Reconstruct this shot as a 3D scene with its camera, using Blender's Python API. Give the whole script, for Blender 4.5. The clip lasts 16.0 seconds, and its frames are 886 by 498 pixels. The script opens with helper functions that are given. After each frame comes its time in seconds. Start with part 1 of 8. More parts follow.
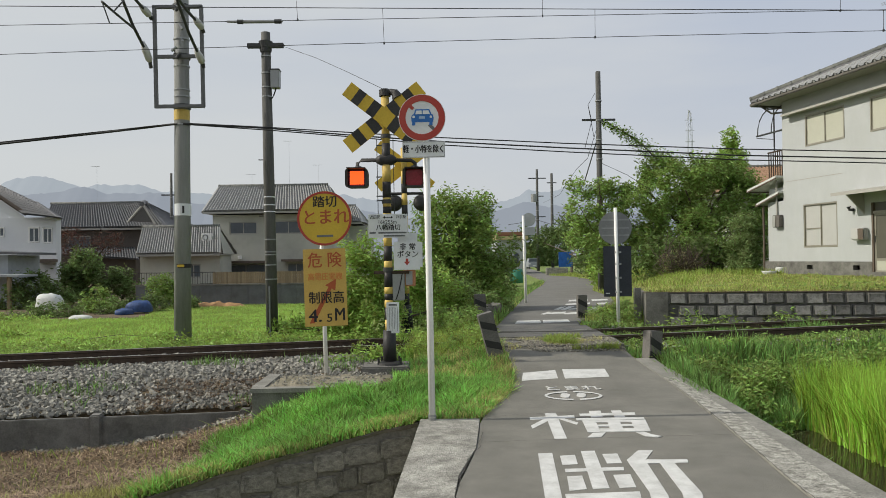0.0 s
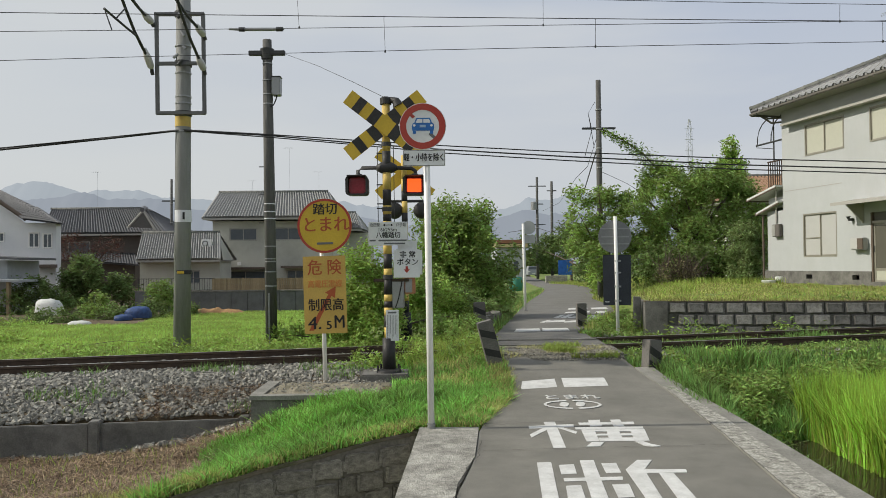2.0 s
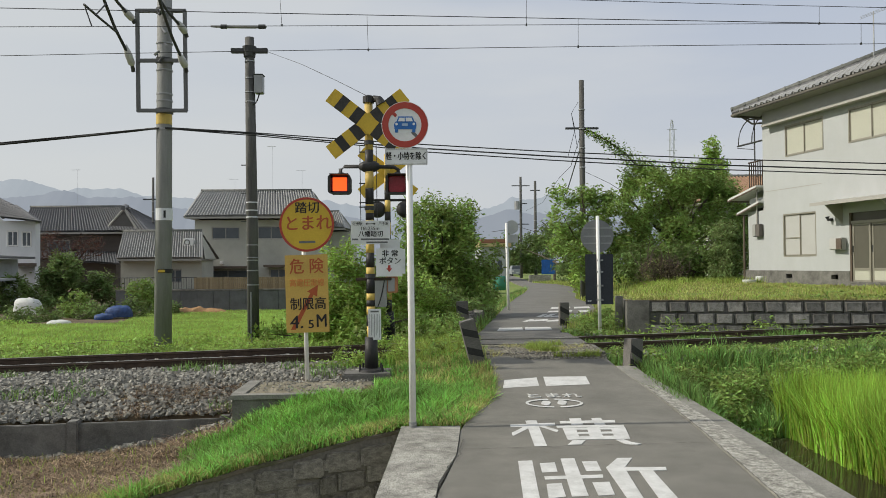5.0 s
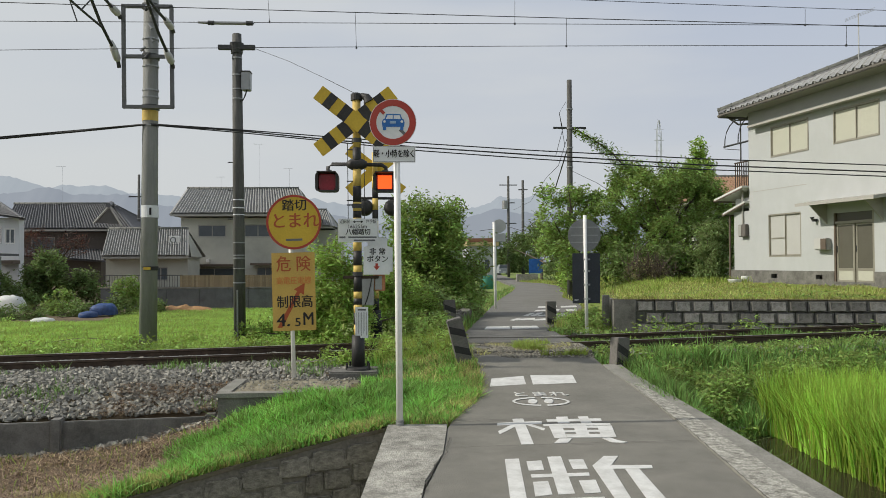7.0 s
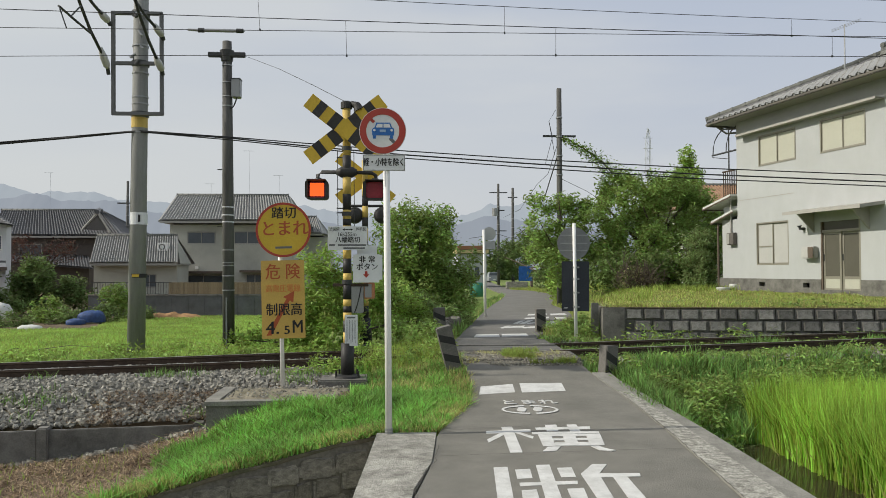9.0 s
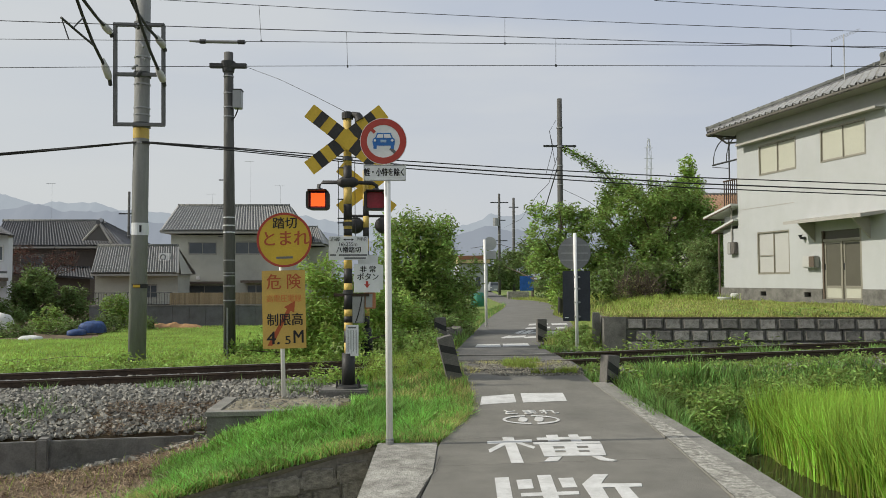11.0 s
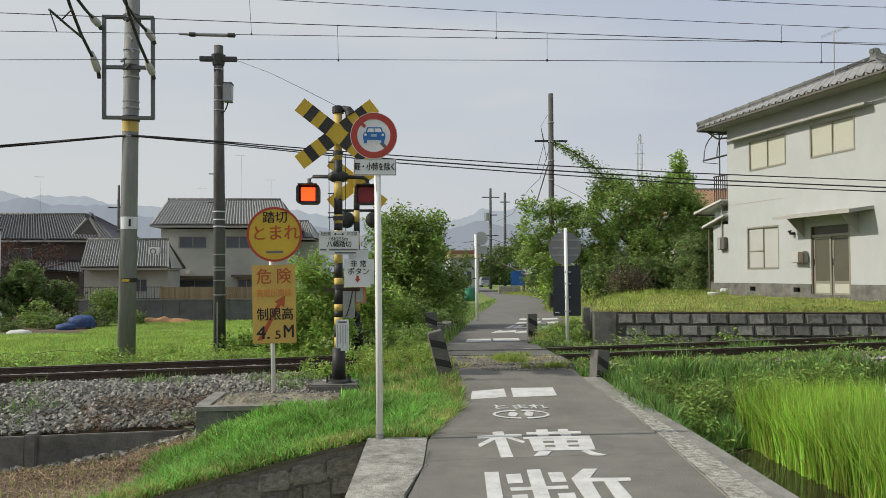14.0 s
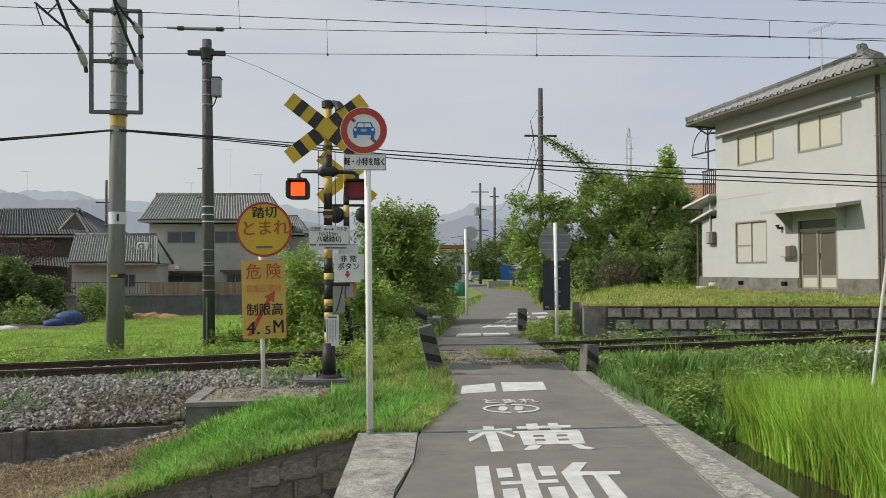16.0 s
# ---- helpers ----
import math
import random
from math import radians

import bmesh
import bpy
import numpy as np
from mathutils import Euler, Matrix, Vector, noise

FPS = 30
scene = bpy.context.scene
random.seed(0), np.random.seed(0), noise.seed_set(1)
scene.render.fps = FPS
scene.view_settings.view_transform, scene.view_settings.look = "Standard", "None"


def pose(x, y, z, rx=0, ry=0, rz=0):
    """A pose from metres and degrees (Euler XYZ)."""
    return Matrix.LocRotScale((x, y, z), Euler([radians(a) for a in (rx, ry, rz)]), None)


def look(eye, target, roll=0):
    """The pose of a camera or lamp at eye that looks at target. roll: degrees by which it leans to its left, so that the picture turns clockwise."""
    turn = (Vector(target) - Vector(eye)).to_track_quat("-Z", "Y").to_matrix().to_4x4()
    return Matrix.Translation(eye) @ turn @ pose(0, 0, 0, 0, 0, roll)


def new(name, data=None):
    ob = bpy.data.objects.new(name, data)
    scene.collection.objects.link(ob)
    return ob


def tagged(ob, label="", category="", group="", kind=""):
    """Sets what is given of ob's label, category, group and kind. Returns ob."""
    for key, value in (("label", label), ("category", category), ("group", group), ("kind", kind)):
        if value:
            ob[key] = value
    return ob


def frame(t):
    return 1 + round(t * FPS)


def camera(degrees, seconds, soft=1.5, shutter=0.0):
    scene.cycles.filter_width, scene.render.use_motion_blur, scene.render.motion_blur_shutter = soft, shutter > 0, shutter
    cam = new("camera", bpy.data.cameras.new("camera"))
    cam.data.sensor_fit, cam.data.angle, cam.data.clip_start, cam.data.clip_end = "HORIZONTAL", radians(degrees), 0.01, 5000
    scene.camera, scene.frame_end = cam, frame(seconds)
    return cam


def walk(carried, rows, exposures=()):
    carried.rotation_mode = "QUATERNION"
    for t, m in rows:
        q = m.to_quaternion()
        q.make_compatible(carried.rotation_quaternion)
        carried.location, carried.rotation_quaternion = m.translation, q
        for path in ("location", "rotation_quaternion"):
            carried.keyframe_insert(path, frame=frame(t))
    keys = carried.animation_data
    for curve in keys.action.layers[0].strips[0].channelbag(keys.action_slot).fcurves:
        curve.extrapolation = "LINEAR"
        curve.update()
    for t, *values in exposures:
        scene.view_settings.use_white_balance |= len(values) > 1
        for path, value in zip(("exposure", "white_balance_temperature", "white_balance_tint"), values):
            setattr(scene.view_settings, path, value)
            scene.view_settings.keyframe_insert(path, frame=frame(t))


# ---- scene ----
cam = camera(60.3, 16.0, soft=0.7)
PATH = [
    (0, (0.006, 0.008, 1.646), (0.005, 2.008, 1.67), -0.8),
    (0.5, (0.005, 0.006, 1.648), (0.005, 2.006, 1.677), -0.8),
    (1, (0.004, 0.004, 1.654), (0.006, 2.003, 1.687), -0.7),
    (1.5, (0.01, 0.0, 1.654), (0.01, 1.999, 1.692), -0.6),
    (2, (0.004, -0.006, 1.656), (0.004, 1.993, 1.699), -0.5),
    (2.5, (0.005, -0.003, 1.648), (0.008, 1.996, 1.695), -0.5),
    (3, (0.007, -0.004, 1.654), (0.018, 1.995, 1.701), -0.4),
    (3.5, (0.012, 0.006, 1.651), (0.03, 2.006, 1.696), -0.4),
    (4, (0.017, 0.001, 1.651), (0.043, 2.0, 1.694), -0.4),
    (6.5, (0.024, -0.005, 1.647), (0.09, 1.994, 1.686), -0.3),
    (7, (0.022, 0.007, 1.642), (0.097, 2.006, 1.68), -0.2),
    (7.5, (0.028, -0.001, 1.644), (0.114, 1.996, 1.681), -0.2),
    (8, (0.03, -0.012, 1.654), (0.123, 1.985, 1.692), -0.1),
    (8.5, (0.033, -0.016, 1.651), (0.132, 1.981, 1.696), -0.1),
    (9, (0.028, -0.014, 1.652), (0.129, 1.983, 1.709), -0.1),
    (11.5, (0.034, -0.024, 1.65), (0.132, 1.972, 1.734), -0.2),
    (12, (0.043, -0.026, 1.651), (0.145, 1.969, 1.731), -0.2),
    (12.5, (0.039, -0.023, 1.651), (0.147, 1.973, 1.728), -0.2),
    (13, (0.041, -0.019, 1.65), (0.153, 1.977, 1.725), -0.1),
    (13.5, (0.037, -0.019, 1.647), (0.156, 1.976, 1.719), -0.1),
    (14, (0.041, -0.015, 1.652), (0.162, 1.98, 1.721), -0.1),
    (14.5, (0.035, -0.021, 1.652), (0.161, 1.974, 1.718), -0.2),
    (15, (0.039, -0.018, 1.648), (0.171, 1.976, 1.713), -0.1),
    (15.5, (0.042, -0.012, 1.651), (0.18, 1.982, 1.712), -0.1),
    (16, (0.036, -0.019, 1.655), (0.184, 1.975, 1.71), -0.2),
]
walk(cam, [(t, look(eye, target, roll)) for t, eye, target, roll in PATH])

# ---- light ----
SUN_EL, SUN_AZ = 36.0, -92.0
sun = new("sun", bpy.data.lights.new("sun", "SUN"))
sun.data.energy, sun.data.angle, sun.data.color = 3.8, radians(1.0), (1.0, 0.94, 0.83)
sd = Vector((math.sin(radians(SUN_AZ)) * math.cos(radians(SUN_EL)), math.cos(radians(SUN_AZ)) * math.cos(radians(SUN_EL)), math.sin(radians(SUN_EL))))
sun.matrix_world = look(sd * 60, (0, 0, 0))

world = bpy.data.worlds.new("hazy_sky")
scene.world = world
world.use_nodes = True
wn, wl = world.node_tree.nodes, world.node_tree.links
wn.clear()
sky = wn.new("ShaderNodeTexSky")
sky.sky_type, sky.sun_disc = "NISHITA", False
sky.sun_elevation, sky.sun_rotation = radians(SUN_EL), radians(SUN_AZ)
sky.dust_density, sky.air_density = 3.0, 1.2
clear = wn.new("ShaderNodeMix"); clear.data_type, clear.blend_type = "RGBA", "MULTIPLY"
clear.inputs[0].default_value = 1.0
clear.inputs[7].default_value = (0.09, 0.09, 0.09, 1)
wl.new(sky.outputs[0], clear.inputs[6])
wtc = wn.new("ShaderNodeTexCoord")
wmp = wn.new("ShaderNodeMapping"); wmp.inputs["Scale"].default_value = (1.2, 1.2, 5.5)
wmp.inputs["Rotation"].default_value = (0.0, 0.12, 0.0)
wl.new(wtc.outputs["Generated"], wmp.inputs[0])
wno = wn.new("ShaderNodeTexNoise"); wno.inputs["Scale"].default_value = 1.6; wno.inputs["Detail"].default_value = 5.0; wno.inputs["Roughness"].default_value = 0.48
wl.new(wmp.outputs[0], wno.inputs["Vector"])
wr = wn.new("ShaderNodeValToRGB")
wr.color_ramp.elements[0].position, wr.color_ramp.elements[0].color = 0.41, (0.45, 0.52, 0.665, 1)
wr.color_ramp.elements[1].position, wr.color_ramp.elements[1].color = 0.64, (0.635, 0.667, 0.717, 1)
wl.new(wno.outputs[0], wr.inputs[0])
# clouds thin out away from the sun, haze whitens towards the horizon
wsep = wn.new("ShaderNodeSeparateXYZ"); wl.new(wtc.outputs["Generated"], wsep.inputs[0])
wlow = wn.new("ShaderNodeMapRange"); wlow.inputs[1].default_value, wlow.inputs[2].default_value = 0.0, 0.42
wlow.inputs[3].default_value, wlow.inputs[4].default_value = 0.85, 0.1
wl.new(wsep.outputs[2], wlow.inputs[0])
hz = wn.new("ShaderNodeMix"); hz.data_type = "RGBA"
hz.inputs[7].default_value = (0.64, 0.658, 0.668, 1)
wl.new(wlow.outputs[0], hz.inputs[0]); wl.new(wr.outputs[0], hz.inputs[6])
wside = wn.new("ShaderNodeMapRange"); wside.inputs[1].default_value, wside.inputs[2].default_value = -0.7, 0.35
wside.inputs[3].default_value, wside.inputs[4].default_value = 0.9, 0.0
wl.new(wsep.outputs[0], wside.inputs[0])
hz2 = wn.new("ShaderNodeMix"); hz2.data_type = "RGBA"
hz2.inputs[7].default_value = (0.66, 0.685, 0.69, 1)
wl.new(wside.outputs[0], hz2.inputs[0]); wl.new(hz.outputs[2], hz2.inputs[6])
fin = wn.new("ShaderNodeMix"); fin.data_type = "RGBA"; fin.inputs[0].default_value = 0.9
wl.new(clear.outputs[2], fin.inputs[6]); wl.new(hz2.outputs[2], fin.inputs[7])
bg = wn.new("ShaderNodeBackground"); bg.inputs[1].default_value = 1.0
wl.new(fin.outputs[2], bg.inputs[0])
wo = wn.new("ShaderNodeOutputWorld"); wl.new(bg.outputs[0], wo.inputs[0])
scene.view_settings.exposure = 0.0

# ---- materials ----
MATS = {}


def mat(name, col, rough=0.8, var=0.25, scale=4.0, bump=0.2, bump_scale=40.0, metal=0.0, stain=None, stain_amt=0.0, stain_scale=1.2, island=0.0, rnd=0.0, stretch=(1, 1, 1), trans=0.0, emit=0.0):
    """A surface with two scales of variation, stains, relief and, where asked, a shift of tone per island or per object."""
    if name in MATS:
        return MATS[name]
    m = bpy.data.materials.new(name)
    MATS[name] = m
    m.use_nodes = True
    N, L = m.node_tree.nodes, m.node_tree.links
    b = N["Principled BSDF"]
    tc = N.new("ShaderNodeTexCoord")
    mp = N.new("ShaderNodeMapping"); mp.inputs["Scale"].default_value = stretch
    L.new(tc.outputs["Object"], mp.inputs[0])
    n1 = N.new("ShaderNodeTexNoise"); n1.inputs["Scale"].default_value = scale; n1.inputs["Detail"].default_value = 6; n1.inputs["Roughness"].default_value = 0.65
    L.new(mp.outputs[0], n1.inputs["Vector"])
    n2 = N.new("ShaderNodeTexNoise"); n2.inputs["Scale"].default_value = bump_scale; n2.inputs["Detail"].default_value = 4
    L.new(mp.outputs[0], n2.inputs["Vector"])
    ad = N.new("ShaderNodeMath"); ad.operation = "ADD"
    L.new(n1.outputs[0], ad.inputs[0]); L.new(n2.outputs[0], ad.inputs[1])
    mr = N.new("ShaderNodeMapRange"); mr.inputs[1].default_value, mr.inputs[2].default_value = 0.65, 1.35
    mr.inputs[3].default_value, mr.inputs[4].default_value = 1 - var, 1 + var
    L.new(ad.outputs[0], mr.inputs[0])
    val = mr.outputs[0]
    if island or rnd:
        src = N.new("ShaderNodeNewGeometry").outputs["Random Per Island"] if island else N.new("ShaderNodeObjectInfo").outputs["Random"]
        r2 = N.new("ShaderNodeMapRange"); a = island or rnd
        r2.inputs[3].default_value, r2.inputs[4].default_value = 1 - a, 1 + a
        L.new(src, r2.inputs[0])
        mu = N.new("ShaderNodeMath"); mu.operation = "MULTIPLY"
        L.new(val, mu.inputs[0]); L.new(r2.outputs[0], mu.inputs[1]); val = mu.outputs[0]
    base = N.new("ShaderNodeRGB"); base.outputs[0].default_value = (*col, 1)
    c = base.outputs[0]
    if stain is not None:
        n3 = N.new("ShaderNodeTexNoise"); n3.inputs["Scale"].default_value = stain_scale; n3.inputs["Detail"].default_value = 7; n3.inputs["Roughness"].default_value = 0.7
        L.new(mp.outputs[0], n3.inputs["Vector"])
        r3 = N.new("ShaderNodeMapRange"); r3.inputs[1].default_value, r3.inputs[2].default_value = 0.42, 0.68
        r3.inputs[4].default_value = stain_amt
        L.new(n3.outputs[0], r3.inputs[0])
        mx = N.new("ShaderNodeMix"); mx.data_type = "RGBA"
        L.new(r3.outputs[0], mx.inputs[0]); L.new(c, mx.inputs[6]); mx.inputs[7].default_value = (*stain, 1)
        c = mx.outputs[2]
    sc = N.new("ShaderNodeVectorMath"); sc.operation = "SCALE"
    L.new(c, sc.inputs[0]); L.new(val, sc.inputs[3])
    L.new(sc.outputs[0], b.inputs["Base Color"])
    b.inputs["Roughness"].default_value, b.inputs["Metallic"].default_value = rough, metal
    b.inputs["Specular IOR Level"].default_value = 0.3
    if trans:
        b.inputs["Transmission Weight"].default_value = trans
    if emit:
        L.new(sc.outputs[0], b.inputs["Emission Color"]); b.inputs["Emission Strength"].default_value = emit
    if bump:
        bp = N.new("ShaderNodeBump"); bp.inputs["Strength"].default_value = bump; bp.inputs["Distance"].default_value = 0.01
        L.new(n2.outputs[0], bp.inputs["Height"]); L.new(bp.outputs[0], b.inputs["Normal"])
    return m


def leaf_mat(name, col, island=0.5, thin=0.35, hue=(0.462, 0.518)):
    """Foliage: light passes through thin blades and leaves, tones differ from leaf to leaf."""
    m = bpy.data.materials.new(name)
    m.use_nodes = True
    N, L = m.node_tree.nodes, m.node_tree.links
    out = N["Material Output"]; b = N["Principled BSDF"]
    g = N.new("ShaderNodeNewGeometry")
    r = N.new("ShaderNodeMapRange"); r.inputs[3].default_value, r.inputs[4].default_value = 1 - island, 1 + island
    L.new(g.outputs["Random Per Island"], r.inputs[0])
    tc = N.new("ShaderNodeTexCoord")
    n = N.new("ShaderNodeTexNoise"); n.inputs["Scale"].default_value = 0.9; n.inputs["Detail"].default_value = 3
    L.new(tc.outputs["Object"], n.inputs["Vector"])
    r2 = N.new("ShaderNodeMapRange"); r2.inputs[1].default_value, r2.inputs[2].default_value = 0.3, 0.7
    r2.inputs[3].default_value, r2.inputs[4].default_value = 0.75, 1.25
    L.new(n.outputs[0], r2.inputs[0])
    mu = N.new("ShaderNodeMath"); mu.operation = "MULTIPLY"; L.new(r.outputs[0], mu.inputs[0]); L.new(r2.outputs[0], mu.inputs[1])
    h = N.new("ShaderNodeHueSaturation"); h.inputs["Color"].default_value = (*col, 1)
    r4 = N.new("ShaderNodeMapRange"); r4.inputs[3].default_value, r4.inputs[4].default_value = hue
    L.new(g.outputs["Random Per Island"], r4.inputs[0]); L.new(r4.outputs[0], h.inputs["Hue"])
    L.new(mu.outputs[0], h.inputs["Value"])
    L.new(h.outputs[0], b.inputs["Base Color"])
    b.inputs["Roughness"].default_value = 0.55; b.inputs["Specular IOR Level"].default_value = 0.25
    t = N.new("ShaderNodeBsdfTranslucent"); L.new(h.outputs[0], t.inputs[0])
    mx = N.new("ShaderNodeMixShader"); mx.inputs[0].default_value = thin
    L.new(b.outputs[0], mx.inputs[1]); L.new(t.outputs[0], mx.inputs[2]); L.new(mx.outputs[0], out.inputs[0])
    return m


ASPHALT = mat("asphalt", (0.195, 0.187, 0.161), 0.92, 0.30, 1.6, 0.6, 170, stain=(0.132, 0.129, 0.11), stain_amt=0.65, stain_scale=1.1)
ASPHALT2 = mat("asphalt_far", (0.15, 0.146, 0.13), 0.9, 0.18, 1.6, 0.4, 120, stain=(0.22, 0.21, 0.2), stain_amt=0.4, stain_scale=0.6)
CONC = mat("concrete", (0.245, 0.238, 0.21), 0.92, 0.32, 3.0, 0.9, 60, stain=(0.15, 0.146, 0.125), stain_amt=0.7, stain_scale=2.6)
AGGREGATE = mat("worn_concrete_aggregate", (0.37, 0.36, 0.315), 0.95, 0.7, 14.0, 1.0, 60, stain=(0.12, 0.115, 0.095), stain_amt=0.95, stain_scale=17)
CONC_DARK = mat("concrete_dark", (0.17, 0.165, 0.15), 0.9, 0.3, 3.0, 0.5, 60, stain=(0.06, 0.06, 0.052), stain_amt=0.75, stain_scale=2.5)
CONC_POLE = mat("concrete_pole", (0.265, 0.27, 0.258), 0.85, 0.14, 2.0, 0.3, 70, stain=(0.13, 0.13, 0.122), stain_amt=0.6, stretch=(3, 3, 0.4))
WOOD_POLE = mat("pole_dark", (0.115, 0.115, 0.107), 0.85, 0.3, 3.0, 0.3, 60, stain=(0.045, 0.042, 0.04), stain_amt=0.7, stretch=(4, 4, 0.5))
WHITE = mat("white_paint_road", (0.60, 0.60, 0.575), 0.8, 0.12, 6.0, 0.3, 140, stain=(0.34, 0.335, 0.31), stain_amt=0.6, stain_scale=5.0)
PAINT_W = mat("white_enamel", (0.78, 0.78, 0.76), 0.4, 0.06, 3.0, 0.05, 40, stain=(0.55, 0.52, 0.46), stain_amt=0.35)
SIGN_W = mat("sign_white", (0.70, 0.72, 0.73), 0.45, 0.06, 3.0, 0.03, 30, stain=(0.5, 0.5, 0.48), stain_amt=0.3)
YELLOW = mat("sign_yellow", (0.58, 0.40, 0.045), 0.5, 0.10, 4.0, 0.05, 40, stain=(0.42, 0.28, 0.03), stain_amt=0.4)
AMBER = mat("sign_amber", (0.54, 0.36, 0.09), 0.5, 0.12, 4.0, 0.05, 40, stain=(0.45, 0.30, 0.09), stain_amt=0.5)
POLE_Y = mat("pole_yellow", (0.62, 0.45, 0.12), 0.6, 0.12, 6.0, 0.1, 40, stain=(0.36, 0.25, 0.09), stain_amt=0.5, stain_scale=6)
BLACK = mat("black_paint", (0.025, 0.025, 0.025), 0.55, 0.3, 6.0, 0.1, 50, stain=(0.07, 0.065, 0.06), stain_amt=0.5)
RED = mat("sign_red", (0.38, 0.045, 0.035), 0.5, 0.12, 4.0, 0.03, 40, stain=(0.30, 0.09, 0.06), stain_amt=0.4)
RED_FADED = mat("red_faded", (0.38, 0.09, 0.035), 0.6, 0.1, 6.0, 0.0)
RED_PALE = mat("red_pale", (0.56, 0.21, 0.06), 0.6, 0.12, 8.0, 0.0)
BLUE = mat("sign_blue", (0.03, 0.14, 0.42), 0.5, 0.12, 4.0, 0.0)
BLUE_PALE = mat("sign_blue_pale", (0.30, 0.42, 0.58), 0.5, 0.12, 4.0, 0.0)
INK = mat("ink", (0.02, 0.02, 0.022), 0.6, 0.1, 10, 0.0)
INK_GREY = mat("ink_grey", (0.13, 0.135, 0.14), 0.6, 0.1, 10, 0.0)
GREYMETAL = mat("grey_metal", (0.32, 0.33, 0.33), 0.45, 0.12, 4.0, 0.05, 60, metal=0.6, stain=(0.2, 0.2, 0.19), stain_amt=0.4)
DARKMETAL = mat("dark_metal", (0.06, 0.062, 0.062), 0.5, 0.2, 6.0, 0.1, 60, metal=0.3)
RUST = mat("rusted_rail", (0.055, 0.04, 0.03), 0.8, 0.3, 8.0, 0.3, 80, stain=(0.09, 0.06, 0.04), stain_amt=0.5, stain_scale=4)
RAILTOP = mat("rail_head", (0.40, 0.37, 0.33), 0.35, 0.15, 6, 0.05, 60, metal=0.8)
WIRE = mat("wire_black", (0.03, 0.03, 0.03), 0.6, 0.1, 4, 0.0)
INSUL = mat("insulator", (0.5, 0.5, 0.48), 0.3, 0.1, 8, 0.0)
STONE = mat("ballast_stone", (0.24, 0.232, 0.2), 0.9, 0.3, 10, 0.4, 60, island=0.5)
WALLSTONE = mat("wall_stone", (0.22, 0.208, 0.178), 0.94, 0.5, 5.0, 0.9, 26, stain=(0.075, 0.07, 0.06), stain_amt=0.85, stain_scale=3.2, rnd=0.18)
BLOCK = mat("wall_block", (0.155, 0.15, 0.138), 0.92, 0.4, 5.0, 0.6, 60, stain=(0.06, 0.057, 0.048), stain_amt=0.7, stain_scale=3.0, rnd=0.2)
GRIT = mat("gravel_grit", (0.25, 0.235, 0.19), 0.95, 0.3, 8, 0.4, 60, island=0.55)
DUST = mat("dry_dirt", (0.25, 0.225, 0.165), 0.95, 0.4, 6, 0.9, 50, stain=(0.14, 0.13, 0.08), stain_amt=0.7, stain_scale=4)
SOIL = mat("soil", (0.13, 0.095, 0.058), 0.95, 0.3, 1.5, 0.6, 40, stain=(0.075, 0.07, 0.035), stain_amt=0.7, stain_scale=0.8)
GRASSY = mat("turf", (0.14, 0.20, 0.045), 0.95, 0.3, 0.8, 0.6, 30, stain=(0.20, 0.18, 0.075), stain_amt=0.5, stain_scale=0.5)
BARK = mat("bark", (0.10, 0.08, 0.06), 0.9, 0.35, 6, 0.6, 30, stretch=(3, 3, 0.7))
STUCCO = mat("stucco_pale", (0.415, 0.43, 0.43), 0.9, 0.08, 1.2, 0.25, 120, stain=(0.37, 0.38, 0.365), stain_amt=0.5, stain_scale=0.7, stretch=(1, 1, 0.6))
STUCCO_GREY = mat("stucco_grey", (0.48, 0.48, 0.42), 0.9, 0.1, 1.2, 0.2, 90, stain=(0.24, 0.23, 0.2), stain_amt=0.5, stain_scale=0.6)
STUCCO_WHITE = mat("stucco_white", (0.66, 0.67, 0.68), 0.9, 0.06, 1.2, 0.2, 90)
ROOF = mat("roof_tile_grey", (0.31, 0.31, 0.298), 0.55, 0.18, 3.0, 0.2, 40, stain=(0.2, 0.2, 0.19), stain_amt=0.5, rnd=0.12, island=0.0)
RIDGE = mat("ridge_tile_weathered", (0.11, 0.116, 0.106), 0.65, 0.3, 4.0, 0.3, 40, stain=(0.19, 0.19, 0.17), stain_amt=0.5, stain_scale=4)
ROOF_DARK = mat("roof_tile_dark", (0.11, 0.112, 0.118), 0.5, 0.2, 3.0, 0.2, 40, stain=(0.12, 0.12, 0.12), stain_amt=0.4)
TRIM = mat("trim_grey", (0.35, 0.34, 0.31), 0.7, 0.1, 4, 0.1, 40)
GUTTER = mat("gutter_grey_brown", (0.10, 0.094, 0.082), 0.6, 0.25, 3, 0.1, 40, stain=(0.2, 0.18, 0.14), stain_amt=0.4)
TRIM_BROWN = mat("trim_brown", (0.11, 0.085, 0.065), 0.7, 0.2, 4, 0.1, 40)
ALU = mat("aluminium_bronze", (0.30, 0.285, 0.235), 0.4, 0.08, 4, 0.03, 40, metal=0.4)
PANE_BEIGE = mat("window_shutter_beige", (0.43, 0.43, 0.355), 0.5, 0.06, 2, 0.03, 30)
PANE_DARK = mat("frosted_glass_dark", (0.10, 0.095, 0.075), 0.3, 0.12, 2, 0.05, 60)
GLASS_FAR = mat("window_glass_far", (0.10, 0.115, 0.13), 0.15, 0.2, 2, 0.0)
WEATHERED = mat("weathered_wood", (0.26, 0.20, 0.12), 0.85, 0.2, 5, 0.3, 40, rnd=0.2, stretch=(1, 1, 4))
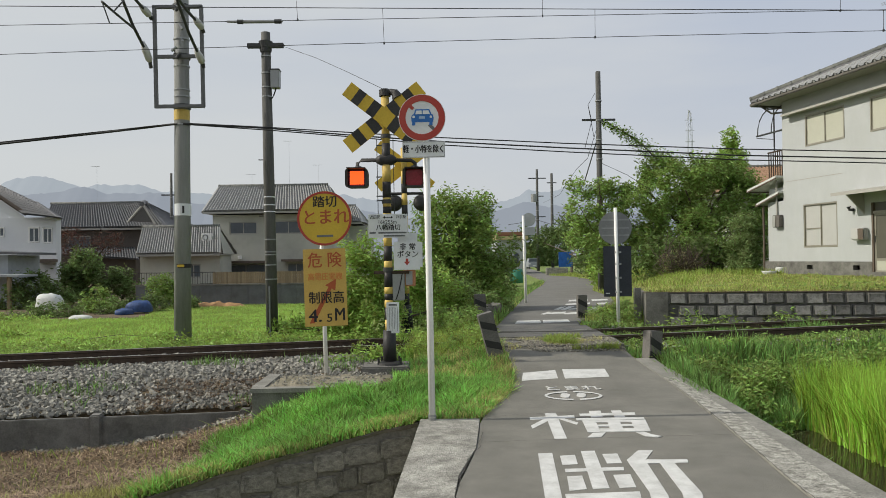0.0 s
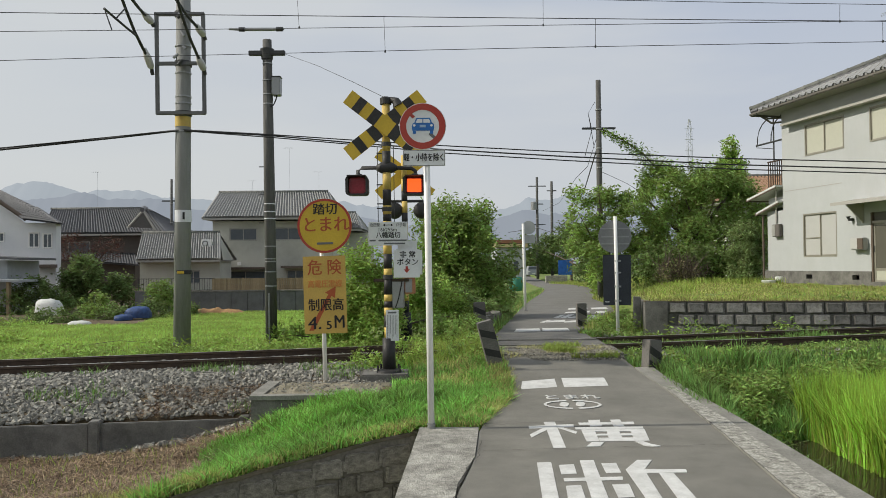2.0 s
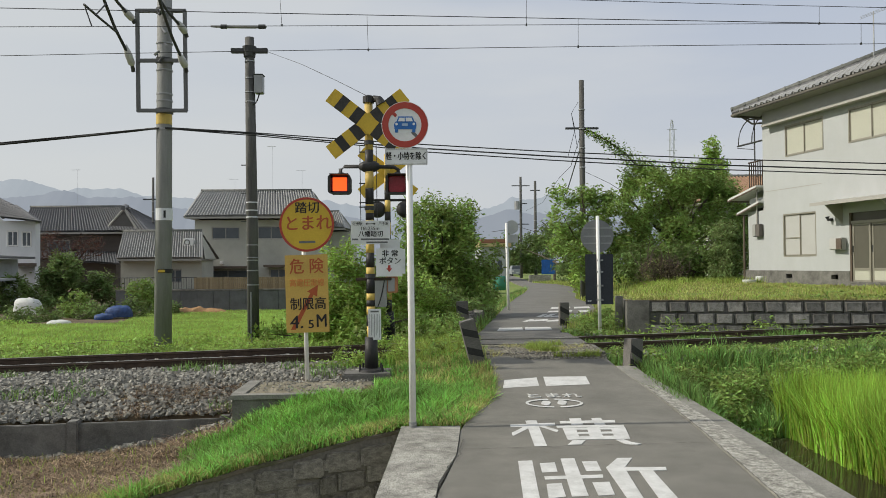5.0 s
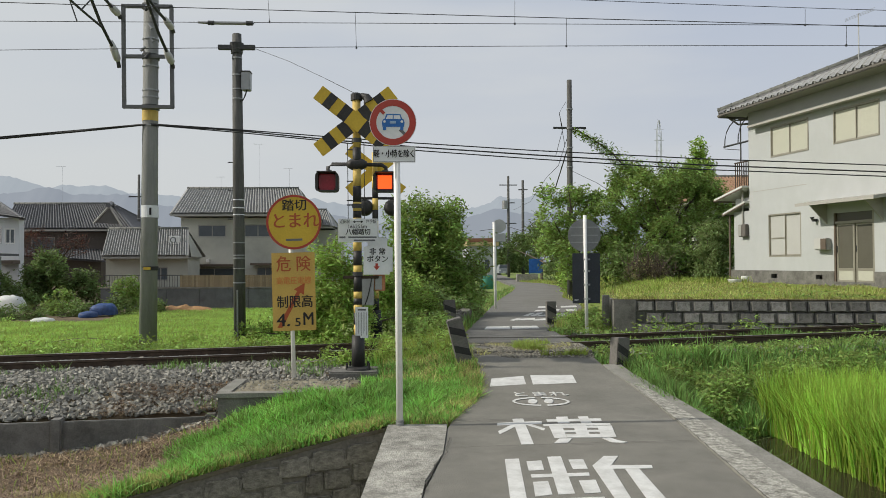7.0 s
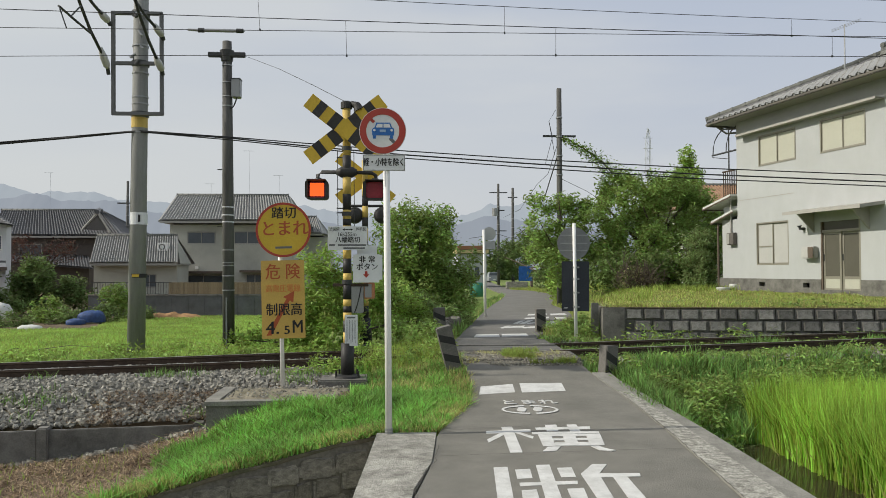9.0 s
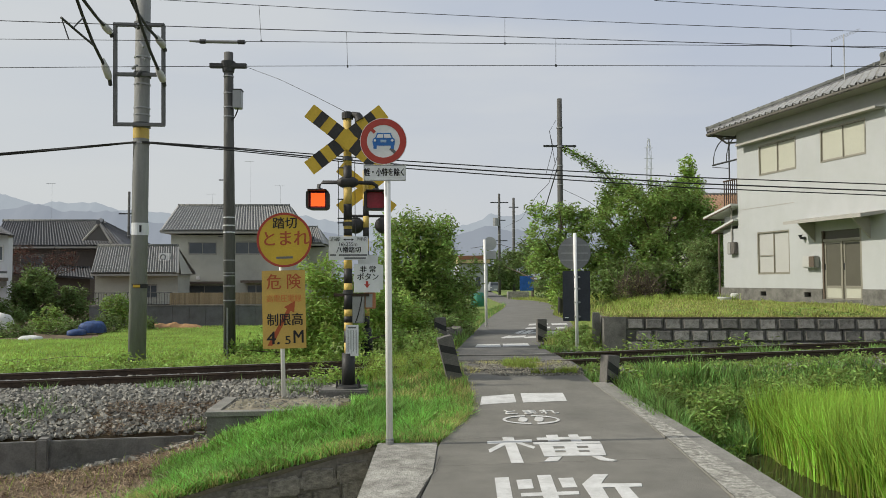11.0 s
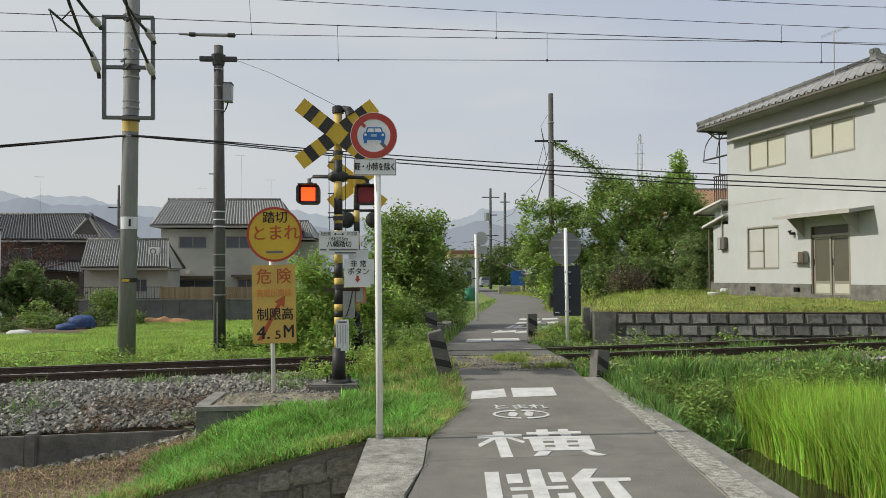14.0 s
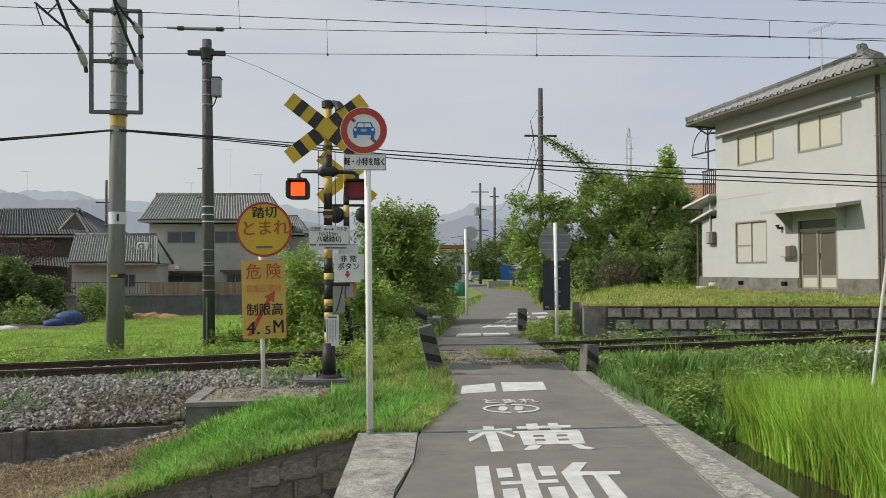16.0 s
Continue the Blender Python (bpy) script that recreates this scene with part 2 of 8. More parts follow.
TARP_BLUE = mat("tarp_blue", (0.035, 0.075, 0.20), 0.6, 0.35, 5, 1.0, 9, stain=(0.02, 0.03, 0.06), stain_amt=0.7, stain_scale=3.5)
SHEET_WHITE = mat("sheet_white", (0.55, 0.56, 0.53), 0.6, 0.1, 3, 0.4, 12)
GREEN_NET = mat("green_net", (0.06, 0.24, 0.17), 0.7, 0.15, 6, 0.2, 40)

LEAF = leaf_mat("leaf_green", (0.225, 0.335, 0.085), 0.55, 0.42)
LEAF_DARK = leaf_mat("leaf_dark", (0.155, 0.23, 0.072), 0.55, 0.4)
LEAF_LIGHT = leaf_mat("leaf_light", (0.28, 0.42, 0.09))
BLADE = leaf_mat("grass_blade", (0.215, 0.425, 0.09), 0.6)
BLADE_DRY = leaf_mat("grass_dry", (0.42, 0.37, 0.15), 0.5, 0.35, (0.492, 0.545))
BLADE_MID = leaf_mat("grass_mid", (0.28, 0.375, 0.08))
BLADE_WEED = leaf_mat("grass_weed", (0.17, 0.30, 0.08), 0.6)
STRAW = leaf_mat("straw_brown", (0.29, 0.215, 0.14), 0.85, 0.15)
RICE = leaf_mat("rice_blade", (0.31, 0.50, 0.075), 0.5, 0.42)
FIELD = leaf_mat("field_crop", (0.31, 0.47, 0.105), 0.35, 0.4)


# ---- mesh helpers ----
def part(name, bm, material, parent=None, label="", smooth=False):
    """Links a bmesh as one mesh object under a thing or a part."""
    me = bpy.data.meshes.new(name)
    bm.to_mesh(me)
    bm.free()
    if smooth:
        me.polygons.foreach_set("use_smooth", [True] * len(me.polygons))
    me.materials.append(material)
    ob = new(name, me)
    if parent is not None:
        ob.parent = parent
    return tagged(ob, label)


def shared(name, me, parent, m):
    """An object of its own on mesh data shared with its like."""
    ob = new(name, me)
    ob.parent = parent
    ob.matrix_basis = m
    return ob


def thing(name, m, label, category, group="", kind=""):
    ob = new(name)
    ob.empty_display_size = 0.1
    ob.matrix_basis = m
    return tagged(ob, label, category, group, kind)


def box(bm, x0, x1, y0, y1, z0, z1, bevel=0.0, m=None):
    vs = [bm.verts.new((x, y, z)) for x in (x0, x1) for y in (y0, y1) for z in (z0, z1)]
    fs = [bm.faces.new([vs[i] for i in q]) for q in ((0, 1, 3, 2), (4, 6, 7, 5), (0, 4, 5, 1), (2, 3, 7, 6), (0, 2, 6, 4), (1, 5, 7, 3))]
    if m is not None:
        bmesh.ops.transform(bm, matrix=m, verts=vs)
    if bevel:
        bmesh.ops.bevel(bm, geom=list({e for f in fs for e in f.edges}), offset=bevel, segments=2, affect="EDGES")
    return bm


def boxb(*a, **k):
    return box(bmesh.new(), *a, **k)


def tube(bm, pts, radius, sides=8, cap=True):
    """A round bar along a line of points; radius may be one number or one for each point."""
    pts = [Vector(p) for p in pts]
    rad = radius if isinstance(radius, (list, tuple)) else [radius] * len(pts)
    rings = []
    for i, p in enumerate(pts):
        d = (pts[min(i + 1, len(pts) - 1)] - pts[max(i - 1, 0)]).normalized()
        a = d.cross(Vector((0, 0, 1)) if abs(d.z) < 0.9 else Vector((1, 0, 0))).normalized()
        b = d.cross(a)
        rings.append([bm.verts.new(p + rad[i] * (math.cos(2 * math.pi * k / sides) * a + math.sin(2 * math.pi * k / sides) * b)) for k in range(sides)])
    for r0, r1 in zip(rings, rings[1:]):
        for k in range(sides):
            bm.faces.new((r0[k], r0[(k + 1) % sides], r1[(k + 1) % sides], r1[k]))
    if cap:
        bm.faces.new(rings[0][::-1]); bm.faces.new(rings[-1])
    bmesh.ops.recalc_face_normals(bm, faces=bm.faces[:])
    return bm


def tubeb(*a, **k):
    return tube(bmesh.new(), *a, **k)


def sag(a, b, drop, n=16):
    a, b = Vector(a), Vector(b)
    return [a.lerp(b, i / n) - Vector((0, 0, drop * 4 * (i / n) * (1 - i / n))) for i in range(n + 1)]


def slab(bm, outline, y0, y1, z=False):
    """An outline in x, z (or in x, y where z is set) drawn out from y0 to y1."""
    p = (lambda a, b, c: (a, b, c)) if z else (lambda a, b, c: (a, c, b))
    f = [bm.verts.new(p(a, b, y0)) for a, b in outline]
    g = [bm.verts.new(p(a, b, y1)) for a, b in outline]
    n = len(f)
    bm.faces.new(f); bm.faces.new(g[::-1])
    for i in range(n):
        bm.faces.new((f[i], g[i], g[(i + 1) % n], f[(i + 1) % n]))
    bmesh.ops.recalc_face_normals(bm, faces=bm.faces[:])
    return bm


def slabb(*a, **k):
    return slab(bmesh.new(), *a, **k)


def disc(cx, cz, r, n=40, rz=None):
    rz = rz or r
    return [(cx + r * math.cos(2 * math.pi * i / n), cz + rz * math.sin(2 * math.pi * i / n)) for i in range(n)]


def ring(bm, cx, cz, r0, r1, y0, y1, n=48):
    for i in range(n):
        a, b = 2 * math.pi * i / n, 2 * math.pi * (i + 1) / n
        q = [(cx + r * math.cos(t), cz + r * math.sin(t)) for r, t in ((r0, a), (r1, a), (r1, b), (r0, b))]
        f = [bm.verts.new((x, y0, z)) for x, z in q]; g = [bm.verts.new((x, y1, z)) for x, z in q]
        bm.faces.new(f); bm.faces.new(g[::-1])
        bm.faces.new((f[1], g[1], g[2], f[2])); bm.faces.new((f[3], g[3], g[0], f[0]))
    bmesh.ops.remove_doubles(bm, verts=bm.verts[:], dist=1e-5)
    bmesh.ops.recalc_face_normals(bm, faces=bm.faces[:])
    return bm


def raw(name, verts, faces, material, parent=None):
    """A mesh from computed arrays, for scattered stuff."""
    me = bpy.data.meshes.new(name)
    me.from_pydata(verts, [], faces)
    me.materials.append(material)
    ob = new(name, me)
    if parent is not None:
        ob.parent = parent
    return ob


def words(text, size, x, z, y, material, parent, name="lettering", sx=1.0, depth=0.0015, align="CENTER", strike=0.0):
    """Writing as a thin mesh, in the x, z plane, that faces -y; size is the height of the characters."""
    cu = bpy.data.curves.new("text", "FONT")
    cu.body, cu.size, cu.align_x, cu.align_y, cu.extrude = text, size, align, "CENTER", depth
    cu.resolution_u = 3
    tmp = new("text", cu)
    bpy.context.view_layer.update()
    me = bpy.data.meshes.new_from_object(tmp.evaluated_get(bpy.context.evaluated_depsgraph_get()))
    bpy.data.objects.remove(tmp)
    me.transform(Matrix.Translation((x, y, z)) @ Matrix.Rotation(math.pi / 2, 4, "X") @ Matrix.Diagonal((sx, 1, 1, 1)))
    if strike:                                  # a second strike beside the first makes the writing bold
        b = bmesh.new(); b.from_mesh(me)
        g = bmesh.ops.duplicate(b, geom=b.verts[:] + b.edges[:] + b.faces[:])
        bmesh.ops.translate(b, verts=[v for v in g["geom"] if isinstance(v, bmesh.types.BMVert)], vec=(strike * size, -0.0005, strike * size * 0.4))
        b.to_mesh(me); b.free()
    me.materials.clear()
    me.materials.append(material)
    me.name = name
    ob = new(name, me)
    ob.parent = parent
    return ob


def smooth(a, b, t):
    t = min(1.0, max(0.0, (t - a) / (b - a)))
    return t * t * (3 - 2 * t)


def lerp_table(t, rows, k):
    if t <= rows[0][0]:
        return rows[0][k]
    for p, q in zip(rows, rows[1:]):
        if t <= q[0]:
            return p[k] + (q[k] - p[k]) * (t - p[0]) / (q[0] - p[0])
    return rows[-1][k]


# ---- the ground ----
# road: distance, left edge, right edge, height
ROAD = [(-12, 0.0, 2.2, -0.02), (2, 0.0, 2.25, 0.0), (5.35, 0.06, 2.46, 0.0), (6.6, 0.27, 2.60, 0.0), (7.8, 0.36, 2.73, 0.0), (9.25, 0.80, 2.82, 0.02), (10.0, 0.91, 2.83, 0.055), (10.6, 0.93, 2.76, 0.115), (11.2, 0.92, 2.68, 0.23), (11.6, 0.90, 2.66, 0.29), (12.1, 0.85, 2.69, 0.30),
        (13.9, 0.92, 2.79, 0.32), (15.7, 1.10, 2.75, 0.25), (18.4, 1.50, 3.50, 0.22), (20.5, 1.82, 4.20, 0.2), (24, 2.35, 5.4, 0.18), (28.6, 3.05, 6.15, 0.15), (34, 3.95, 6.60, 0.12), (41, 5.25, 8.2, 0.1), (47, 6.25, 9.35, 0.1), (52, 6.7, 9.75, 0.1), (58, 7.0, 9.8, 0.1), (62.5, 7.2, 8.7, 0.1), (90, 9.0, 11.0, 0.05), (160, 12.5, 15.5, 0.0)]


def road_edge(y):
    return lerp_table(y, ROAD, 1), lerp_table(y, ROAD, 2), lerp_table(y, ROAD, 3)


RAIL_SLOPE, RAIL_GRADE = 0.037, 0.0248


def rail_y(x):
    return 12.65 + RAIL_SLOPE * x


def rail_z(x):
    """Top of the rail: the line climbs towards the right."""
    return 0.25 + RAIL_GRADE * x


def wall_front_y(x):
    """The stone wall of the ditch, left of the road."""
    return lerp_table(x, [(-6, 5.6), (-2.8, 6.8), (-2.1, 7.2), (-1.24, 7.45), (-0.25, 7.85)], 1)


def wall_top_z(x):
    return lerp_table(x, [(-6, -0.85), (-2.8, -0.46), (-2.1, -0.33), (-1.24, -0.15), (-0.25, 0.0)], 1)


def ground_z(x, y):
    xl, xr, zr = road_edge(y)
    rz = rail_z(x) - 0.16
    s = y - rail_y(x)
    if x < xl:                                      # left of the road
        near = max(-0.78, wall_top_z(x) - 0.10 * max(0.0, -0.8 - x) * smooth(7, 9.5, y))
        near += 0.20 * smooth(8.4, 9.9, y) * smooth(-4.9, -2.8, x)
        if x > -2.6:
            near = near + (0.02 - near) * smooth(7.9, 9.6, y) * smooth(-2.6, -0.7, x)
        if y < wall_front_y(x):
            near = -1.5
        ball = -0.36 + (rz + 0.36) * smooth(-2.6, -0.9, s)
        bw = 10.22 + 0.13 * (x + 2.6)
        z = near if y < bw + 0.13 else ball
        if x > -2.4 and s < -0.5:
            z = max(z, -0.07 + 0.13 * smooth(-1.9, -1.3, s)) if y > 9.68 else near
        far = rz + (-0.12 - rz) * smooth(1.5, 3.6, s)
        far += -0.42 * smooth(3.5, 24, s)
        if s > 1.2:
            z = far
        if y > wall_front_y(x):                      # meets the road's edge
            z += (zr - 0.03 - z) * smooth(1.1, 0.1, xl - x) if s > -2.0 or x > -0.3 else 0.0
        if y > 40:
            z += (0.0 - z) * smooth(40, 60, y)
        return z
    if x > xr:                                      # right of the road
        d = x - xr - 0.45
        low = -0.62 + (zr - 0.06 + 0.62) * smooth(0.5, 0.0, d)
        bed = rz - 0.02
        z = low + (bed - low) * smooth(-2.0, -0.7, s)
        if s > 1.75:
            edge = zr - 0.02
            up = edge + (0.17 - edge) * smooth(0.1, 0.9, d)
            z = up
            if y > 15.62 - 0.146 * (x - 4.16) + 0.2 and x > 4.2:
                lift = smooth(0.0, 0.2 + 2.2 * smooth(18, 25, y), x - max(4.2, xr + 0.5))
                z = z + (0.86 + 0.04 * smooth(15.5, 24, y) - z) * lift
            if y > 40:
                z += (0.1 - z) * smooth(42, 60, y)
        return z
    return zr - 0.05


def axis(lo, hi, step, far):
    """Even steps between lo and hi, then wider and wider ones to far."""
    a = list(np.arange(lo, hi + 1e-6, step))
    d, v = step, hi
    while v < far:
        d *= 1.22; v += d; a.append(v)
    d, v = step, lo
    while v > -far:
        d *= 1.22; v -= d; a.insert(0, v)
    return a


def build_ground():
    xs, ys = axis(-16, 16, 0.2, 2600), axis(3, 34, 0.2, 2600)
    verts = [(x, y, ground_z(x, y) + 0.03 * noise.noise((x * 1.3, y * 1.3, 0)) * (1 if -16 < x < 16 else 0)) for y in ys for x in xs]
    w = len(xs)
    faces = [(j * w + i, j * w + i + 1, (j + 1) * w + i + 1, (j + 1) * w + i) for j in range(len(ys) - 1) for i in range(w - 1)]
    g = raw("ground", verts, faces, GRASSY)
    g.data.materials.append(SOIL)
    idx = []
    for j in range(len(ys) - 1):
        for i in range(w - 1):
            x, y = (xs[i] + xs[i + 1]) / 2, (ys[j] + ys[j + 1]) / 2
            s = y - rail_y(x)
            # the garden corner takes soil for dark earth and for its trees' shade
            dry = (x < -2.4 and s < -2.6) or (x < road_edge(y)[0] and -2.8 < s < 1.6) or (x > road_edge(y)[1] and -0.8 < s < 1.8) or (x < -8 and y > 27) or (x < -12 and y > 23.5)
            idx.append(1 if dry else 0)
    g.data.polygons.foreach_set("material_index", idx)
    tagged(g, "grassy and bare ground beside the railway line", "ground", kind="structure")


def strip(name, rows, thick, material, label, category, kind="structure", parent=None, zoff=0.0):
    """A band of paving: rows of (y, left x, right x, z), with a thickness."""
    bm = bmesh.new()
    prev = None
    for y, a, b, z in rows:
        cur = [bm.verts.new(p) for p in ((a, y, z + zoff), (b, y, z + zoff), (b, y, z + zoff - thick), (a, y, z + zoff - thick))]
        if prev:
            for k in range(4):
                bm.faces.new((prev[k], prev[(k + 1) % 4], cur[(k + 1) % 4], cur[k]))
        else:
            bm.faces.new(cur)
        prev = cur
    bm.faces.new(prev[::-1])
    bmesh.ops.recalc_face_normals(bm, faces=bm.faces[:])
    ob = part(name, bm, material, parent)
    return tagged(ob, label, category, kind=kind)


def resample(y0, y1, step):
    n = max(2, int((y1 - y0) / step) + 1)
    out = []
    for i in range(n):
        y = y0 + (y1 - y0) * i / (n - 1)
        out.append((y, *road_edge(y)))
    return out


build_ground()
strip("road", resample(-10, 11.6, 0.4), 0.12, ASPHALT, "narrow worn grey asphalt lane leading to a level crossing", "road")
strip("road_far", resample(14.9, 160, 0.8), 0.12, ASPHALT2, "worn grey asphalt lane beyond the level crossing", "road")
# kerbs and the concrete apron at the ditch
strip("kerb", [(y, xr + 0.003, xr + 0.55 - 0.29 * min(1.0, max(0.0, (y - 5.0) / 5.5)), z + 0.012) for y, xl, xr, z in resample(-10, 10.9, 0.4)], 0.5, CONC, "weathered concrete kerb along the lane's edge", "kerb")
strip("kerb_band", [(y, xr + 0.006, xr + 0.34 - 0.20 * min(1.0, max(0.0, (y - 5.0) / 5.0)) + 0.02 * noise.noise((y * 2.3, 0, 4)), z + 0.017) for y, xl, xr, z in resample(-10, 9.9, 0.2)], 0.01, AGGREGATE, "worn pale kerb top with bare aggregate", "kerb")
APRON = mat("apron_concrete", (0.345, 0.335, 0.295), 0.95, 0.6, 7.0, 1.0, 75, stain=(0.14, 0.136, 0.115), stain_amt=0.85, stain_scale=3.0)
strip("apron", [(-10, -0.42, -0.003, 0.0), (5.3, -0.36, 0.06, 0.008), (5.8, -0.34, 0.10, 0.008), (6.6, -0.30, 0.262, 0.01), (7.2, -0.275, 0.31, 0.01), (7.8, -0.25, 0.352, 0.008)], 1.6, APRON, "cracked concrete apron at the lane's edge over the ditch", "kerb")

# ---- railway ----


def along(x, off=0.0, dz=0.0):
    """A place on the line: x, sideways off from the near rail, height from the rail's top."""
    return Vector((x, rail_y(x) + off, rail_z(x) + dz))


def rail_profile():
    return [(-0.032, 0), (0.032, 0), (0.034, -0.03), (0.012, -0.045), (0.010, -0.12), (0.06, -0.138), (0.06, -0.150), (-0.06, -0.150), (-0.06, -0.138), (-0.010, -0.12), (-0.012, -0.045), (-0.034, -0.03)]


def build_rail(off):
    r = thing("rail", pose(0, 0, 0), "rusted steel rail with a worn head, lying on ballast", "rail", "rails of the line")
    bm = bmesh.new()
    rings = [[bm.verts.new((x, rail_y(x) + off + a, rail_z(x) + b)) for a, b in rail_profile()] for x in np.linspace(-60, 60, 61)]
    for p, q in zip(rings, rings[1:]):
        for k in range(12):
            bm.faces.new((p[k], p[(k + 1) % 12], q[(k + 1) % 12], q[k]))
    bmesh.ops.recalc_face_normals(bm, faces=bm.faces[:])
    part("rail_body", bm, RUST, r)
    bm = bmesh.new()
    pts = [(x, rail_y(x) + off, rail_z(x) + 0.002) for x in np.linspace(-60, 60, 31)]
    prev = None
    for x, y, z in pts:
        c = [bm.verts.new((x, y - 0.024, z)), bm.verts.new((x, y + 0.024, z))]
        if prev:
            bm.faces.new((prev[0], prev[1], c[1], c[0]))
        prev = c
    part("running_band", bm, RAILTOP, r, "polished running band")


build_rail(0.0)
build_rail(1.135)

sleeper_me = bpy.data.meshes.new("sleeper")
_b = boxb(-0.11, 0.11, -0.5, 1.63, -0.33, -0.155, 0.015); _b.to_mesh(sleeper_me); _b.free(); sleeper_me.materials.append(TRIM_BROWN)
for k in range(46):
    x = -13.5 + k * 0.62
    if 0.7 < x < 3.0:
        continue
    s = new("sleeper", sleeper_me)
    s.matrix_basis = Matrix.Translation(along(x)) @ pose(0, 0, 0, 0, -math.degrees(math.atan(RAIL_GRADE)), math.degrees(math.atan(RAIL_SLOPE)))
    tagged(s, "dark timber sleeper under the rails, half buried in ballast", "sleeper", "sleepers")


def stones(name, n, where, size, material, seed, label):
    """Loose stones, each an uneven eight-cornered lump."""
    rng = np.random.default_rng(seed)
    verts, faces = [], []
    corner = np.array([(a, b, c) for a in (-1, 1) for b in (-1, 1) for c in (-1, 1)], float)
    quads = ((0, 1, 3, 2), (4, 6, 7, 5), (0, 4, 5, 1), (2, 3, 7, 6), (0, 2, 6, 4), (1, 5, 7, 3))
    for _ in range(n):
        x, y, z = where(rng)
        r = size * rng.uniform(0.55, 1.25)
        q = corner * rng.uniform(0.55, 1.0, (8, 3)) * (r, r * 0.85, r * 0.65)
        a = Euler(rng.uniform(-0.7, 0.7, 3) + np.array((0, 0, rng.uniform(0, 6)))).to_matrix()
        q = q @ np.array(a)
        k = len(verts)
        verts.extend((q + (x, y, z)).tolist())
        faces.extend([tuple(k + i for i in f) for f in quads])
    return tagged(raw(name, verts, faces, material), label, "ballast", kind="stuff")


def ballast_place(rng):
    while True:
        x = rng.uniform(-8.6, 0.9); s = rng.uniform(-2.65, 1.7)
        y = rail_y(x) + s
        if x > -2.2 and s < -1.7 or (x > -0.9 and s < -0.6):
            continue
        return x, y, ground_z(x, y) + rng.uniform(-0.01, 0.035)


stones("ballast", 27000, ballast_place, 0.032, STONE, 3, "grey crushed stone ballast along the track")


def ballast_right(rng):
    x = rng.uniform(2.9, 12); s = rng.uniform(-0.9, 1.9)
    return x, rail_y(x) + s, ground_z(x, rail_y(x) + s) + rng.uniform(-0.01, 0.03)


stones("ballast", 4000, ballast_right, 0.036, STONE, 4, "grey crushed stone ballast half hidden by weeds")

# crossing deck between and beside the rails
deck = thing("crossing_deck", pose(0, 0, 0), "worn asphalt and timber deck of the level crossing", "crossing deck")
ASPHALT_DECK = mat("asphalt_deck", (0.105, 0.104, 0.098), 0.9, 0.4, 2.2, 0.6, 90, stain=(0.19, 0.18, 0.155), stain_amt=0.55, stain_scale=1.8)
for y0, y1, m_ in ((11.55, 12.58, ASPHALT_DECK), (12.80, 13.76, ASPHALT_DECK), (13.98, 14.95, ASPHALT_DECK)):
    bm = bmesh.new()
    slab(bm, [(0.87, y0), (2.72, y0), (2.78, y1), (0.92, y1)], 0.10, 0.305, z=True)
    for v in bm.verts:
        if v.co.z > 0.2:
            v.co.z = min(0.305 + 0.012 * noise.noise((v.co.x * 3, v.co.y * 3, 1)), 0.33)
    part("deck_panel", bm, m_, deck)
for y0 in (12.48, 13.70):
    part("flangeway_timber", boxb(0.9, 2.75, y0 - 0.07, y0 + 0.07, 0.12, 0.322, 0.012), CONC_DARK, deck)

def deck_gravel(rng):
    while True:
        x, y = rng.uniform(0.9, 2.7), rng.uniform(11.25, 12.5)
        if noise.noise((x * 1.4, y * 2.2, 8)) > -0.22:
            return x, y, road_edge(y)[2] + 0.010 + 0.012 * smooth(11.4, 11.6, y) + rng.uniform(-0.008, 0.003)


stones("gravel", 3200, deck_gravel, 0.011, GRIT, 6, "loose gravel and grit strewn on the crossing deck")

# ballast retaining wall: concrete boards between short posts
bwall = thing("ballast_wall", pose(0, 0, 0), "low grey concrete board wall holding back the ballast", "retaining wall")
for k in range(6):
    xa = -12.0 + k * 1.88
    xb = xa + 1.74
    ya, yb = 10.42 + 0.13 * (xa + 2.6) + 0.0, 10.42 + 0.13 * (xb + 2.6)
    ang = math.degrees(math.atan2(yb - ya, xb - xa))
    L_ = math.hypot(xb - xa, yb - ya)
    mm = pose(xa, ya - 0.2, 0, 0, 0, ang)
    part("board", boxb(0, L_, -0.03, 0.03, -0.80, -0.36, 0.01, m=mm), CONC_DARK, bwall)
    part("post", boxb(-0.13, 0.01, -0.10, 0.08, -0.9, -0.32, 0.015, m=mm), CONC_DARK, bwall)

# concrete footing on which the stop sign stands
foot = thing("concrete_footing", pose(0, 0, 0), "mossy concrete footing block at the edge of the track", "concrete block")
part("body", slabb([(-2.43, 9.64), (-0.72, 9.72), (-0.72, 10.85), (-2.45, 10.85)], -0.75, 0.0, z=True), CONC_DARK, foot)
part("rim", slabb([(-2.45, 9.61), (-0.70, 9.69), (-0.70, 9.83), (-2.45, 9.75)], -0.02, 0.035, z=True), CONC, foot)
part("rim", slabb([(-2.47, 9.755), (-2.30, 9.765), (-2.32, 10.85), (-2.49, 10.85)], -0.02, 0.035, z=True), CONC, foot)


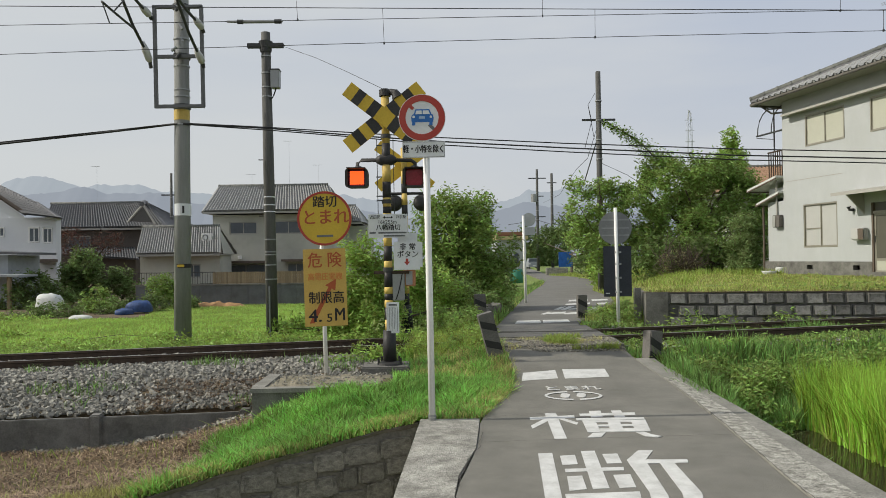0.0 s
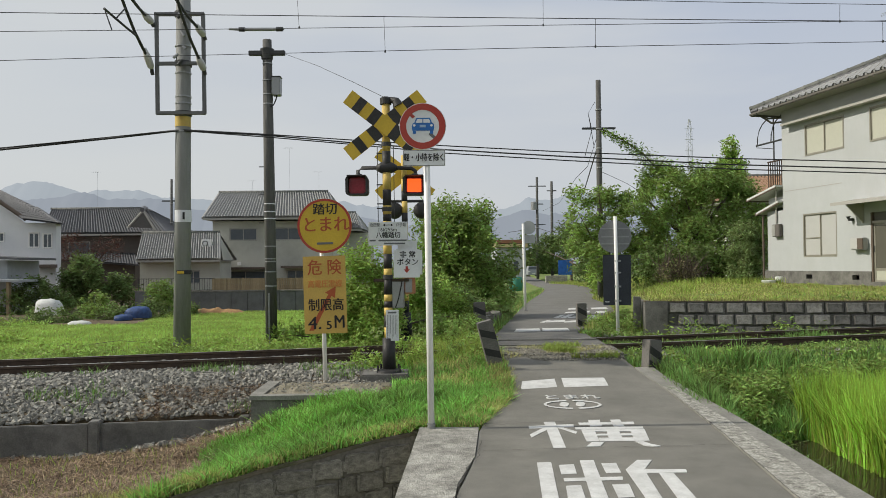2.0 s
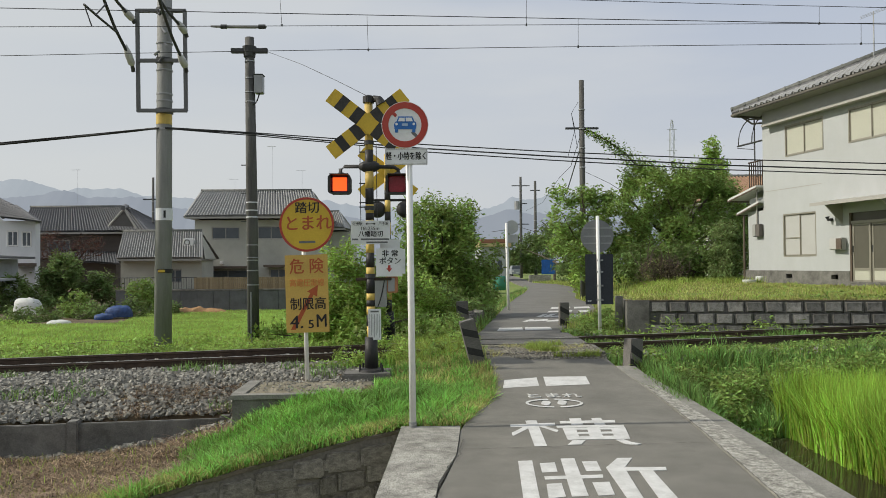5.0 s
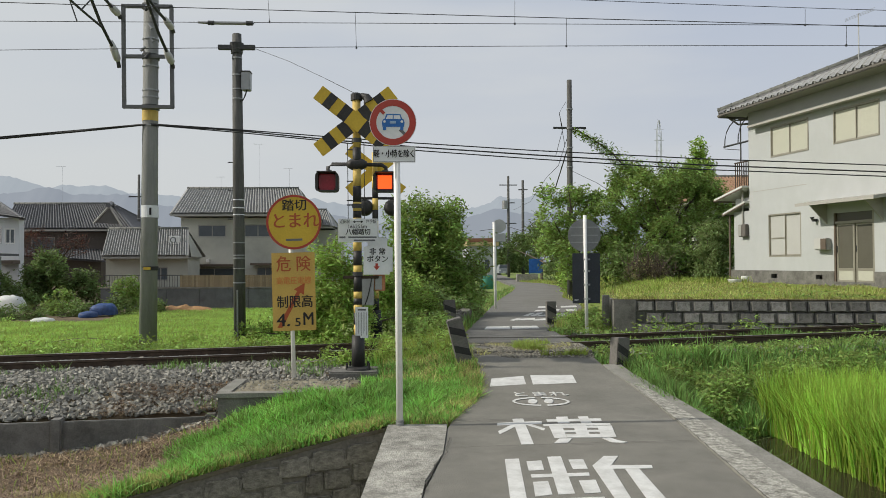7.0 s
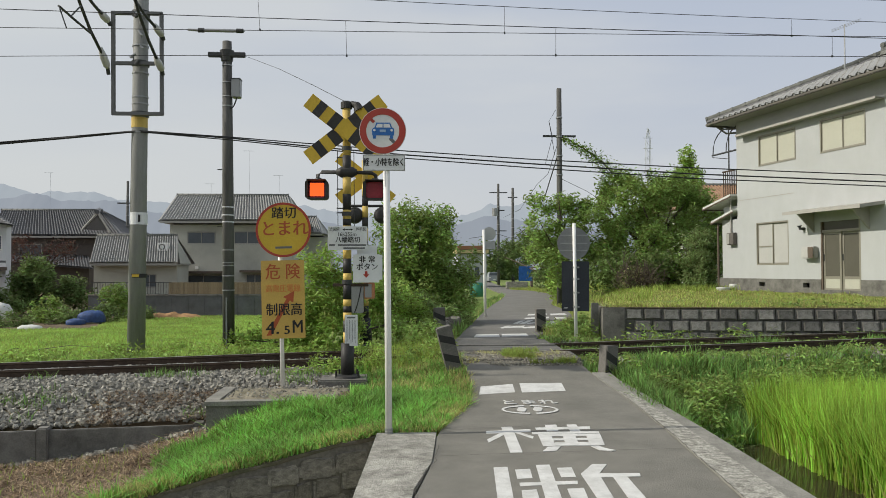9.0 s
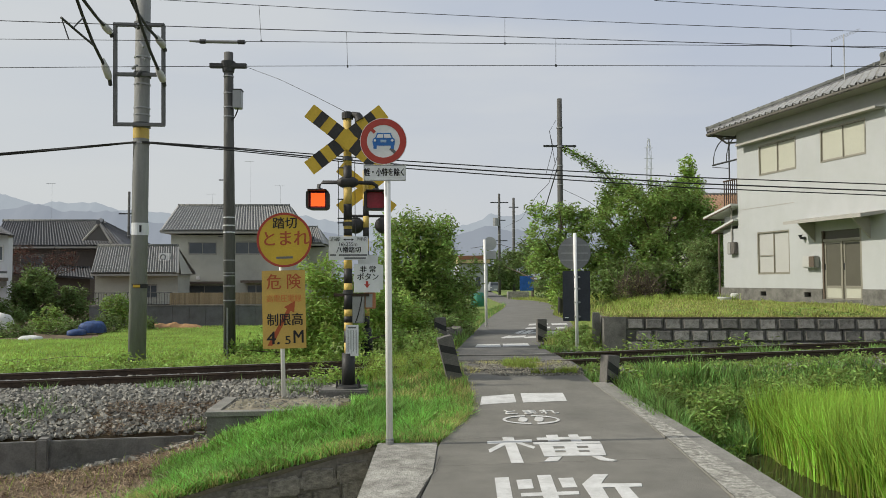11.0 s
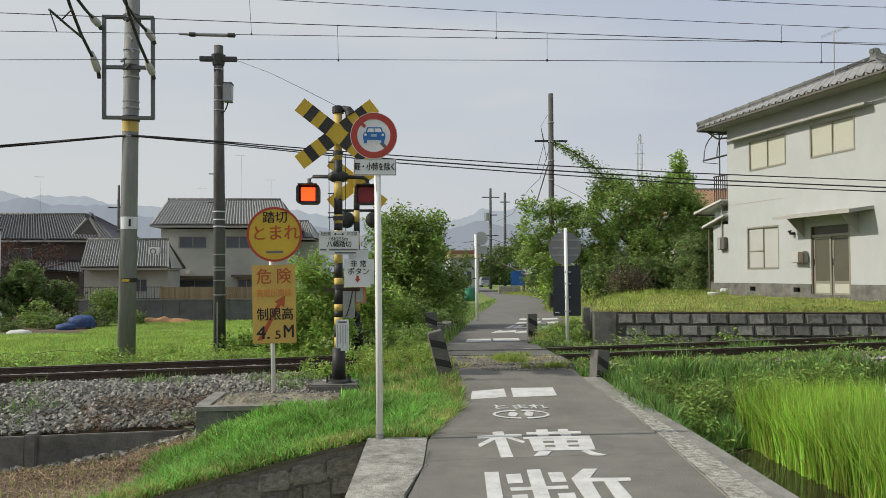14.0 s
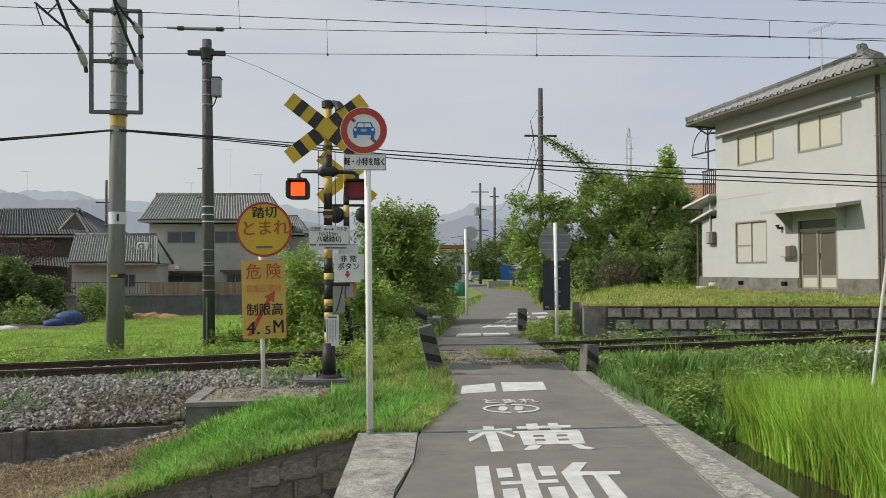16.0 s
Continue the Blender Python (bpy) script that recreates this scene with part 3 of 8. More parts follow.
bm = bmesh.new()
grid_ = [[bm.verts.new((-2.30 + 1.55 * i / 22, 9.77 + 0.05 * i / 22 + (1.05 - 0.05 * i / 22) * j / 14, 0.012 + 0.035 * smooth(0, 3, min(i, j, 22 - i, 14 - j)) * (0.7 + noise.noise((i * 0.5, j * 0.6, 5))))) for j in range(15)] for i in range(23)]
for i in range(22):
    for j in range(14):
        bm.faces.new((grid_[i][j], grid_[i + 1][j], grid_[i + 1][j + 1], grid_[i][j + 1]))
part("dirt_fill", bm, DUST, foot, "pale dry dirt lying on the footing")


def foot_grit(rng):
    return rng.uniform(-2.26, -0.8), rng.uniform(9.85, 10.8), 0.045


stones("gravel", 260, foot_grit, 0.014, STONE, 16, "grit strewn over the concrete footing")


# ---- sky line: distant hills ----
def hills(name, dist, base, rows, haze_colour, label):
    """A ridge far off: rows of (x, height). Distance haze is painted as a pale glow."""
    bm = bmesh.new()
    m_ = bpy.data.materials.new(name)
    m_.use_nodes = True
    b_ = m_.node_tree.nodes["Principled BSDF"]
    # nearly all of the ridge's tone is emission, standing in for haze
    b_.inputs["Base Color"].default_value = (*[c * 0.12 for c in haze_colour], 1)
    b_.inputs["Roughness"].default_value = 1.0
    b_.inputs["Emission Color"].default_value = (*haze_colour, 1); b_.inputs["Emission Strength"].default_value = 1.12
    prev = None
    n = 520
    x0, x1 = rows[0][0], rows[-1][0]
    for i in range(n + 1):
        x = x0 + (x1 - x0) * i / n
        h = lerp_table(x, rows, 1) + 0.011 * dist * noise.fractal((x * 14 / dist, dist, 0), 0.8, 2.0, 7)
        c = [bm.verts.new((x, dist - h * 1.2, base)), bm.verts.new((x, dist, h))]
        if prev:
            bm.faces.new((prev[0], c[0], c[1], prev[1]))
        prev = c
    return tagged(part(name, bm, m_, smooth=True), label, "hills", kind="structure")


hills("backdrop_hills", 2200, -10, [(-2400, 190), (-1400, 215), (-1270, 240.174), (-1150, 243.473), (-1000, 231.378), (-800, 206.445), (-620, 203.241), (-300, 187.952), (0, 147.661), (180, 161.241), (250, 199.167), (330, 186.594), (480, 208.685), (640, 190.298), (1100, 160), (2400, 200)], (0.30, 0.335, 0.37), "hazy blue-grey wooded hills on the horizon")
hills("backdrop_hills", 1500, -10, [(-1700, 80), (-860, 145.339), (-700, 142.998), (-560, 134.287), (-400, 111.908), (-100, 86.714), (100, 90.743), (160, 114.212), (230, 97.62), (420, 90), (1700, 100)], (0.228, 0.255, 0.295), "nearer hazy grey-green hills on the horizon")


# ---- round sign on its white post ----
def round_sign():
    t = thing("traffic_sign", pose(-0.13, 7.76, 0, 0, 0, -1), "round red-rimmed sign with a blue car on a white steel post", "traffic sign")
    part("post", tubeb([(0, 0, -0.05), (-0.012, 0, 1.4), (-0.03, 0, 3.22)], 0.034, 16), PAINT_W, t, "white enamelled steel post", True)
    for z in (0.02, 0.05):
        part("collar", tubeb([(0, 0, z - 0.01), (0, 0, z + 0.012)], 0.042, 14), GREYMETAL, t)
    cx, cz = -0.191 + 0.13, 3.072
    plate = part("disc", slabb(disc(cx, cz, 0.238), -0.044, -0.038), SIGN_W, t, "white disc with a red rim")
    bm = bmesh.new(); ring(bm, cx, cz, 0.168, 0.232, -0.048, -0.0435)
    part("rim", bm, RED, plate, "dull red rim")
    part("car_body", slabb([(cx - 0.105, cz - 0.045), (cx - 0.112, cz + 0.0), (cx - 0.10, cz + 0.03), (cx - 0.085, cz + 0.035), (cx - 0.065, cz + 0.085), (cx + 0.075, cz + 0.085), (cx + 0.095, cz + 0.035), (cx + 0.108, cz + 0.03), (cx + 0.118, cz + 0.0), (cx + 0.112, cz - 0.045)], -0.0475, -0.0435), BLUE, plate, "blue car")
    part("car_window", slabb([(cx - 0.07, cz + 0.035), (cx - 0.055, cz + 0.072), (cx - 0.002, cz + 0.072), (cx - 0.002, cz + 0.035)], -0.05, -0.0478), SIGN_W, plate)
    part("car_window", slabb([(cx + 0.008, cz + 0.035), (cx + 0.008, cz + 0.072), (cx + 0.066, cz + 0.072), (cx + 0.08, cz + 0.035)], -0.05, -0.0478), SIGN_W, plate)
    for sx in (-0.085, 0.09):
        part("car_lamp", slabb(disc(cx + sx, cz + 0.008, 0.013, 14), -0.05, -0.0478), SIGN_W, plate)
        part("car_tyre", slabb([(cx + sx - 0.016, cz - 0.078), (cx + sx + 0.016, cz - 0.078), (cx + sx + 0.016, cz - 0.046), (cx + sx - 0.016, cz - 0.046)], -0.0475, -0.0435), BLUE, plate)
    part("car_grille", slabb([(cx - 0.03, cz - 0.012), (cx + 0.03, cz - 0.012), (cx + 0.03, cz + 0.014), (cx - 0.03, cz + 0.014)], -0.05, -0.0478), BLUE_PALE, plate)
    a = math.radians(135)
    for r0, r1, m_ in ((0.125, 0.17, RED), (-0.17, -0.10, INK_GREY)):
        u, v = (math.cos(a), math.sin(a)), (-math.sin(a) * 0.016, math.cos(a) * 0.016)
        part("slash_remnant", slabb([(cx + r0 * u[0] - v[0], cz + r0 * u[1] - v[1]), (cx + r1 * u[0] - v[0], cz + r1 * u[1] - v[1]), (cx + r1 * u[0] + v[0], cz + r1 * u[1] + v[1]), (cx + r0 * u[0] + v[0], cz + r0 * u[1] + v[1])], -0.0472, -0.0436), m_, plate, "faded remnant of the slash")
    pz = 2.749
    p2 = part("supplementary_plate", boxb(cx + 0.012 - 0.215, cx + 0.012 + 0.215, -0.044, -0.038, pz - 0.083, pz + 0.083, 0.002), SIGN_W, t, "white plate with black writing")
    bm = bmesh.new()
    for x0, x1, z0, z1 in ((-0.21, 0.21, 0.074, 0.078), (-0.21, 0.21, -0.078, -0.074), (-0.21, -0.206, -0.074, 0.074), (0.206, 0.21, -0.074, 0.074)):
        box(bm, cx + 0.012 + x0, cx + 0.012 + x1, -0.0465, -0.0442, pz + z0, pz + z1)
    part("border", bm, INK_GREY, p2)
    words("軽・小特を除く", 0.086, cx + 0.012, pz, -0.0455, INK, p2, sx=0.70, strike=0.05)
    for k in (-0.05, 0.05):
        part("bracket", boxb(-0.06, 0.02, -0.04, 0.036, cz + k * 2 - 0.015, cz + k * 2 + 0.015, 0.003), GREYMETAL, t)


round_sign()


# ---- yellow stop board and height-limit plate ----
def stop_sign():
    t = thing("stop_sign", pose(-1.67, 10.80, 0.0, 0, -1.4, 0), "round amber stop sign above an amber plate, white post", "railway sign")
    part("post", tubeb([(0, 0, -0.1), (0, 0, 2.2)], 0.03, 14), PAINT_W, t, "white steel post", True)
    cx, cz = -1.666 + 1.67 + 0.055, 2.228
    d_ = part("disc", slabb(disc(cx, cz, 0.385), -0.05, -0.042), YELLOW, t, "amber disc with a red rim")
    bm = bmesh.new(); ring(bm, cx, cz, 0.352, 0.383, -0.054, -0.0495)
    part("rim", bm, RED, d_, "dull red rim")
    words("踏切", 0.175, cx + 0.01, cz + 0.225, -0.052, INK, d_, strike=0.035)
    words("とまれ", 0.235, cx + 0.01, cz + 0.005, -0.052, RED_FADED, d_, sx=0.95, strike=0.04)
    part("illegible_bar", boxb(cx - 0.115, cx + 0.115, -0.0535, -0.0505, cz - 0.262, cz - 0.232), INK_GREY, d_)
    pz = 1.257
    px = -1.653 + 1.67 + 0.02
    p = part("plate", boxb(px - 0.30, px + 0.30, -0.05, -0.042, pz - 0.545, pz + 0.545, 0.003), AMBER, t, "amber plate with red and black writing")
    words("危 険", 0.23, px, pz + 0.37, -0.052, RED_FADED, p, sx=0.93, strike=0.025)
    words("高電圧電線", 0.115, px, pz + 0.145, -0.052, RED_PALE, p, sx=0.85, strike=0.03)
    words("制限高", 0.185, px + 0.01, pz - 0.155, -0.0535, INK, p, sx=0.92, strike=0.03)
    words("4.", 0.255, px - 0.155, pz - 0.405, -0.0535, INK, p, sx=1.05, strike=0.03)
    words("5", 0.165, px + 0.045, pz - 0.435, -0.0535, INK, p, sx=1.1, strike=0.035)
    words("M", 0.255, px + 0.19, pz - 0.395, -0.0535, INK, p, sx=0.82, strike=0.03)
    ar = [(-0.24, -0.50), (-0.17, -0.50), (0.09, -0.02), (0.14, -0.05), (0.155, 0.115), (0.0, 0.03), (0.045, 0.005), (-0.20, -0.43)]
    part("arrow", slabb([(px + a, pz + b) for a, b in ar], -0.0515, -0.0495), RED_FADED, p, "faded red arrow")
    for z in (pz + 0.3, pz - 0.3, cz):
        part("clamp", boxb(-0.05, 0.05, -0.042, 0.036, z - 0.018, z + 0.018, 0.003), GREYMETAL, t)


stop_sign()


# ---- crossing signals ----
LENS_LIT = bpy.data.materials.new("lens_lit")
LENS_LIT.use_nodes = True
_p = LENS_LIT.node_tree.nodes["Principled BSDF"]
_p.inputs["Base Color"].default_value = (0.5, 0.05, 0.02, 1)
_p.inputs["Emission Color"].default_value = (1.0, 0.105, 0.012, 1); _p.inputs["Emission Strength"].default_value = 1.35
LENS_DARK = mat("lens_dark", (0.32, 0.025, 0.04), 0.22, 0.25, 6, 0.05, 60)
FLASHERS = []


def lamp_unit(parent, x, y, z, w, lit):
    """A square hooded lamp. Its lens panel, lit on one face and dark on the other, turns to flash."""
    r = 0.055
    out = []
    for cx, cz, a0 in ((1, 1, 0), (-1, 1, 90), (-1, -1, 180), (1, -1, 270)):
        for k in range(5):
            a = radians(a0 + k * 22.5)
            out.append((x + cx * (w - r) + r * math.cos(a), z + cz * (w * 0.86 - r) + r * math.sin(a)))
    inn = [(x + a * 0.126, z + 0.004 + b * 0.121) for a, b in ((1, 1), (-1, 1), (-1, -1), (1, -1))]
    bm = bmesh.new()
    # a front ring with a square opening, and a deep body behind it
    n = len(out)
    idx = [0] * 5 + [1] * 5 + [2] * 5 + [3] * 5
    for yy in (y - 0.13,):
        vo = [bm.verts.new((a, yy, b)) for a, b in out]; vb = [bm.verts.new((a * 0.94 + x * 0.06, y + 0.15, b * 0.94 + z * 0.06)) for a, b in out]
        vi = [bm.verts.new((a, yy, b)) for a, b in inn]; vd = [bm.verts.new((a, y + 0.13, b)) for a, b in inn]
        for i in range(n):
            j = (i + 1) % n
            bm.faces.new((vo[i], vo[j], vb[j], vb[i]))
            if idx[i] == idx[j]:
                bm.faces.new((vo[i], vi[idx[i]], vo[j]))
            else:
                bm.faces.new((vo[i], vi[idx[i]], vi[idx[j]], vo[j]))
        for i in range(4):
            bm.faces.new((vi[i], vd[i], vd[(i + 1) % 4], vi[(i + 1) % 4]))
        bm.faces.new(vd); bm.faces.new(vb[::-1])
    bmesh.ops.recalc_face_normals(bm, faces=bm.faces[:])
    body = part("lamp_housing", bm, BLACK, parent, "black lamp housing with rounded corners")
    bm = bmesh.new()
    slab(bm, [(x - 0.13, z + 0.128), (x + 0.13, z + 0.128), (x + 0.135, z + 0.140), (x - 0.135, z + 0.140)], y - 0.23, y - 0.12)
    part("visor", bm, BLACK, body)
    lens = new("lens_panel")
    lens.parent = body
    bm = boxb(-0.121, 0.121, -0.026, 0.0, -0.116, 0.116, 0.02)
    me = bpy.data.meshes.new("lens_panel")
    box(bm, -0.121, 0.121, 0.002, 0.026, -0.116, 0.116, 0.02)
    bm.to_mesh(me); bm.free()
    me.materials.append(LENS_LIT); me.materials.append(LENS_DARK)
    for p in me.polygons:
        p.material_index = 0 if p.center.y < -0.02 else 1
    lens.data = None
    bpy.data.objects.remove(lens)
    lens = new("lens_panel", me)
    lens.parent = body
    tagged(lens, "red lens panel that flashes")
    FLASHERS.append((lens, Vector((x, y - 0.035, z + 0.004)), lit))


def stripes(t, zs, x_at, r):
    """Yellow and black bands up a mast; zs are the heights where they change, black first."""
    for i, (a, b) in enumerate(zip(zs, zs[1:])):
        part("mast_band", tubeb([(x_at(a), 0, a), (x_at(b), 0, b)], r, 16), BLACK if i % 2 == 0 else POLE_Y, t, "", True)


def crossbuck(t, cx, cz, half, wid, y, striped):
    for sgn in (1, -1):
        a = radians(38 * sgn)
        m = Matrix.Translation((cx, y, cz)) @ Matrix.Rotation(-a, 4, "Y")
        o = 0.006 * sgn
        bar = part("crossbuck_bar", boxb(-half, half, -0.006 + o, 0.004 + o, -wid, wid, 0.002, m=m), YELLOW, t, "yellow and black crossbuck board" if striped else "yellow back of a crossbuck board")
        if striped:
            for s in (-1, 1):
                for r0, r1 in ((0.125, 0.265), (0.405, 0.535)):
                    part("stripe", boxb(min(s * r0, s * r1), max(s * r0, s * r1), -0.009 + o, -0.0062 + o, -wid + 0.001, wid - 0.001, m=m), BLACK, bar)


def crossing_signal():
    bx, by = -0.80, 11.22
    top = 4.062
    lean = -0.824 - bx
    t = thing("crossing_signal", pose(bx, by, 0), "striped level-crossing signal with crossbuck, square lamps and plates", "crossing signal", "crossing signals")
    xa = lambda z: lean * z / top
    part("footing", boxb(-0.40, 0.30, -0.28, 0.34, -0.12, 0.10, 0.02), CONC_DARK, t, "rough concrete footing")
    fl = part("base_flange", tubeb([(0, 0, 0.10), (0, 0, 0.13), (0, 0, 0.15)], [0.19, 0.18, 0.10], 20), BLACK, t)
    for a, b in ((-0.16, -0.08), (0.16, -0.08), (-0.13, 0.13), (0.13, 0.13)):
        part("bolt", tubeb([(a, b, 0.10), (a, b, 0.20)], 0.016, 8), BLACK, fl)
    part("sleeve", tubeb([(0, 0, 0.12), (xa(0.6), 0, 0.60)], [0.10, 0.092], 18), BLACK, t, "black cast base", True)
    zs = [0.60] + [0.557, 0.756, 0.93, 1.045, 1.137, 1.236, 1.484, 1.617, 1.833, 2.015, 2.165, 2.314, 2.414, 2.546, 2.779, 3.028, 3.345]
    zs = sorted(zs)
    stripes(t, zs, xa, 0.062)
    part("mast_band", tubeb([(xa(zs[-1]), 0, zs[-1]), (xa(top), 0, top)], 0.06, 16), POLE_Y, t, "", True)
    part("cap", tubeb([(lean, 0, top - 0.02), (lean, 0, top + 0.07), (lean, 0, top + 0.09)], [0.085, 0.085, 0.05], 16), BLACK, t)
    part("bell", tubeb([(lean + 0.07, -0.02, top + 0.05), (lean + 0.15, -0.05, top + 0.02), (lean + 0.19, -0.06, top - 0.06)], [0.04, 0.06, 0.085], 14), BLACK, t, "black warning bell")
    cz = 3.718
    crossbuck(t, -0.829 - bx, cz, 0.69, 0.115, -0.10, True)
    part("crossbuck_bracket", boxb(xa(cz) - 0.05, xa(cz) + 0.05, -0.09, -0.05, cz - 0.06, cz + 0.06), DARKMETAL, t)
    # lamp arm
    za = 3.083
    xl, xr = -1.23 - bx, -0.403 - bx
    arm = part("lamp_arm", tubeb([(xl - 0.01, 0, za - 0.12), (xl - 0.01, 0, za - 0.02), (xl + 0.05, 0, za + 0.02), (xa(za), 0, za + 0.02), (xr - 0.05, 0, za + 0.01), (xr + 0.01, 0, za - 0.03), (xr + 0.01, 0, za - 0.12)], 0.028, 12), BLACK, t, "black lamp arm", True)
    part("arm_hub", tubeb([(xa(za) - 0.15, 0, za + 0.02), (xa(za) - 0.08, 0, za + 0.02), (xa(za) + 0.08, 0, za + 0.02), (xa(za) + 0.15, 0, za + 0.02)], [0.04, 0.082, 0.082, 0.04], 16), BLACK, arm, "", True)
    for x in (xl, xr):
        part("arm_cap", tubeb([(x, 0, za - 0.125), (x, 0, za - 0.07)], [0.07, 0.045], 12), DARKMETAL, arm)
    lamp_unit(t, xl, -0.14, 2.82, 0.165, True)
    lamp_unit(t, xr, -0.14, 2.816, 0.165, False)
    # climbing rods and rungs
    for dx in (-0.135, 0.105):
        part("climbing_rod", tubeb([(dx - 0.01, 0.0, 2.283), (dx - 0.02, 0.0, 3.414)], 0.006, 6), DARKMETAL, t)
        for k, y in enumerate((262, 272, 318, 352, 360, 372)):
            z = 1.65 + (463 - y) * 11.2 / 1350
            if k % 2 == 0 and dx < 0 or k == 3:
                part("rung", tubeb([(dx - 0.03 if dx < 0 else xa(z), 0.0, z), (xa(z) if dx < 0 else dx + 0.02, 0.0, z)], 0.010, 6), DARKMETAL, t)
    for y in (246, 362, 482):
        z = 1.65 + (463 - y) * 11.2 / 1350
        part("clamp_band", tubeb([(xa(z), 0, z - 0.03), (xa(z), 0, z + 0.03)], 0.075, 14), DARKMETAL, t)
    # name board
    nx, nz = -0.796 - bx, 2.127
    b = part("name_board", boxb(nx - 0.285, nx + 0.285, -0.11, -0.10, nz - 0.172, nz + 0.172, 0.002), SIGN_W, t, "white name board with black writing")
    words("近田駅", 0.062, nx - 0.19, nz + 0.125, -0.1115, INK, b, sx=0.8)
    words("戸手駅", 0.062, nx + 0.19, nz + 0.125, -0.1115, INK, b, sx=0.8)
    part("arrow", slabb([(nx - 0.075, nz + 0.125), (nx - 0.045, nz + 0.145), (nx - 0.045, nz + 0.13), (nx + 0.045, nz + 0.13), (nx + 0.045, nz + 0.145), (nx + 0.075, nz + 0.125), (nx + 0.045, nz + 0.105), (nx + 0.045, nz + 0.12), (nx - 0.045, nz + 0.12), (nx - 0.045, nz + 0.105)], -0.1125, -0.1105), INK, b)
    words("16k255m", 0.075, nx - 0.01, nz + 0.055, -0.1115, INK, b)
    words("八幡踏切", 0.095, nx, nz - 0.028, -0.1115, INK, b, sx=0.95, strike=0.04)
    for x0, x1, z in ((-0.27, -0.18, -0.10), (-0.14, 0.27, -0.10), (-0.06, 0.25, -0.145)):
        part("illegible_bar", boxb(nx + x0, nx + x1, -0.1125, -0.1105, nz + z - 0.012, nz + z + 0.012), INK_GREY, b)
    # emergency button plate
    ex, ez = -0.527 - bx, 1.688
    e = part("button_plate", boxb(ex - 0.19, ex + 0.19, -0.10, -0.092, ez - 0.205, ez + 0.205, 0.003), SIGN_W, t, "white emergency button plate")
    words("非 常", 0.105, ex + 0.01, ez + 0.125, -0.1015, INK, e, strike=0.05)
    words("ボタン", 0.112, ex + 0.01, ez + 0.015, -0.1015, INK, e, sx=0.95, strike=0.05)
    part("arrow", slabb([(ex, ez - 0.14), (ex + 0.045, ez - 0.085), (ex + 0.018, ez - 0.085), (ex + 0.018, ez - 0.04), (ex - 0.018, ez - 0.04), (ex - 0.018, ez - 0.085), (ex - 0.045, ez - 0.085)], -0.1025, -0.1005), RED, e, "red arrow")
    part("upper_plate", boxb(ex - 0.14, ex + 0.15, 0.05, 0.058, ez + 0.20, ez + 0.34, 0.003), SIGN_W, t)
    # boxes and notice
    gx, gz = -0.662 - bx, 1.234
    g = part("junction_box", boxb(gx - 0.09, gx + 0.09, -0.02, 0.11, gz - 0.2, gz + 0.2, 0.012), GREYMETAL, t, "grey junction box")
    part("cable", tubeb(sag((gx + 0.06, -0.03, gz + 0.2), (gx - 0.04, -0.03, gz - 0.19), 0.05, 8), 0.008, 6), WIRE, t)
    part("box_bracket", boxb(-0.22, 0.30, -0.03, 0.03, gz + 0.19, gz + 0.235, 0.006), RUST, t)
    rb = part("button_box", boxb(-0.499 - bx - 0.07, -0.499 - bx + 0.09, 0.02, 0.12, 1.362 - 0.12, 1.362 + 0.12, 0.01), mat("box_orange", (0.45, 0.20, 0.10), 0.6, 0.15, 5), t, "orange emergency button box")
    part("front", boxb(-0.499 - bx - 0.055, -0.499 - bx + 0.045, 0.012, 0.0195, 1.362 - 0.10, 1.362 + 0.10, 0.003), GREYMETAL, rb)
    mx, mz = -0.744 - bx, 0.788
    n = part("notice", boxb(mx - 0.093, mx + 0.093, -0.085, -0.078, mz - 0.225, mz + 0.225, 0.003), SIGN_W, t, "white notice with small writing")
    for k in range(7):
        part("illegible_bar", boxb(mx - 0.074 + k * 0.023, mx - 0.069 + k * 0.023, -0.0875, -0.0855, mz - 0.19 + 0.03 * (k % 3), mz + 0.15), INK_GREY, n)
    part("illegible_bar", boxb(mx - 0.06, mx + 0.06, -0.0875, -0.0855, mz + 0.175, mz + 0.20), INK_GREY, n)
    return t


crossing_signal()


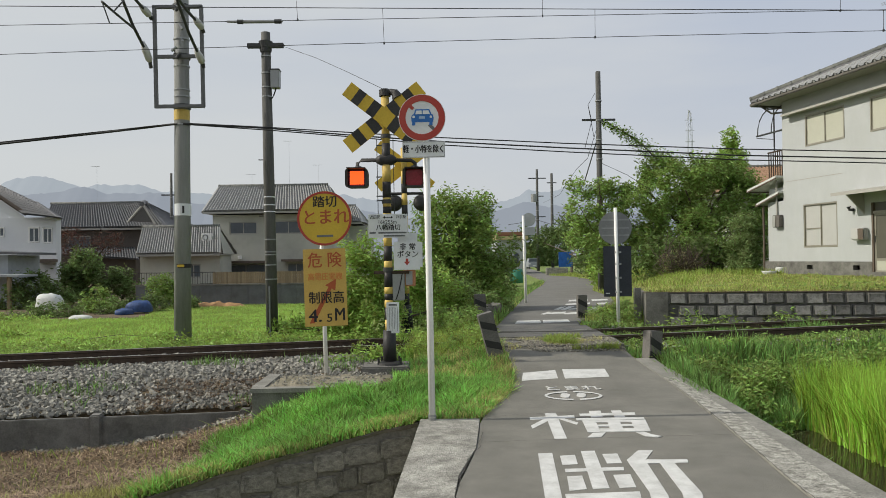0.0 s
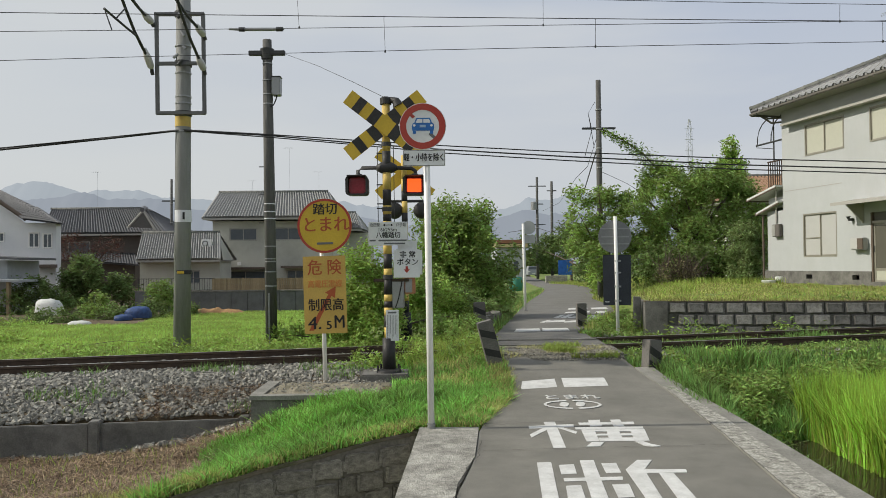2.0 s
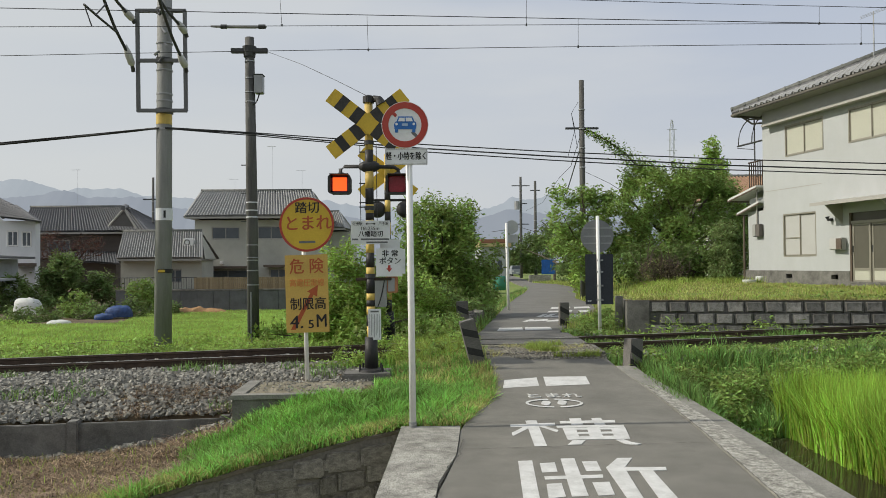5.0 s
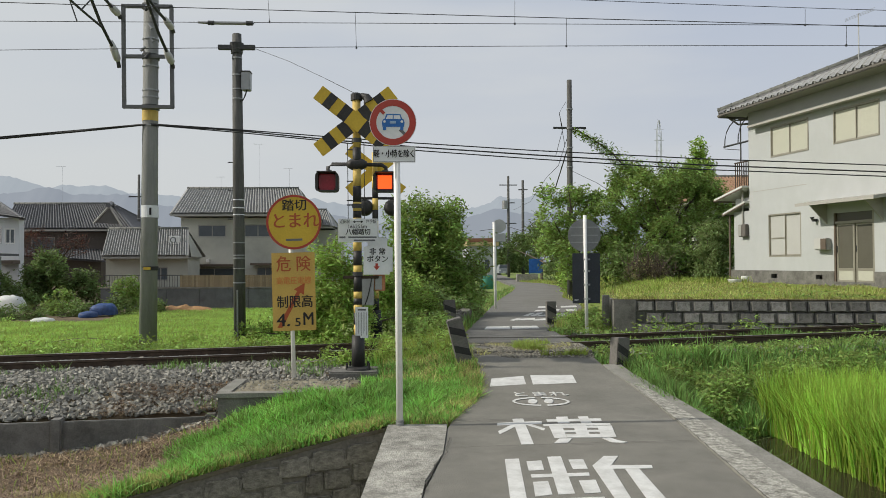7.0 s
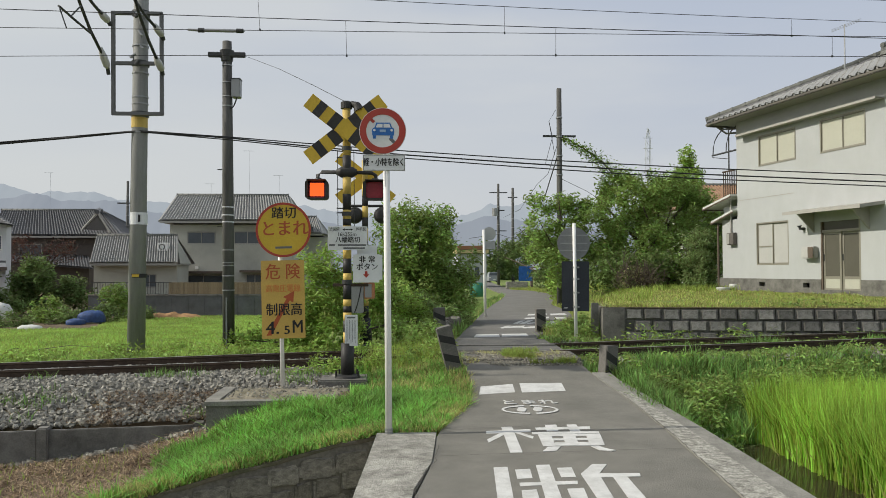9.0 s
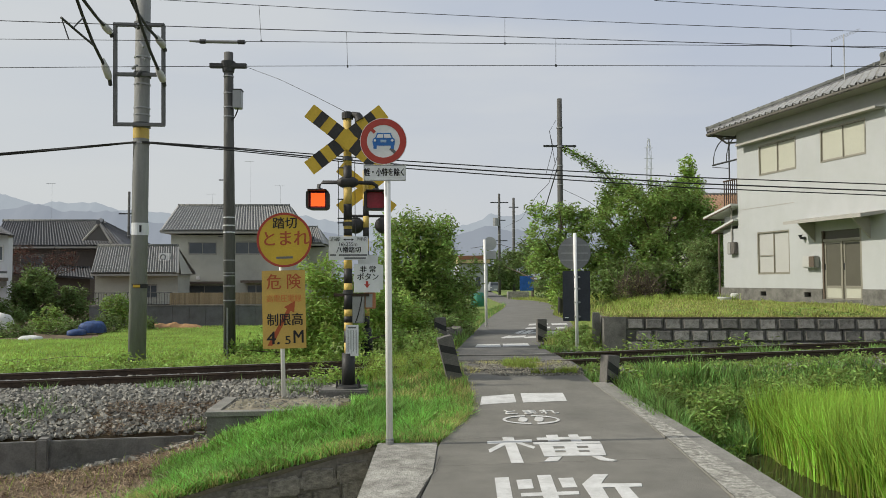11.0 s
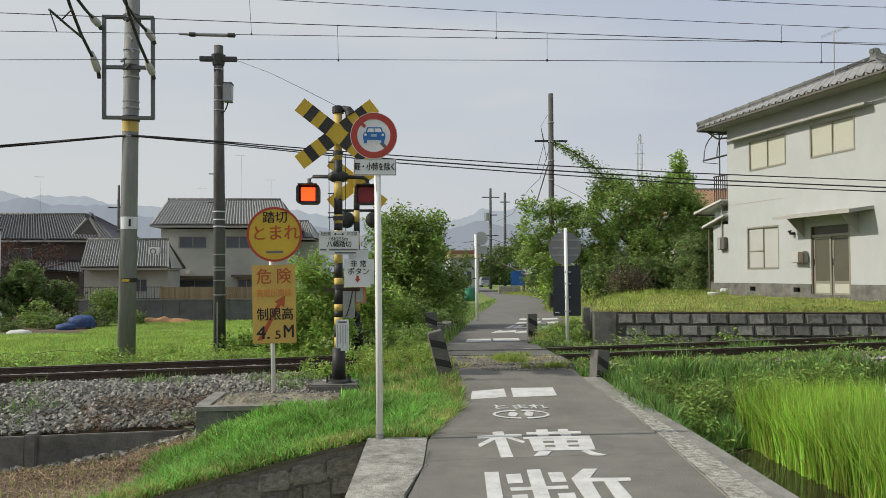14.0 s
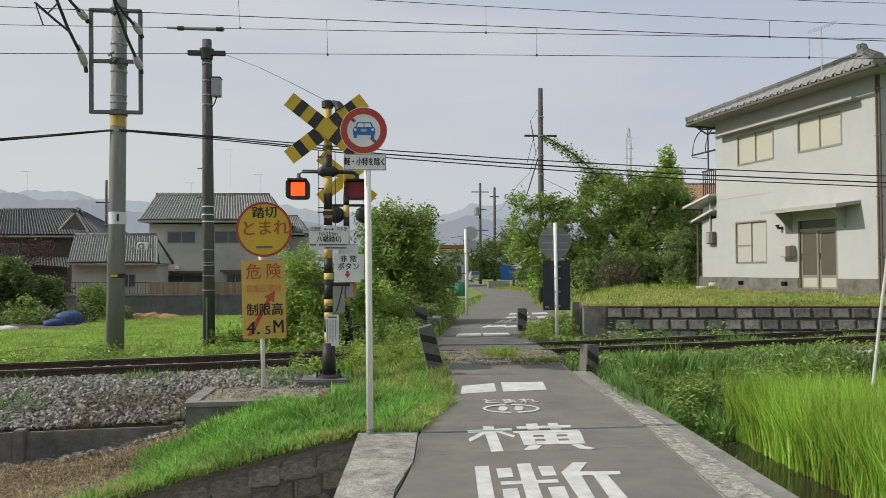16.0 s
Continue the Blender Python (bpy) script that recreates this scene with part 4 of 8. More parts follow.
def far_signal():
    bx, by = -0.74, 15.3
    t = thing("crossing_signal", pose(bx, by, 0), "striped level-crossing signal seen from behind, across the track", "crossing signal", "crossing signals")
    top = 3.872
    lean = -0.768 - bx
    xa = lambda z: lean * z / top
    part("footing", boxb(-0.3, 0.5, -0.3, 0.3, -0.2, 0.2, 0.02), CONC_DARK, t)
    part("sleeve", tubeb([(0, 0, 0.2), (0, 0, 0.72)], [0.13, 0.09], 14), BLACK, t, "", True)
    zs = [0.72, 0.95, 1.15, 1.35, 1.6, 1.8, 2.05, 2.25, 2.5, 2.72, 2.95, 3.15, 3.4]
    stripes(t, zs, xa, 0.06)
    part("mast_band", tubeb([(xa(3.4), 0, 3.4), (xa(top), 0, top)], 0.06, 14), POLE_Y, t, "", True)
    crossbuck(t, -0.755 - bx, 3.52, 0.69, 0.115, 0.10, False)
    za = 2.952
    arm = part("lamp_arm", tubeb([(-0.32, 0, za), (0.36, 0, za)], 0.028, 10), BLACK, t)
    for x in (-0.97 - bx, -0.422 - bx):
        z = za - 0.18
        h = part("lamp_housing", tubeb([(x, -0.10, z), (x, -0.06, z), (x, 0.06, z), (x, 0.12, z)], [0.08, 0.15, 0.165, 0.17], 18), BLACK, t, "round black lamp back", True)
        part("hanger", tubeb([(x, 0, z + 0.1), (x, 0, za + 0.02)], 0.02, 8), BLACK, h)
    part("button_plate", boxb(-0.536 - bx - 0.12, -0.536 - bx + 0.12, 0.08, 0.09, 1.735 - 0.26, 1.735 + 0.24, 0.003), SIGN_W, t)


far_signal()


# ---- overhead line pole, utility poles and wires ----
def bent(name, pts, r, material, parent, label="", sides=10):
    return part(name, tubeb(pts, r, sides), material, parent, label, True)


def rel(p, o):
    return tuple(a - b for a, b in zip(p, o))


def catenary_pole():
    o = (-5.42, 15.96, 0.0)
    t = thing("catenary_pole", pose(*o), "grey concrete overhead-line pole with a steel bracket frame and insulated arms", "utility pole")
    part("shaft", tubeb([(-0.045, 0, -0.3), (-0.015, 0, 4.0), (0.0, 0, 8.6)], [0.178, 0.158, 0.140], 22), CONC_POLE, t, "grey concrete shaft", True)
    for y0, y1, r, m_, lb in ((196, 214, 0.160, POLE_Y, "faded yellow band"), (468, 475, 0.176, BLACK, "black tag band"), (362, 383, 0.172, SIGN_W, "white number band")):
        z1, z0 = 1.65 + (464 - y0) * 15.96 / 1350, 1.65 + (464 - y1) * 15.96 / 1350
        part("band", tubeb([(-0.016, 0, z0), (-0.016, 0, z1)], r, 22), m_, t, lb)
        if m_ is SIGN_W:
            part("illegible_bar", boxb(0.03, 0.07, -0.175, -0.160, z0 + 0.05, z1 - 0.05), INK, t)
        if y0 == 468:
            part("tag", boxb(-0.08, 0.06, -0.184, -0.172, z0 + 0.015, z1 - 0.015), YELLOW, t, "small yellow tag")
    yy = 15.72
    def pt(p):
        return rel(p, o)
    frame_ = [((-5.904, 15.72, 6.932), (-5.877, 15.72, 4.858)), ((-4.934, 15.72, 6.919), (-4.908, 15.72, 4.844)), ((-5.94, 15.72, 6.921), (-4.911, 15.72, 6.918)), ((-5.902, 15.72, 5.889), (-5.061, 15.72, 5.889)), ((-5.912, 15.72, 4.859), (-4.885, 15.72, 4.856))]
    for i, (a, b) in enumerate(frame_):
        a, b = Vector(pt(a)), Vector(pt(b))
        d = (b - a)
        m = Matrix.Translation(a) @ d.to_track_quat("Z", "Y").to_matrix().to_4x4()
        part("bracket_bar", boxb(-0.035, 0.035, -0.035, 0.035, 0, d.length, 0.004, m=m), mat("bracket_steel", (0.13, 0.135, 0.135), 0.55, 0.15, 5, 0.05, 60, metal=0.4), t, "dark galvanised bracket bar")
    for z in (6.986, 5.942, 4.888):
        part("clamp_band", tubeb([(-0.008, 0, z - 0.05), (-0.008, 0, z + 0.05)], 0.175, 20), DARKMETAL, t)
    for k, y in enumerate((70, 118, 160, 172, 222)):
        z = 1.65 + (464 - y) * 15.96 / 1350
        part("strap", tubeb([(-0.008, 0, z - 0.015), (-0.008, 0, z + 0.015)], 0.166, 18), GREYMETAL, t)
    arms = [((-5.955, 15.7, 5.674), (-6.003, 15.5, 5.959), (-6.061, 15, 6.327), (-6.048, 14.5, 6.66), (-5.889, 13.6, 6.962)), ((-5.934, 15.7, 6.68), (-6.018, 15.5, 6.792), (-6.04, 15.1, 6.864), (-5.875, 13.8, 6.884)), ((-4.863, 15.7, 6.396), (-4.937, 15.5, 6.522), (-5.032, 15.1, 6.647), (-5.079, 14.6, 6.79), (-4.979, 13.6, 6.949)), ((-4.87, 15.7, 5.67), (-4.921, 15.5, 5.851), (-4.958, 15, 6.166), (-4.981, 14.5, 6.559), (-4.899, 13.8, 6.921))]
    for pts in arms:
        pts = [pt(p) for p in pts]
        a = part("cantilever_arm", tubeb(pts[1:], 0.03, 10), DARKMETAL, t, "steel cantilever arm", True)
        p0, p1 = Vector(pts[0]), Vector(pts[1])
        q = p1 + (p1 - p0) * 0.55
        part("insulator", tubeb([p0.lerp(p1, 0.3), p0.lerp(p1, 0.45), p1, q], [0.035, 0.07, 0.075, 0.04], 12), INSUL, a, "white porcelain insulator", True)
        part("end_pin", tubeb([p0 - Vector((0.02, 0, 0.02)), p0.lerp(p1, 0.35)], 0.04, 8), DARKMETAL, a)
    part("steady_tube", tubeb([pt((-6.091, 13.7, 6.358)), pt((-6.02, 14.2, 6.272)), pt((-6.01, 14.9, 6.24))], 0.022, 8), DARKMETAL, t)
    part("steady_tube", tubeb([pt((-6.018, 14, 6.26)), pt((-5.954, 14.3, 6.57))], 0.014, 8), DARKMETAL, t)
    part("steady_tube", tubeb([pt((-6.071, 13.7, 6.307)), pt((-5.952, 13.7, 5.968))], 0.012, 8), DARKMETAL, t)
    rng = random.Random(5)
    for _ in range(9):
        a = Vector(pt((-5.376, 15.7, 6.415))) + Vector((rng.uniform(-0.16, 0.16), rng.uniform(-0.1, 0.0), rng.uniform(-0.5, 0.5)))
        part("fitting", tubeb([a, a + Vector((rng.uniform(-0.1, 0.1), -0.03, rng.uniform(-0.14, 0.02)))], rng.uniform(0.016, 0.035), 8), GREYMETAL if rng.random() < 0.5 else DARKMETAL, t)


catenary_pole()


def side_pole():
    o = (-3.66, 16.29, 0.0)
    t = thing("utility_pole", pose(*o), "dark weathered pole with a short crossarm and a grey box", "utility pole", "utility poles")
    top = Vector(rel((-3.739, 16.29, 6.531), o))
    part("shaft", tubeb([(0, 0, -0.3), top * 0.55, top], [0.125, 0.115, 0.095], 18), WOOD_POLE, t, "dark shaft", True)
    a, b = Vector(rel((-4.117, 16.29, 6.233), o)), Vector(rel((-3.342, 16.29, 6.234), o))
    part("crossarm", boxb(a.x, b.x, -0.10, -0.01, a.z - 0.05, a.z + 0.05, 0.008), DARKMETAL, t, "steel crossarm")
    part("arm_clamp", tubeb([(top.x, 0, a.z - 0.12), (top.x, 0, a.z + 0.10)], [0.12, 0.15], 14), DARKMETAL, t)
    c = Vector(rel((-3.548, 16.2, 5.512), o))
    bx_ = part("switch_box", boxb(c.x - 0.07, c.x + 0.11, -0.14, 0.08, c.z - 0.19, c.z + 0.19, 0.012), GREYMETAL, t, "grey steel box")
    part("lid", boxb(c.x - 0.08, c.x + 0.12, -0.15, 0.09, c.z + 0.19, c.z + 0.21, 0.004), DARKMETAL, bx_)
    part("box_cable", tubeb(sag((c.x + 0.03, -0.05, c.z - 0.19), (c.x - 0.10, -0.1, c.z - 0.42), 0.08, 8), 0.014, 6), WIRE, t)
    for y in (100, 130, 155, 172, 350, 364, 376, 425, 447, 452, 470, 495):
        z = 1.65 + (462 - y) * 16.29 / 1350
        f = z / top.z
        part("strap", tubeb([(top.x * f, 0, z - 0.012), (top.x * f, 0, z + 0.012)], 0.135 - 0.03 * f, 16), GREYMETAL if y < 300 or y > 420 else SIGN_W, t)
    part("conduit", tubeb([(-0.02, -0.135, -0.1), (-0.03, -0.13, 1.1)], 0.018, 8), GREYMETAL, t)
    for z in (2.6, 3.2, 3.8):
        part("step_bolt", tubeb([(-0.26, 0, z), (-0.05, 0, z)], 0.012, 6), DARKMETAL, t)


side_pole()


def wire(name, pts, r, label, group=""):
    ob = part(name, tubeb(pts, r, 6), WIRE)
    return tagged(ob, label, "cable", group)


def through_pts(a, b, c, ext=1.0):
    """A hanging line through three places, carried on past both ends."""
    a, b, c = Vector(a), Vector(b), Vector(c)
    out = []
    for i in range(-8, 33):
        s = i / 24 * 1.0
        out.append(a * (2 * (s - 0.5) * (s - 1)) + b * (-4 * s * (s - 1)) + c * (2 * s * (s - 0.5)))
    return out


OVER = "overhead line wires"
wire("contact_wire", through_pts((-6.427, 13.2, 5.313), (1.037, 13.3, 5.453), (9.366, 13.5, 5.581)), 0.0055, "thin dark contact wire over the track", OVER)
wire("messenger_wire", through_pts((-5.518, 13.2, 6.089), (1.038, 13.3, 5.996), (9.373, 13.5, 5.912)), 0.0068, "thin dark messenger wire over the contact wire", OVER)
wire("feeder_wire", through_pts((-7.02, 14.4, 6.177), (1.121, 14.4, 6.202), (10.134, 14.6, 6.304)), 0.006, "thin dark feeder wire beside the track", OVER)
wire("feeder_messenger", through_pts((-2.747, 14.4, 6.885), (3.492, 14.4, 6.668), (10.139, 14.6, 6.582)), 0.0058, "thin dark wire above the feeder wire", OVER)
wire("feeder_messenger", through_pts((6.573, 15, 7.256), (8.615, 15, 7.198), (10.425, 15, 7.18)), 0.006, "thin dark wire high above the track", OVER)
for a_, b_ in (((-0.996, 13.25, 6.017), (-0.976, 13.25, 5.404)), ((2.715, 13.3, 5.959), (2.711, 13.3, 5.472)), ((7.848, 13.45, 5.921), (7.842, 13.45, 5.562)), ((-2.737, 14.4, 6.863), (-2.692, 14.4, 6.201)), ((1.95, 14.4, 6.711), (1.947, 14.4, 6.207)), ((7.644, 14.5, 6.578), (7.639, 14.5, 6.26))):
    d_ = wire("dropper", [a_, b_], 0.004, "short dropper wire hanging from a messenger wire", "droppers")
    part("clip", boxb(b_[0] - 0.014, b_[0] + 0.014, b_[1] - 0.014, b_[1] + 0.014, b_[2] - 0.02, b_[2] + 0.02, 0.003), DARKMETAL, d_)
sect = thing("section_insulator", pose(0, 0, 0), "grey rod insulator strung in the feeder wire", "insulator")
part("rod", tubeb([(-4.015, 14.35, 6.168), (-3.823, 14.35, 6.16), (-3.781, 14.35, 6.16), (-3.183, 14.35, 6.156), (-2.97, 14.35, 6.159)], [0.02, 0.025, 0.032, 0.032, 0.02], 10), GREYMETAL, sect)
part("end_fitting", tubeb([(-3.818, 14.33, 6.154), (-3.712, 14.33, 6.152)], 0.042, 10), DARKMETAL, sect)
part("end_fitting", tubeb([(-3.115, 14.33, 6.151), (-2.987, 14.33, 6.151)], 0.042, 10), DARKMETAL, sect)

CAB = "cables along the line"
wire("cable", [(-13.792, 14.5, 3.336), (-10.647, 15.4, 3.865), (-9.105, 15.7, 4.129), (-7.872, 15.8, 4.267), (-6.837, 15.85, 4.379), (-6.142, 15.88, 4.457), (-5.659, 15.85, 4.504), (-5.46, 15.82, 4.513)], 0.024, "thick black cable bundle slung from the overhead-line pole", CAB)
wire("cable", [(-13.792, 14.5, 3.4), (-10.646, 15.4, 3.911), (-9.104, 15.7, 4.164), (-6.836, 15.85, 4.402), (-5.659, 15.85, 4.515), (-5.46, 15.82, 4.525)], 0.011, "black cable slung from the overhead-line pole", CAB)
wire("cable", [(-5.413, 15.82, 4.53), (-3.531, 15.8, 4.406), (-1.646, 15.7, 4.246), (0.03, 15.6, 4.113), (2.511, 15.5, 3.947), (5.918, 15.4, 3.77), (8.918, 15.3, 3.656), (13.542, 15, 3.471)], 0.012, "black cable slung from the overhead-line pole", CAB)
wire("cable", [(-5.413, 15.82, 4.518), (-3.531, 15.8, 4.383), (-1.646, 15.7, 4.187), (0.029, 15.6, 4.032), (2.51, 15.5, 3.855), (5.916, 15.4, 3.644), (8.915, 15.3, 3.52), (13.538, 15, 3.316)], 0.015, "black cable slung from the overhead-line pole", CAB)
wire("cable", [(-5.413, 15.82, 4.507), (-3.531, 15.8, 4.347), (-1.647, 15.7, 4.152), (0.028, 15.6, 3.962), (2.508, 15.5, 3.774), (5.914, 15.4, 3.552), (8.913, 15.3, 3.429), (13.536, 15, 3.227)], 0.012, "black cable slung from the overhead-line pole", CAB)
wire("cable", [(-3.324, 16.2, 6.197), (-2.445, 15, 5.627), (-1.542, 13, 4.826), (-0.872, 11.3, 4.176)], 0.0045, "thin wire from the dark pole to the crossing signal", CAB)


# ---- far poles ----
def far_pole(p_top, d, r, base_z, label, extras):
    o = (p_top[0], d, base_z)
    t = thing("utility_pole", pose(*o), label, "utility pole", "utility poles")
    h = p_top[2] - base_z
    part("shaft", tubeb([(0, 0, -0.3), (0, 0, h)], [r, r * 0.75], 12), WOOD_POLE, t, "", True)
    for dz, w, th in extras:
        part("crossarm", boxb(-w, w, -0.05, 0.05, h - dz - th, h - dz + th), DARKMETAL, t)
    for k in range(5):
        part("strap", tubeb([(0, 0, h * (0.5 + 0.09 * k)), (0, 0, h * (0.5 + 0.09 * k) + 0.05)], r * 1.0, 10), GREYMETAL, t)
    return t


fp = far_pole((6.812, 33, 9.644), 33, 0.145, 0.3, "tall weathered pole among trees with a vine-covered cable", [(2.1, 0.72, 0.04)])
part("guy_wire", tubeb([(-0.45, 0, 8.2 - 0.3), (-0.3, 0, 7.2), (-0.62, 0, 6.0)], 0.012, 6), WIRE, fp)
part("guy_wire", tubeb([(-0.15, 0, 8.4), (-0.45, 0, 7.9), (-0.2, 0, 6.4)], 0.012, 6), WIRE, fp)
f2 = far_pole((10.552, 85, 11.409), 85, 0.17, 0.1, "slim pole with a transformer beside the far lane", [(1.0, 1.0, 0.05), (3.0, 0.7, 0.05), (5.3, 0.9, 0.05)])
part("transformer", tubeb([(-0.4, -0.2, 7.754 - 0.1), (-0.4, -0.2, 8.637 - 0.1)], 0.33, 12), GREYMETAL, f2)
far_pole((11.468, 80, 10.397), 80, 0.17, 0.1, "slim dark pole beside the far lane", [(1.0, 0.5, 0.05)])
far_pole((-24.909, 70, 9.794), 70, 0.14, 0.0, "slim dark pole behind the houses", [(2.0, 0.9, 0.06)])
wire("cable", [(6.826, 33, 7.482), (6.883, 36, 6.281), (7.045, 40, 6.211), (9.198, 60, 6.508), (10.993, 84, 7.545)], 0.012, "black cable running from pole to pole along the lane", CAB)
wire("cable", [(6.714, 33, 6.625), (7.48, 40, 5.611), (9.024, 55, 4.87), (11.358, 79, 4.953), (10.591, 85, 5.731), (7.737, 90, 5.486)], 0.028, "black cable sagging between the far poles", CAB)
wire("cable", [(6.845, 33, 5.691), (7.768, 32, 5.03), (8.435, 31, 4.336)], 0.01, "black cable dropping from a pole into the trees", CAB)

# a pylon far off
PYLON = mat("galvanised_pale", (0.42, 0.44, 0.45), 0.6, 0.08, 1, 0.0)
pyl = thing("pylon", pose(104.168, 320, 40), "pale steel lattice pylon far behind the trees", "pylon")
zt = 62.236 - 40
for sx, sy in ((-1, -1), (1, -1), (-1, 1), (1, 1)):
    part("leg", tubeb([(sx * 1.1, sy * 1.1, -42), (sx * 0.8, sy * 0.8, zt - 5), (sx * 0.2, sy * 0.2, zt)], 0.11, 5), PYLON, pyl)
for k in range(9):
    z = zt - 3 - k * 3.2
    w = 0.8 + 0.02 * k
    part("brace", tubeb([(-w, -w, z), (w, -w, z + 1.6), (-w, -w, z + 3.2)], 0.07, 4), PYLON, pyl)
for z in (zt - 4, zt - 8.5, zt - 13):
    part("crossarm", tubeb([(-2.0, 0, z), (2.0, 0, z)], 0.11, 5), PYLON, pyl)


# ---- signs beyond the crossing ----
def back_sign():
    o = (3.416, 14.95, 0.30)
    t = thing("traffic_sign", pose(*o), "grey back of a round sign and dark board, galvanised post", "traffic sign")
    top = rel((3.388, 14.95, 2.587), o)
    part("post", tubeb([(0, 0, -0.2), top], 0.035, 12), PAINT_W, t, "pale galvanised post", True)
    c = rel((3.387, 15, 2.19), o)
    d_ = part("disc", slabb(disc(c[0], c[2], 0.325), 0.04, 0.05), mat("sign_back_grey", (0.20, 0.205, 0.21), 0.5, 0.12, 3, 0.05), t, "grey back of the disc")
    for k in (-0.14, 0.0, 0.16):
        part("rib", boxb(c[0] - 0.27, c[0] + 0.27, 0.028, 0.0395, c[2] + k - 0.012, c[2] + k + 0.012), GREYMETAL, d_)
    q = rel((3.423, 15, 1.334), o)
    b = part("board", boxb(q[0] - 0.275, q[0] + 0.275, 0.045, 0.065, q[2] - 0.49, q[2] + 0.50, 0.006), mat("board_back", (0.035, 0.04, 0.05), 0.6, 0.2, 4), t, "dark back of the board")
    for k in (-0.40, -0.12, 0.15, 0.38):
        part("clamp", boxb(q[0] - 0.06, q[0] + 0.06, -0.03, 0.043, q[2] + k - 0.016, q[2] + k + 0.016, 0.003), GREYMETAL, b)
    part("sticker", boxb(q[0] - 0.24, q[0] - 0.16, 0.042, 0.0447, q[2] - 0.43, q[2] - 0.415), SIGN_W, b)


back_sign()


def side_sign():
    o = (2.633, 24.5, 0.12)
    t = thing("traffic_sign", pose(*o), "white post with signs seen edge-on beside the lane", "traffic sign")
    part("post", tubeb([(0, 0, -0.2), rel((2.586, 24.5, 2.975), o)], 0.045, 10), PAINT_W, t, "", True)
    c = rel((2.766, 24.5, 2.845), o)
    part("disc", slabb(disc(c[0], c[2], 0.22, 30), 0.05, 0.06), mat("sign_back_pale", (0.42, 0.43, 0.43), 0.5, 0.1, 3, 0.05), t)
    part("plate", boxb(c[0] - 0.13, c[0] + 0.20, 0.04, 0.05, c[2] - 0.5, c[2] - 0.24), mat("sign_back_pale", (0.42, 0.43, 0.43), 0.5, 0.1, 3, 0.05), t)


side_sign()


def striped_post(x, y, z, w, h, lean, lean2, label, turn=6):
    t = thing("guard_post", pose(x, y, z, lean2, lean, turn), label, "guard post", "guard posts at the crossing")
    part("post", boxb(-w / 2, w / 2, -w * 0.35, w * 0.35, -0.3, h, 0.012), mat("post_grey", (0.17, 0.16, 0.145), 0.9, 0.3, 6, 0.5, 60, stain=(0.06, 0.06, 0.055), stain_amt=0.7, stain_scale=6), t)
    n = max(2, int(h / 0.26))
    for k in range(n):
        z0 = h - 0.06 - k * h / n
        part("stripe", slabb([(-w / 2 + 0.003, z0 - 0.02), (w / 2 - 0.003, z0 - 0.13), (w / 2 - 0.003, z0 - 0.24), (-w / 2 + 0.003, z0 - 0.13)], -w * 0.35 - 0.004, -w * 0.35 + 0.004), BLACK, t, "worn black stripe")


striped_post(0.80, 11.2, 0.02, 0.22, 0.85, -15, 4, "leaning chipped concrete guard post with worn black stripes")
striped_post(0.80, 16.4, 0.20, 0.24, 0.66, -3, 0, "concrete guard post with worn black stripes beside rubble")
striped_post(2.98, 11.0, 0.16, 0.24, 0.40, 5, 0, "short concrete guard post with worn black stripes among weeds", 30)
striped_post(3.17, 17.55, 0.20, 0.22, 0.56, 0, 0, "upright concrete guard post with worn black stripes")

# rubble and low wall at the far left of the crossing
rub = thing("rubble_wall", pose(0, 0, 0), "low broken concrete and stone wall beside the lane", "wall")
rngr = random.Random(23)
for k in range(26):
    f = k / 25
    x, y = 0.92 + 0.80 * f, 16.9 + 4.1 * f
    for lay in range(2):
        w, h = rngr.uniform(0.11, 0.19), rngr.uniform(0.09, 0.15) * (1 - 0.35 * f)
        bm = boxb(-w, w, -w * 0.8, w * 0.8, -h, h, 0.03)
        for v in bm.verts:
            v.co += Vector((rngr.uniform(-0.03, 0.03), rngr.uniform(-0.03, 0.03), rngr.uniform(-0.025, 0.025)))
        bmesh.ops.transform(bm, matrix=pose(x - 0.16 + rngr.uniform(-0.06, 0.06), y + rngr.uniform(-0.05, 0.05), 0.20 + lay * 0.19 * (1 - 0.4 * f), rngr.uniform(-12, 12), rngr.uniform(-12, 12), rngr.uniform(0, 90)), verts=bm.verts[:])
        part("stone", bm, WALLSTONE, rub)

# rod in the rice field
rod = thing("field_pole", pose(0, 0, 0), "thin pale pole standing aslant in the rice field", "pole")
part("shaft", tubeb([(5.936, 8.9, 0.18), (6.054, 8.9, 1.071), (6.189, 8.9, 1.969), (6.283, 8.9, 2.665)], 0.02, 8), mat("pale_rod", (0.5, 0.49, 0.45), 0.6, 0.1, 5), rod)


# ---- road markings ----
def marking(polys, label, name="road_marking"):
    t = thing(name, pose(0, 0, 0), label, "road marking", "road markings")
    for k, q in enumerate(polys):
        bm = bmesh.new()
        up = [bm.verts.new((x, y, road_edge(y)[2] + 0.0025 + 0.0003 * k)) for x, y in q]
        dn = [bm.verts.new((x, y, road_edge(y)[2] + 0.001)) for x, y in q]
        bm.faces.new(up)
        for i in range(len(q)):
            j = (i + 1) % len(q)
            bm.faces.new((up[i], dn[i], dn[j], up[j]))
        bmesh.ops.triangulate(bm, faces=[f for f in bm.faces if len(f.verts) > 4])
        bmesh.ops.recalc_face_normals(bm, faces=bm.faces[:])
        part("stroke", bm, WHITE, t)
    return t


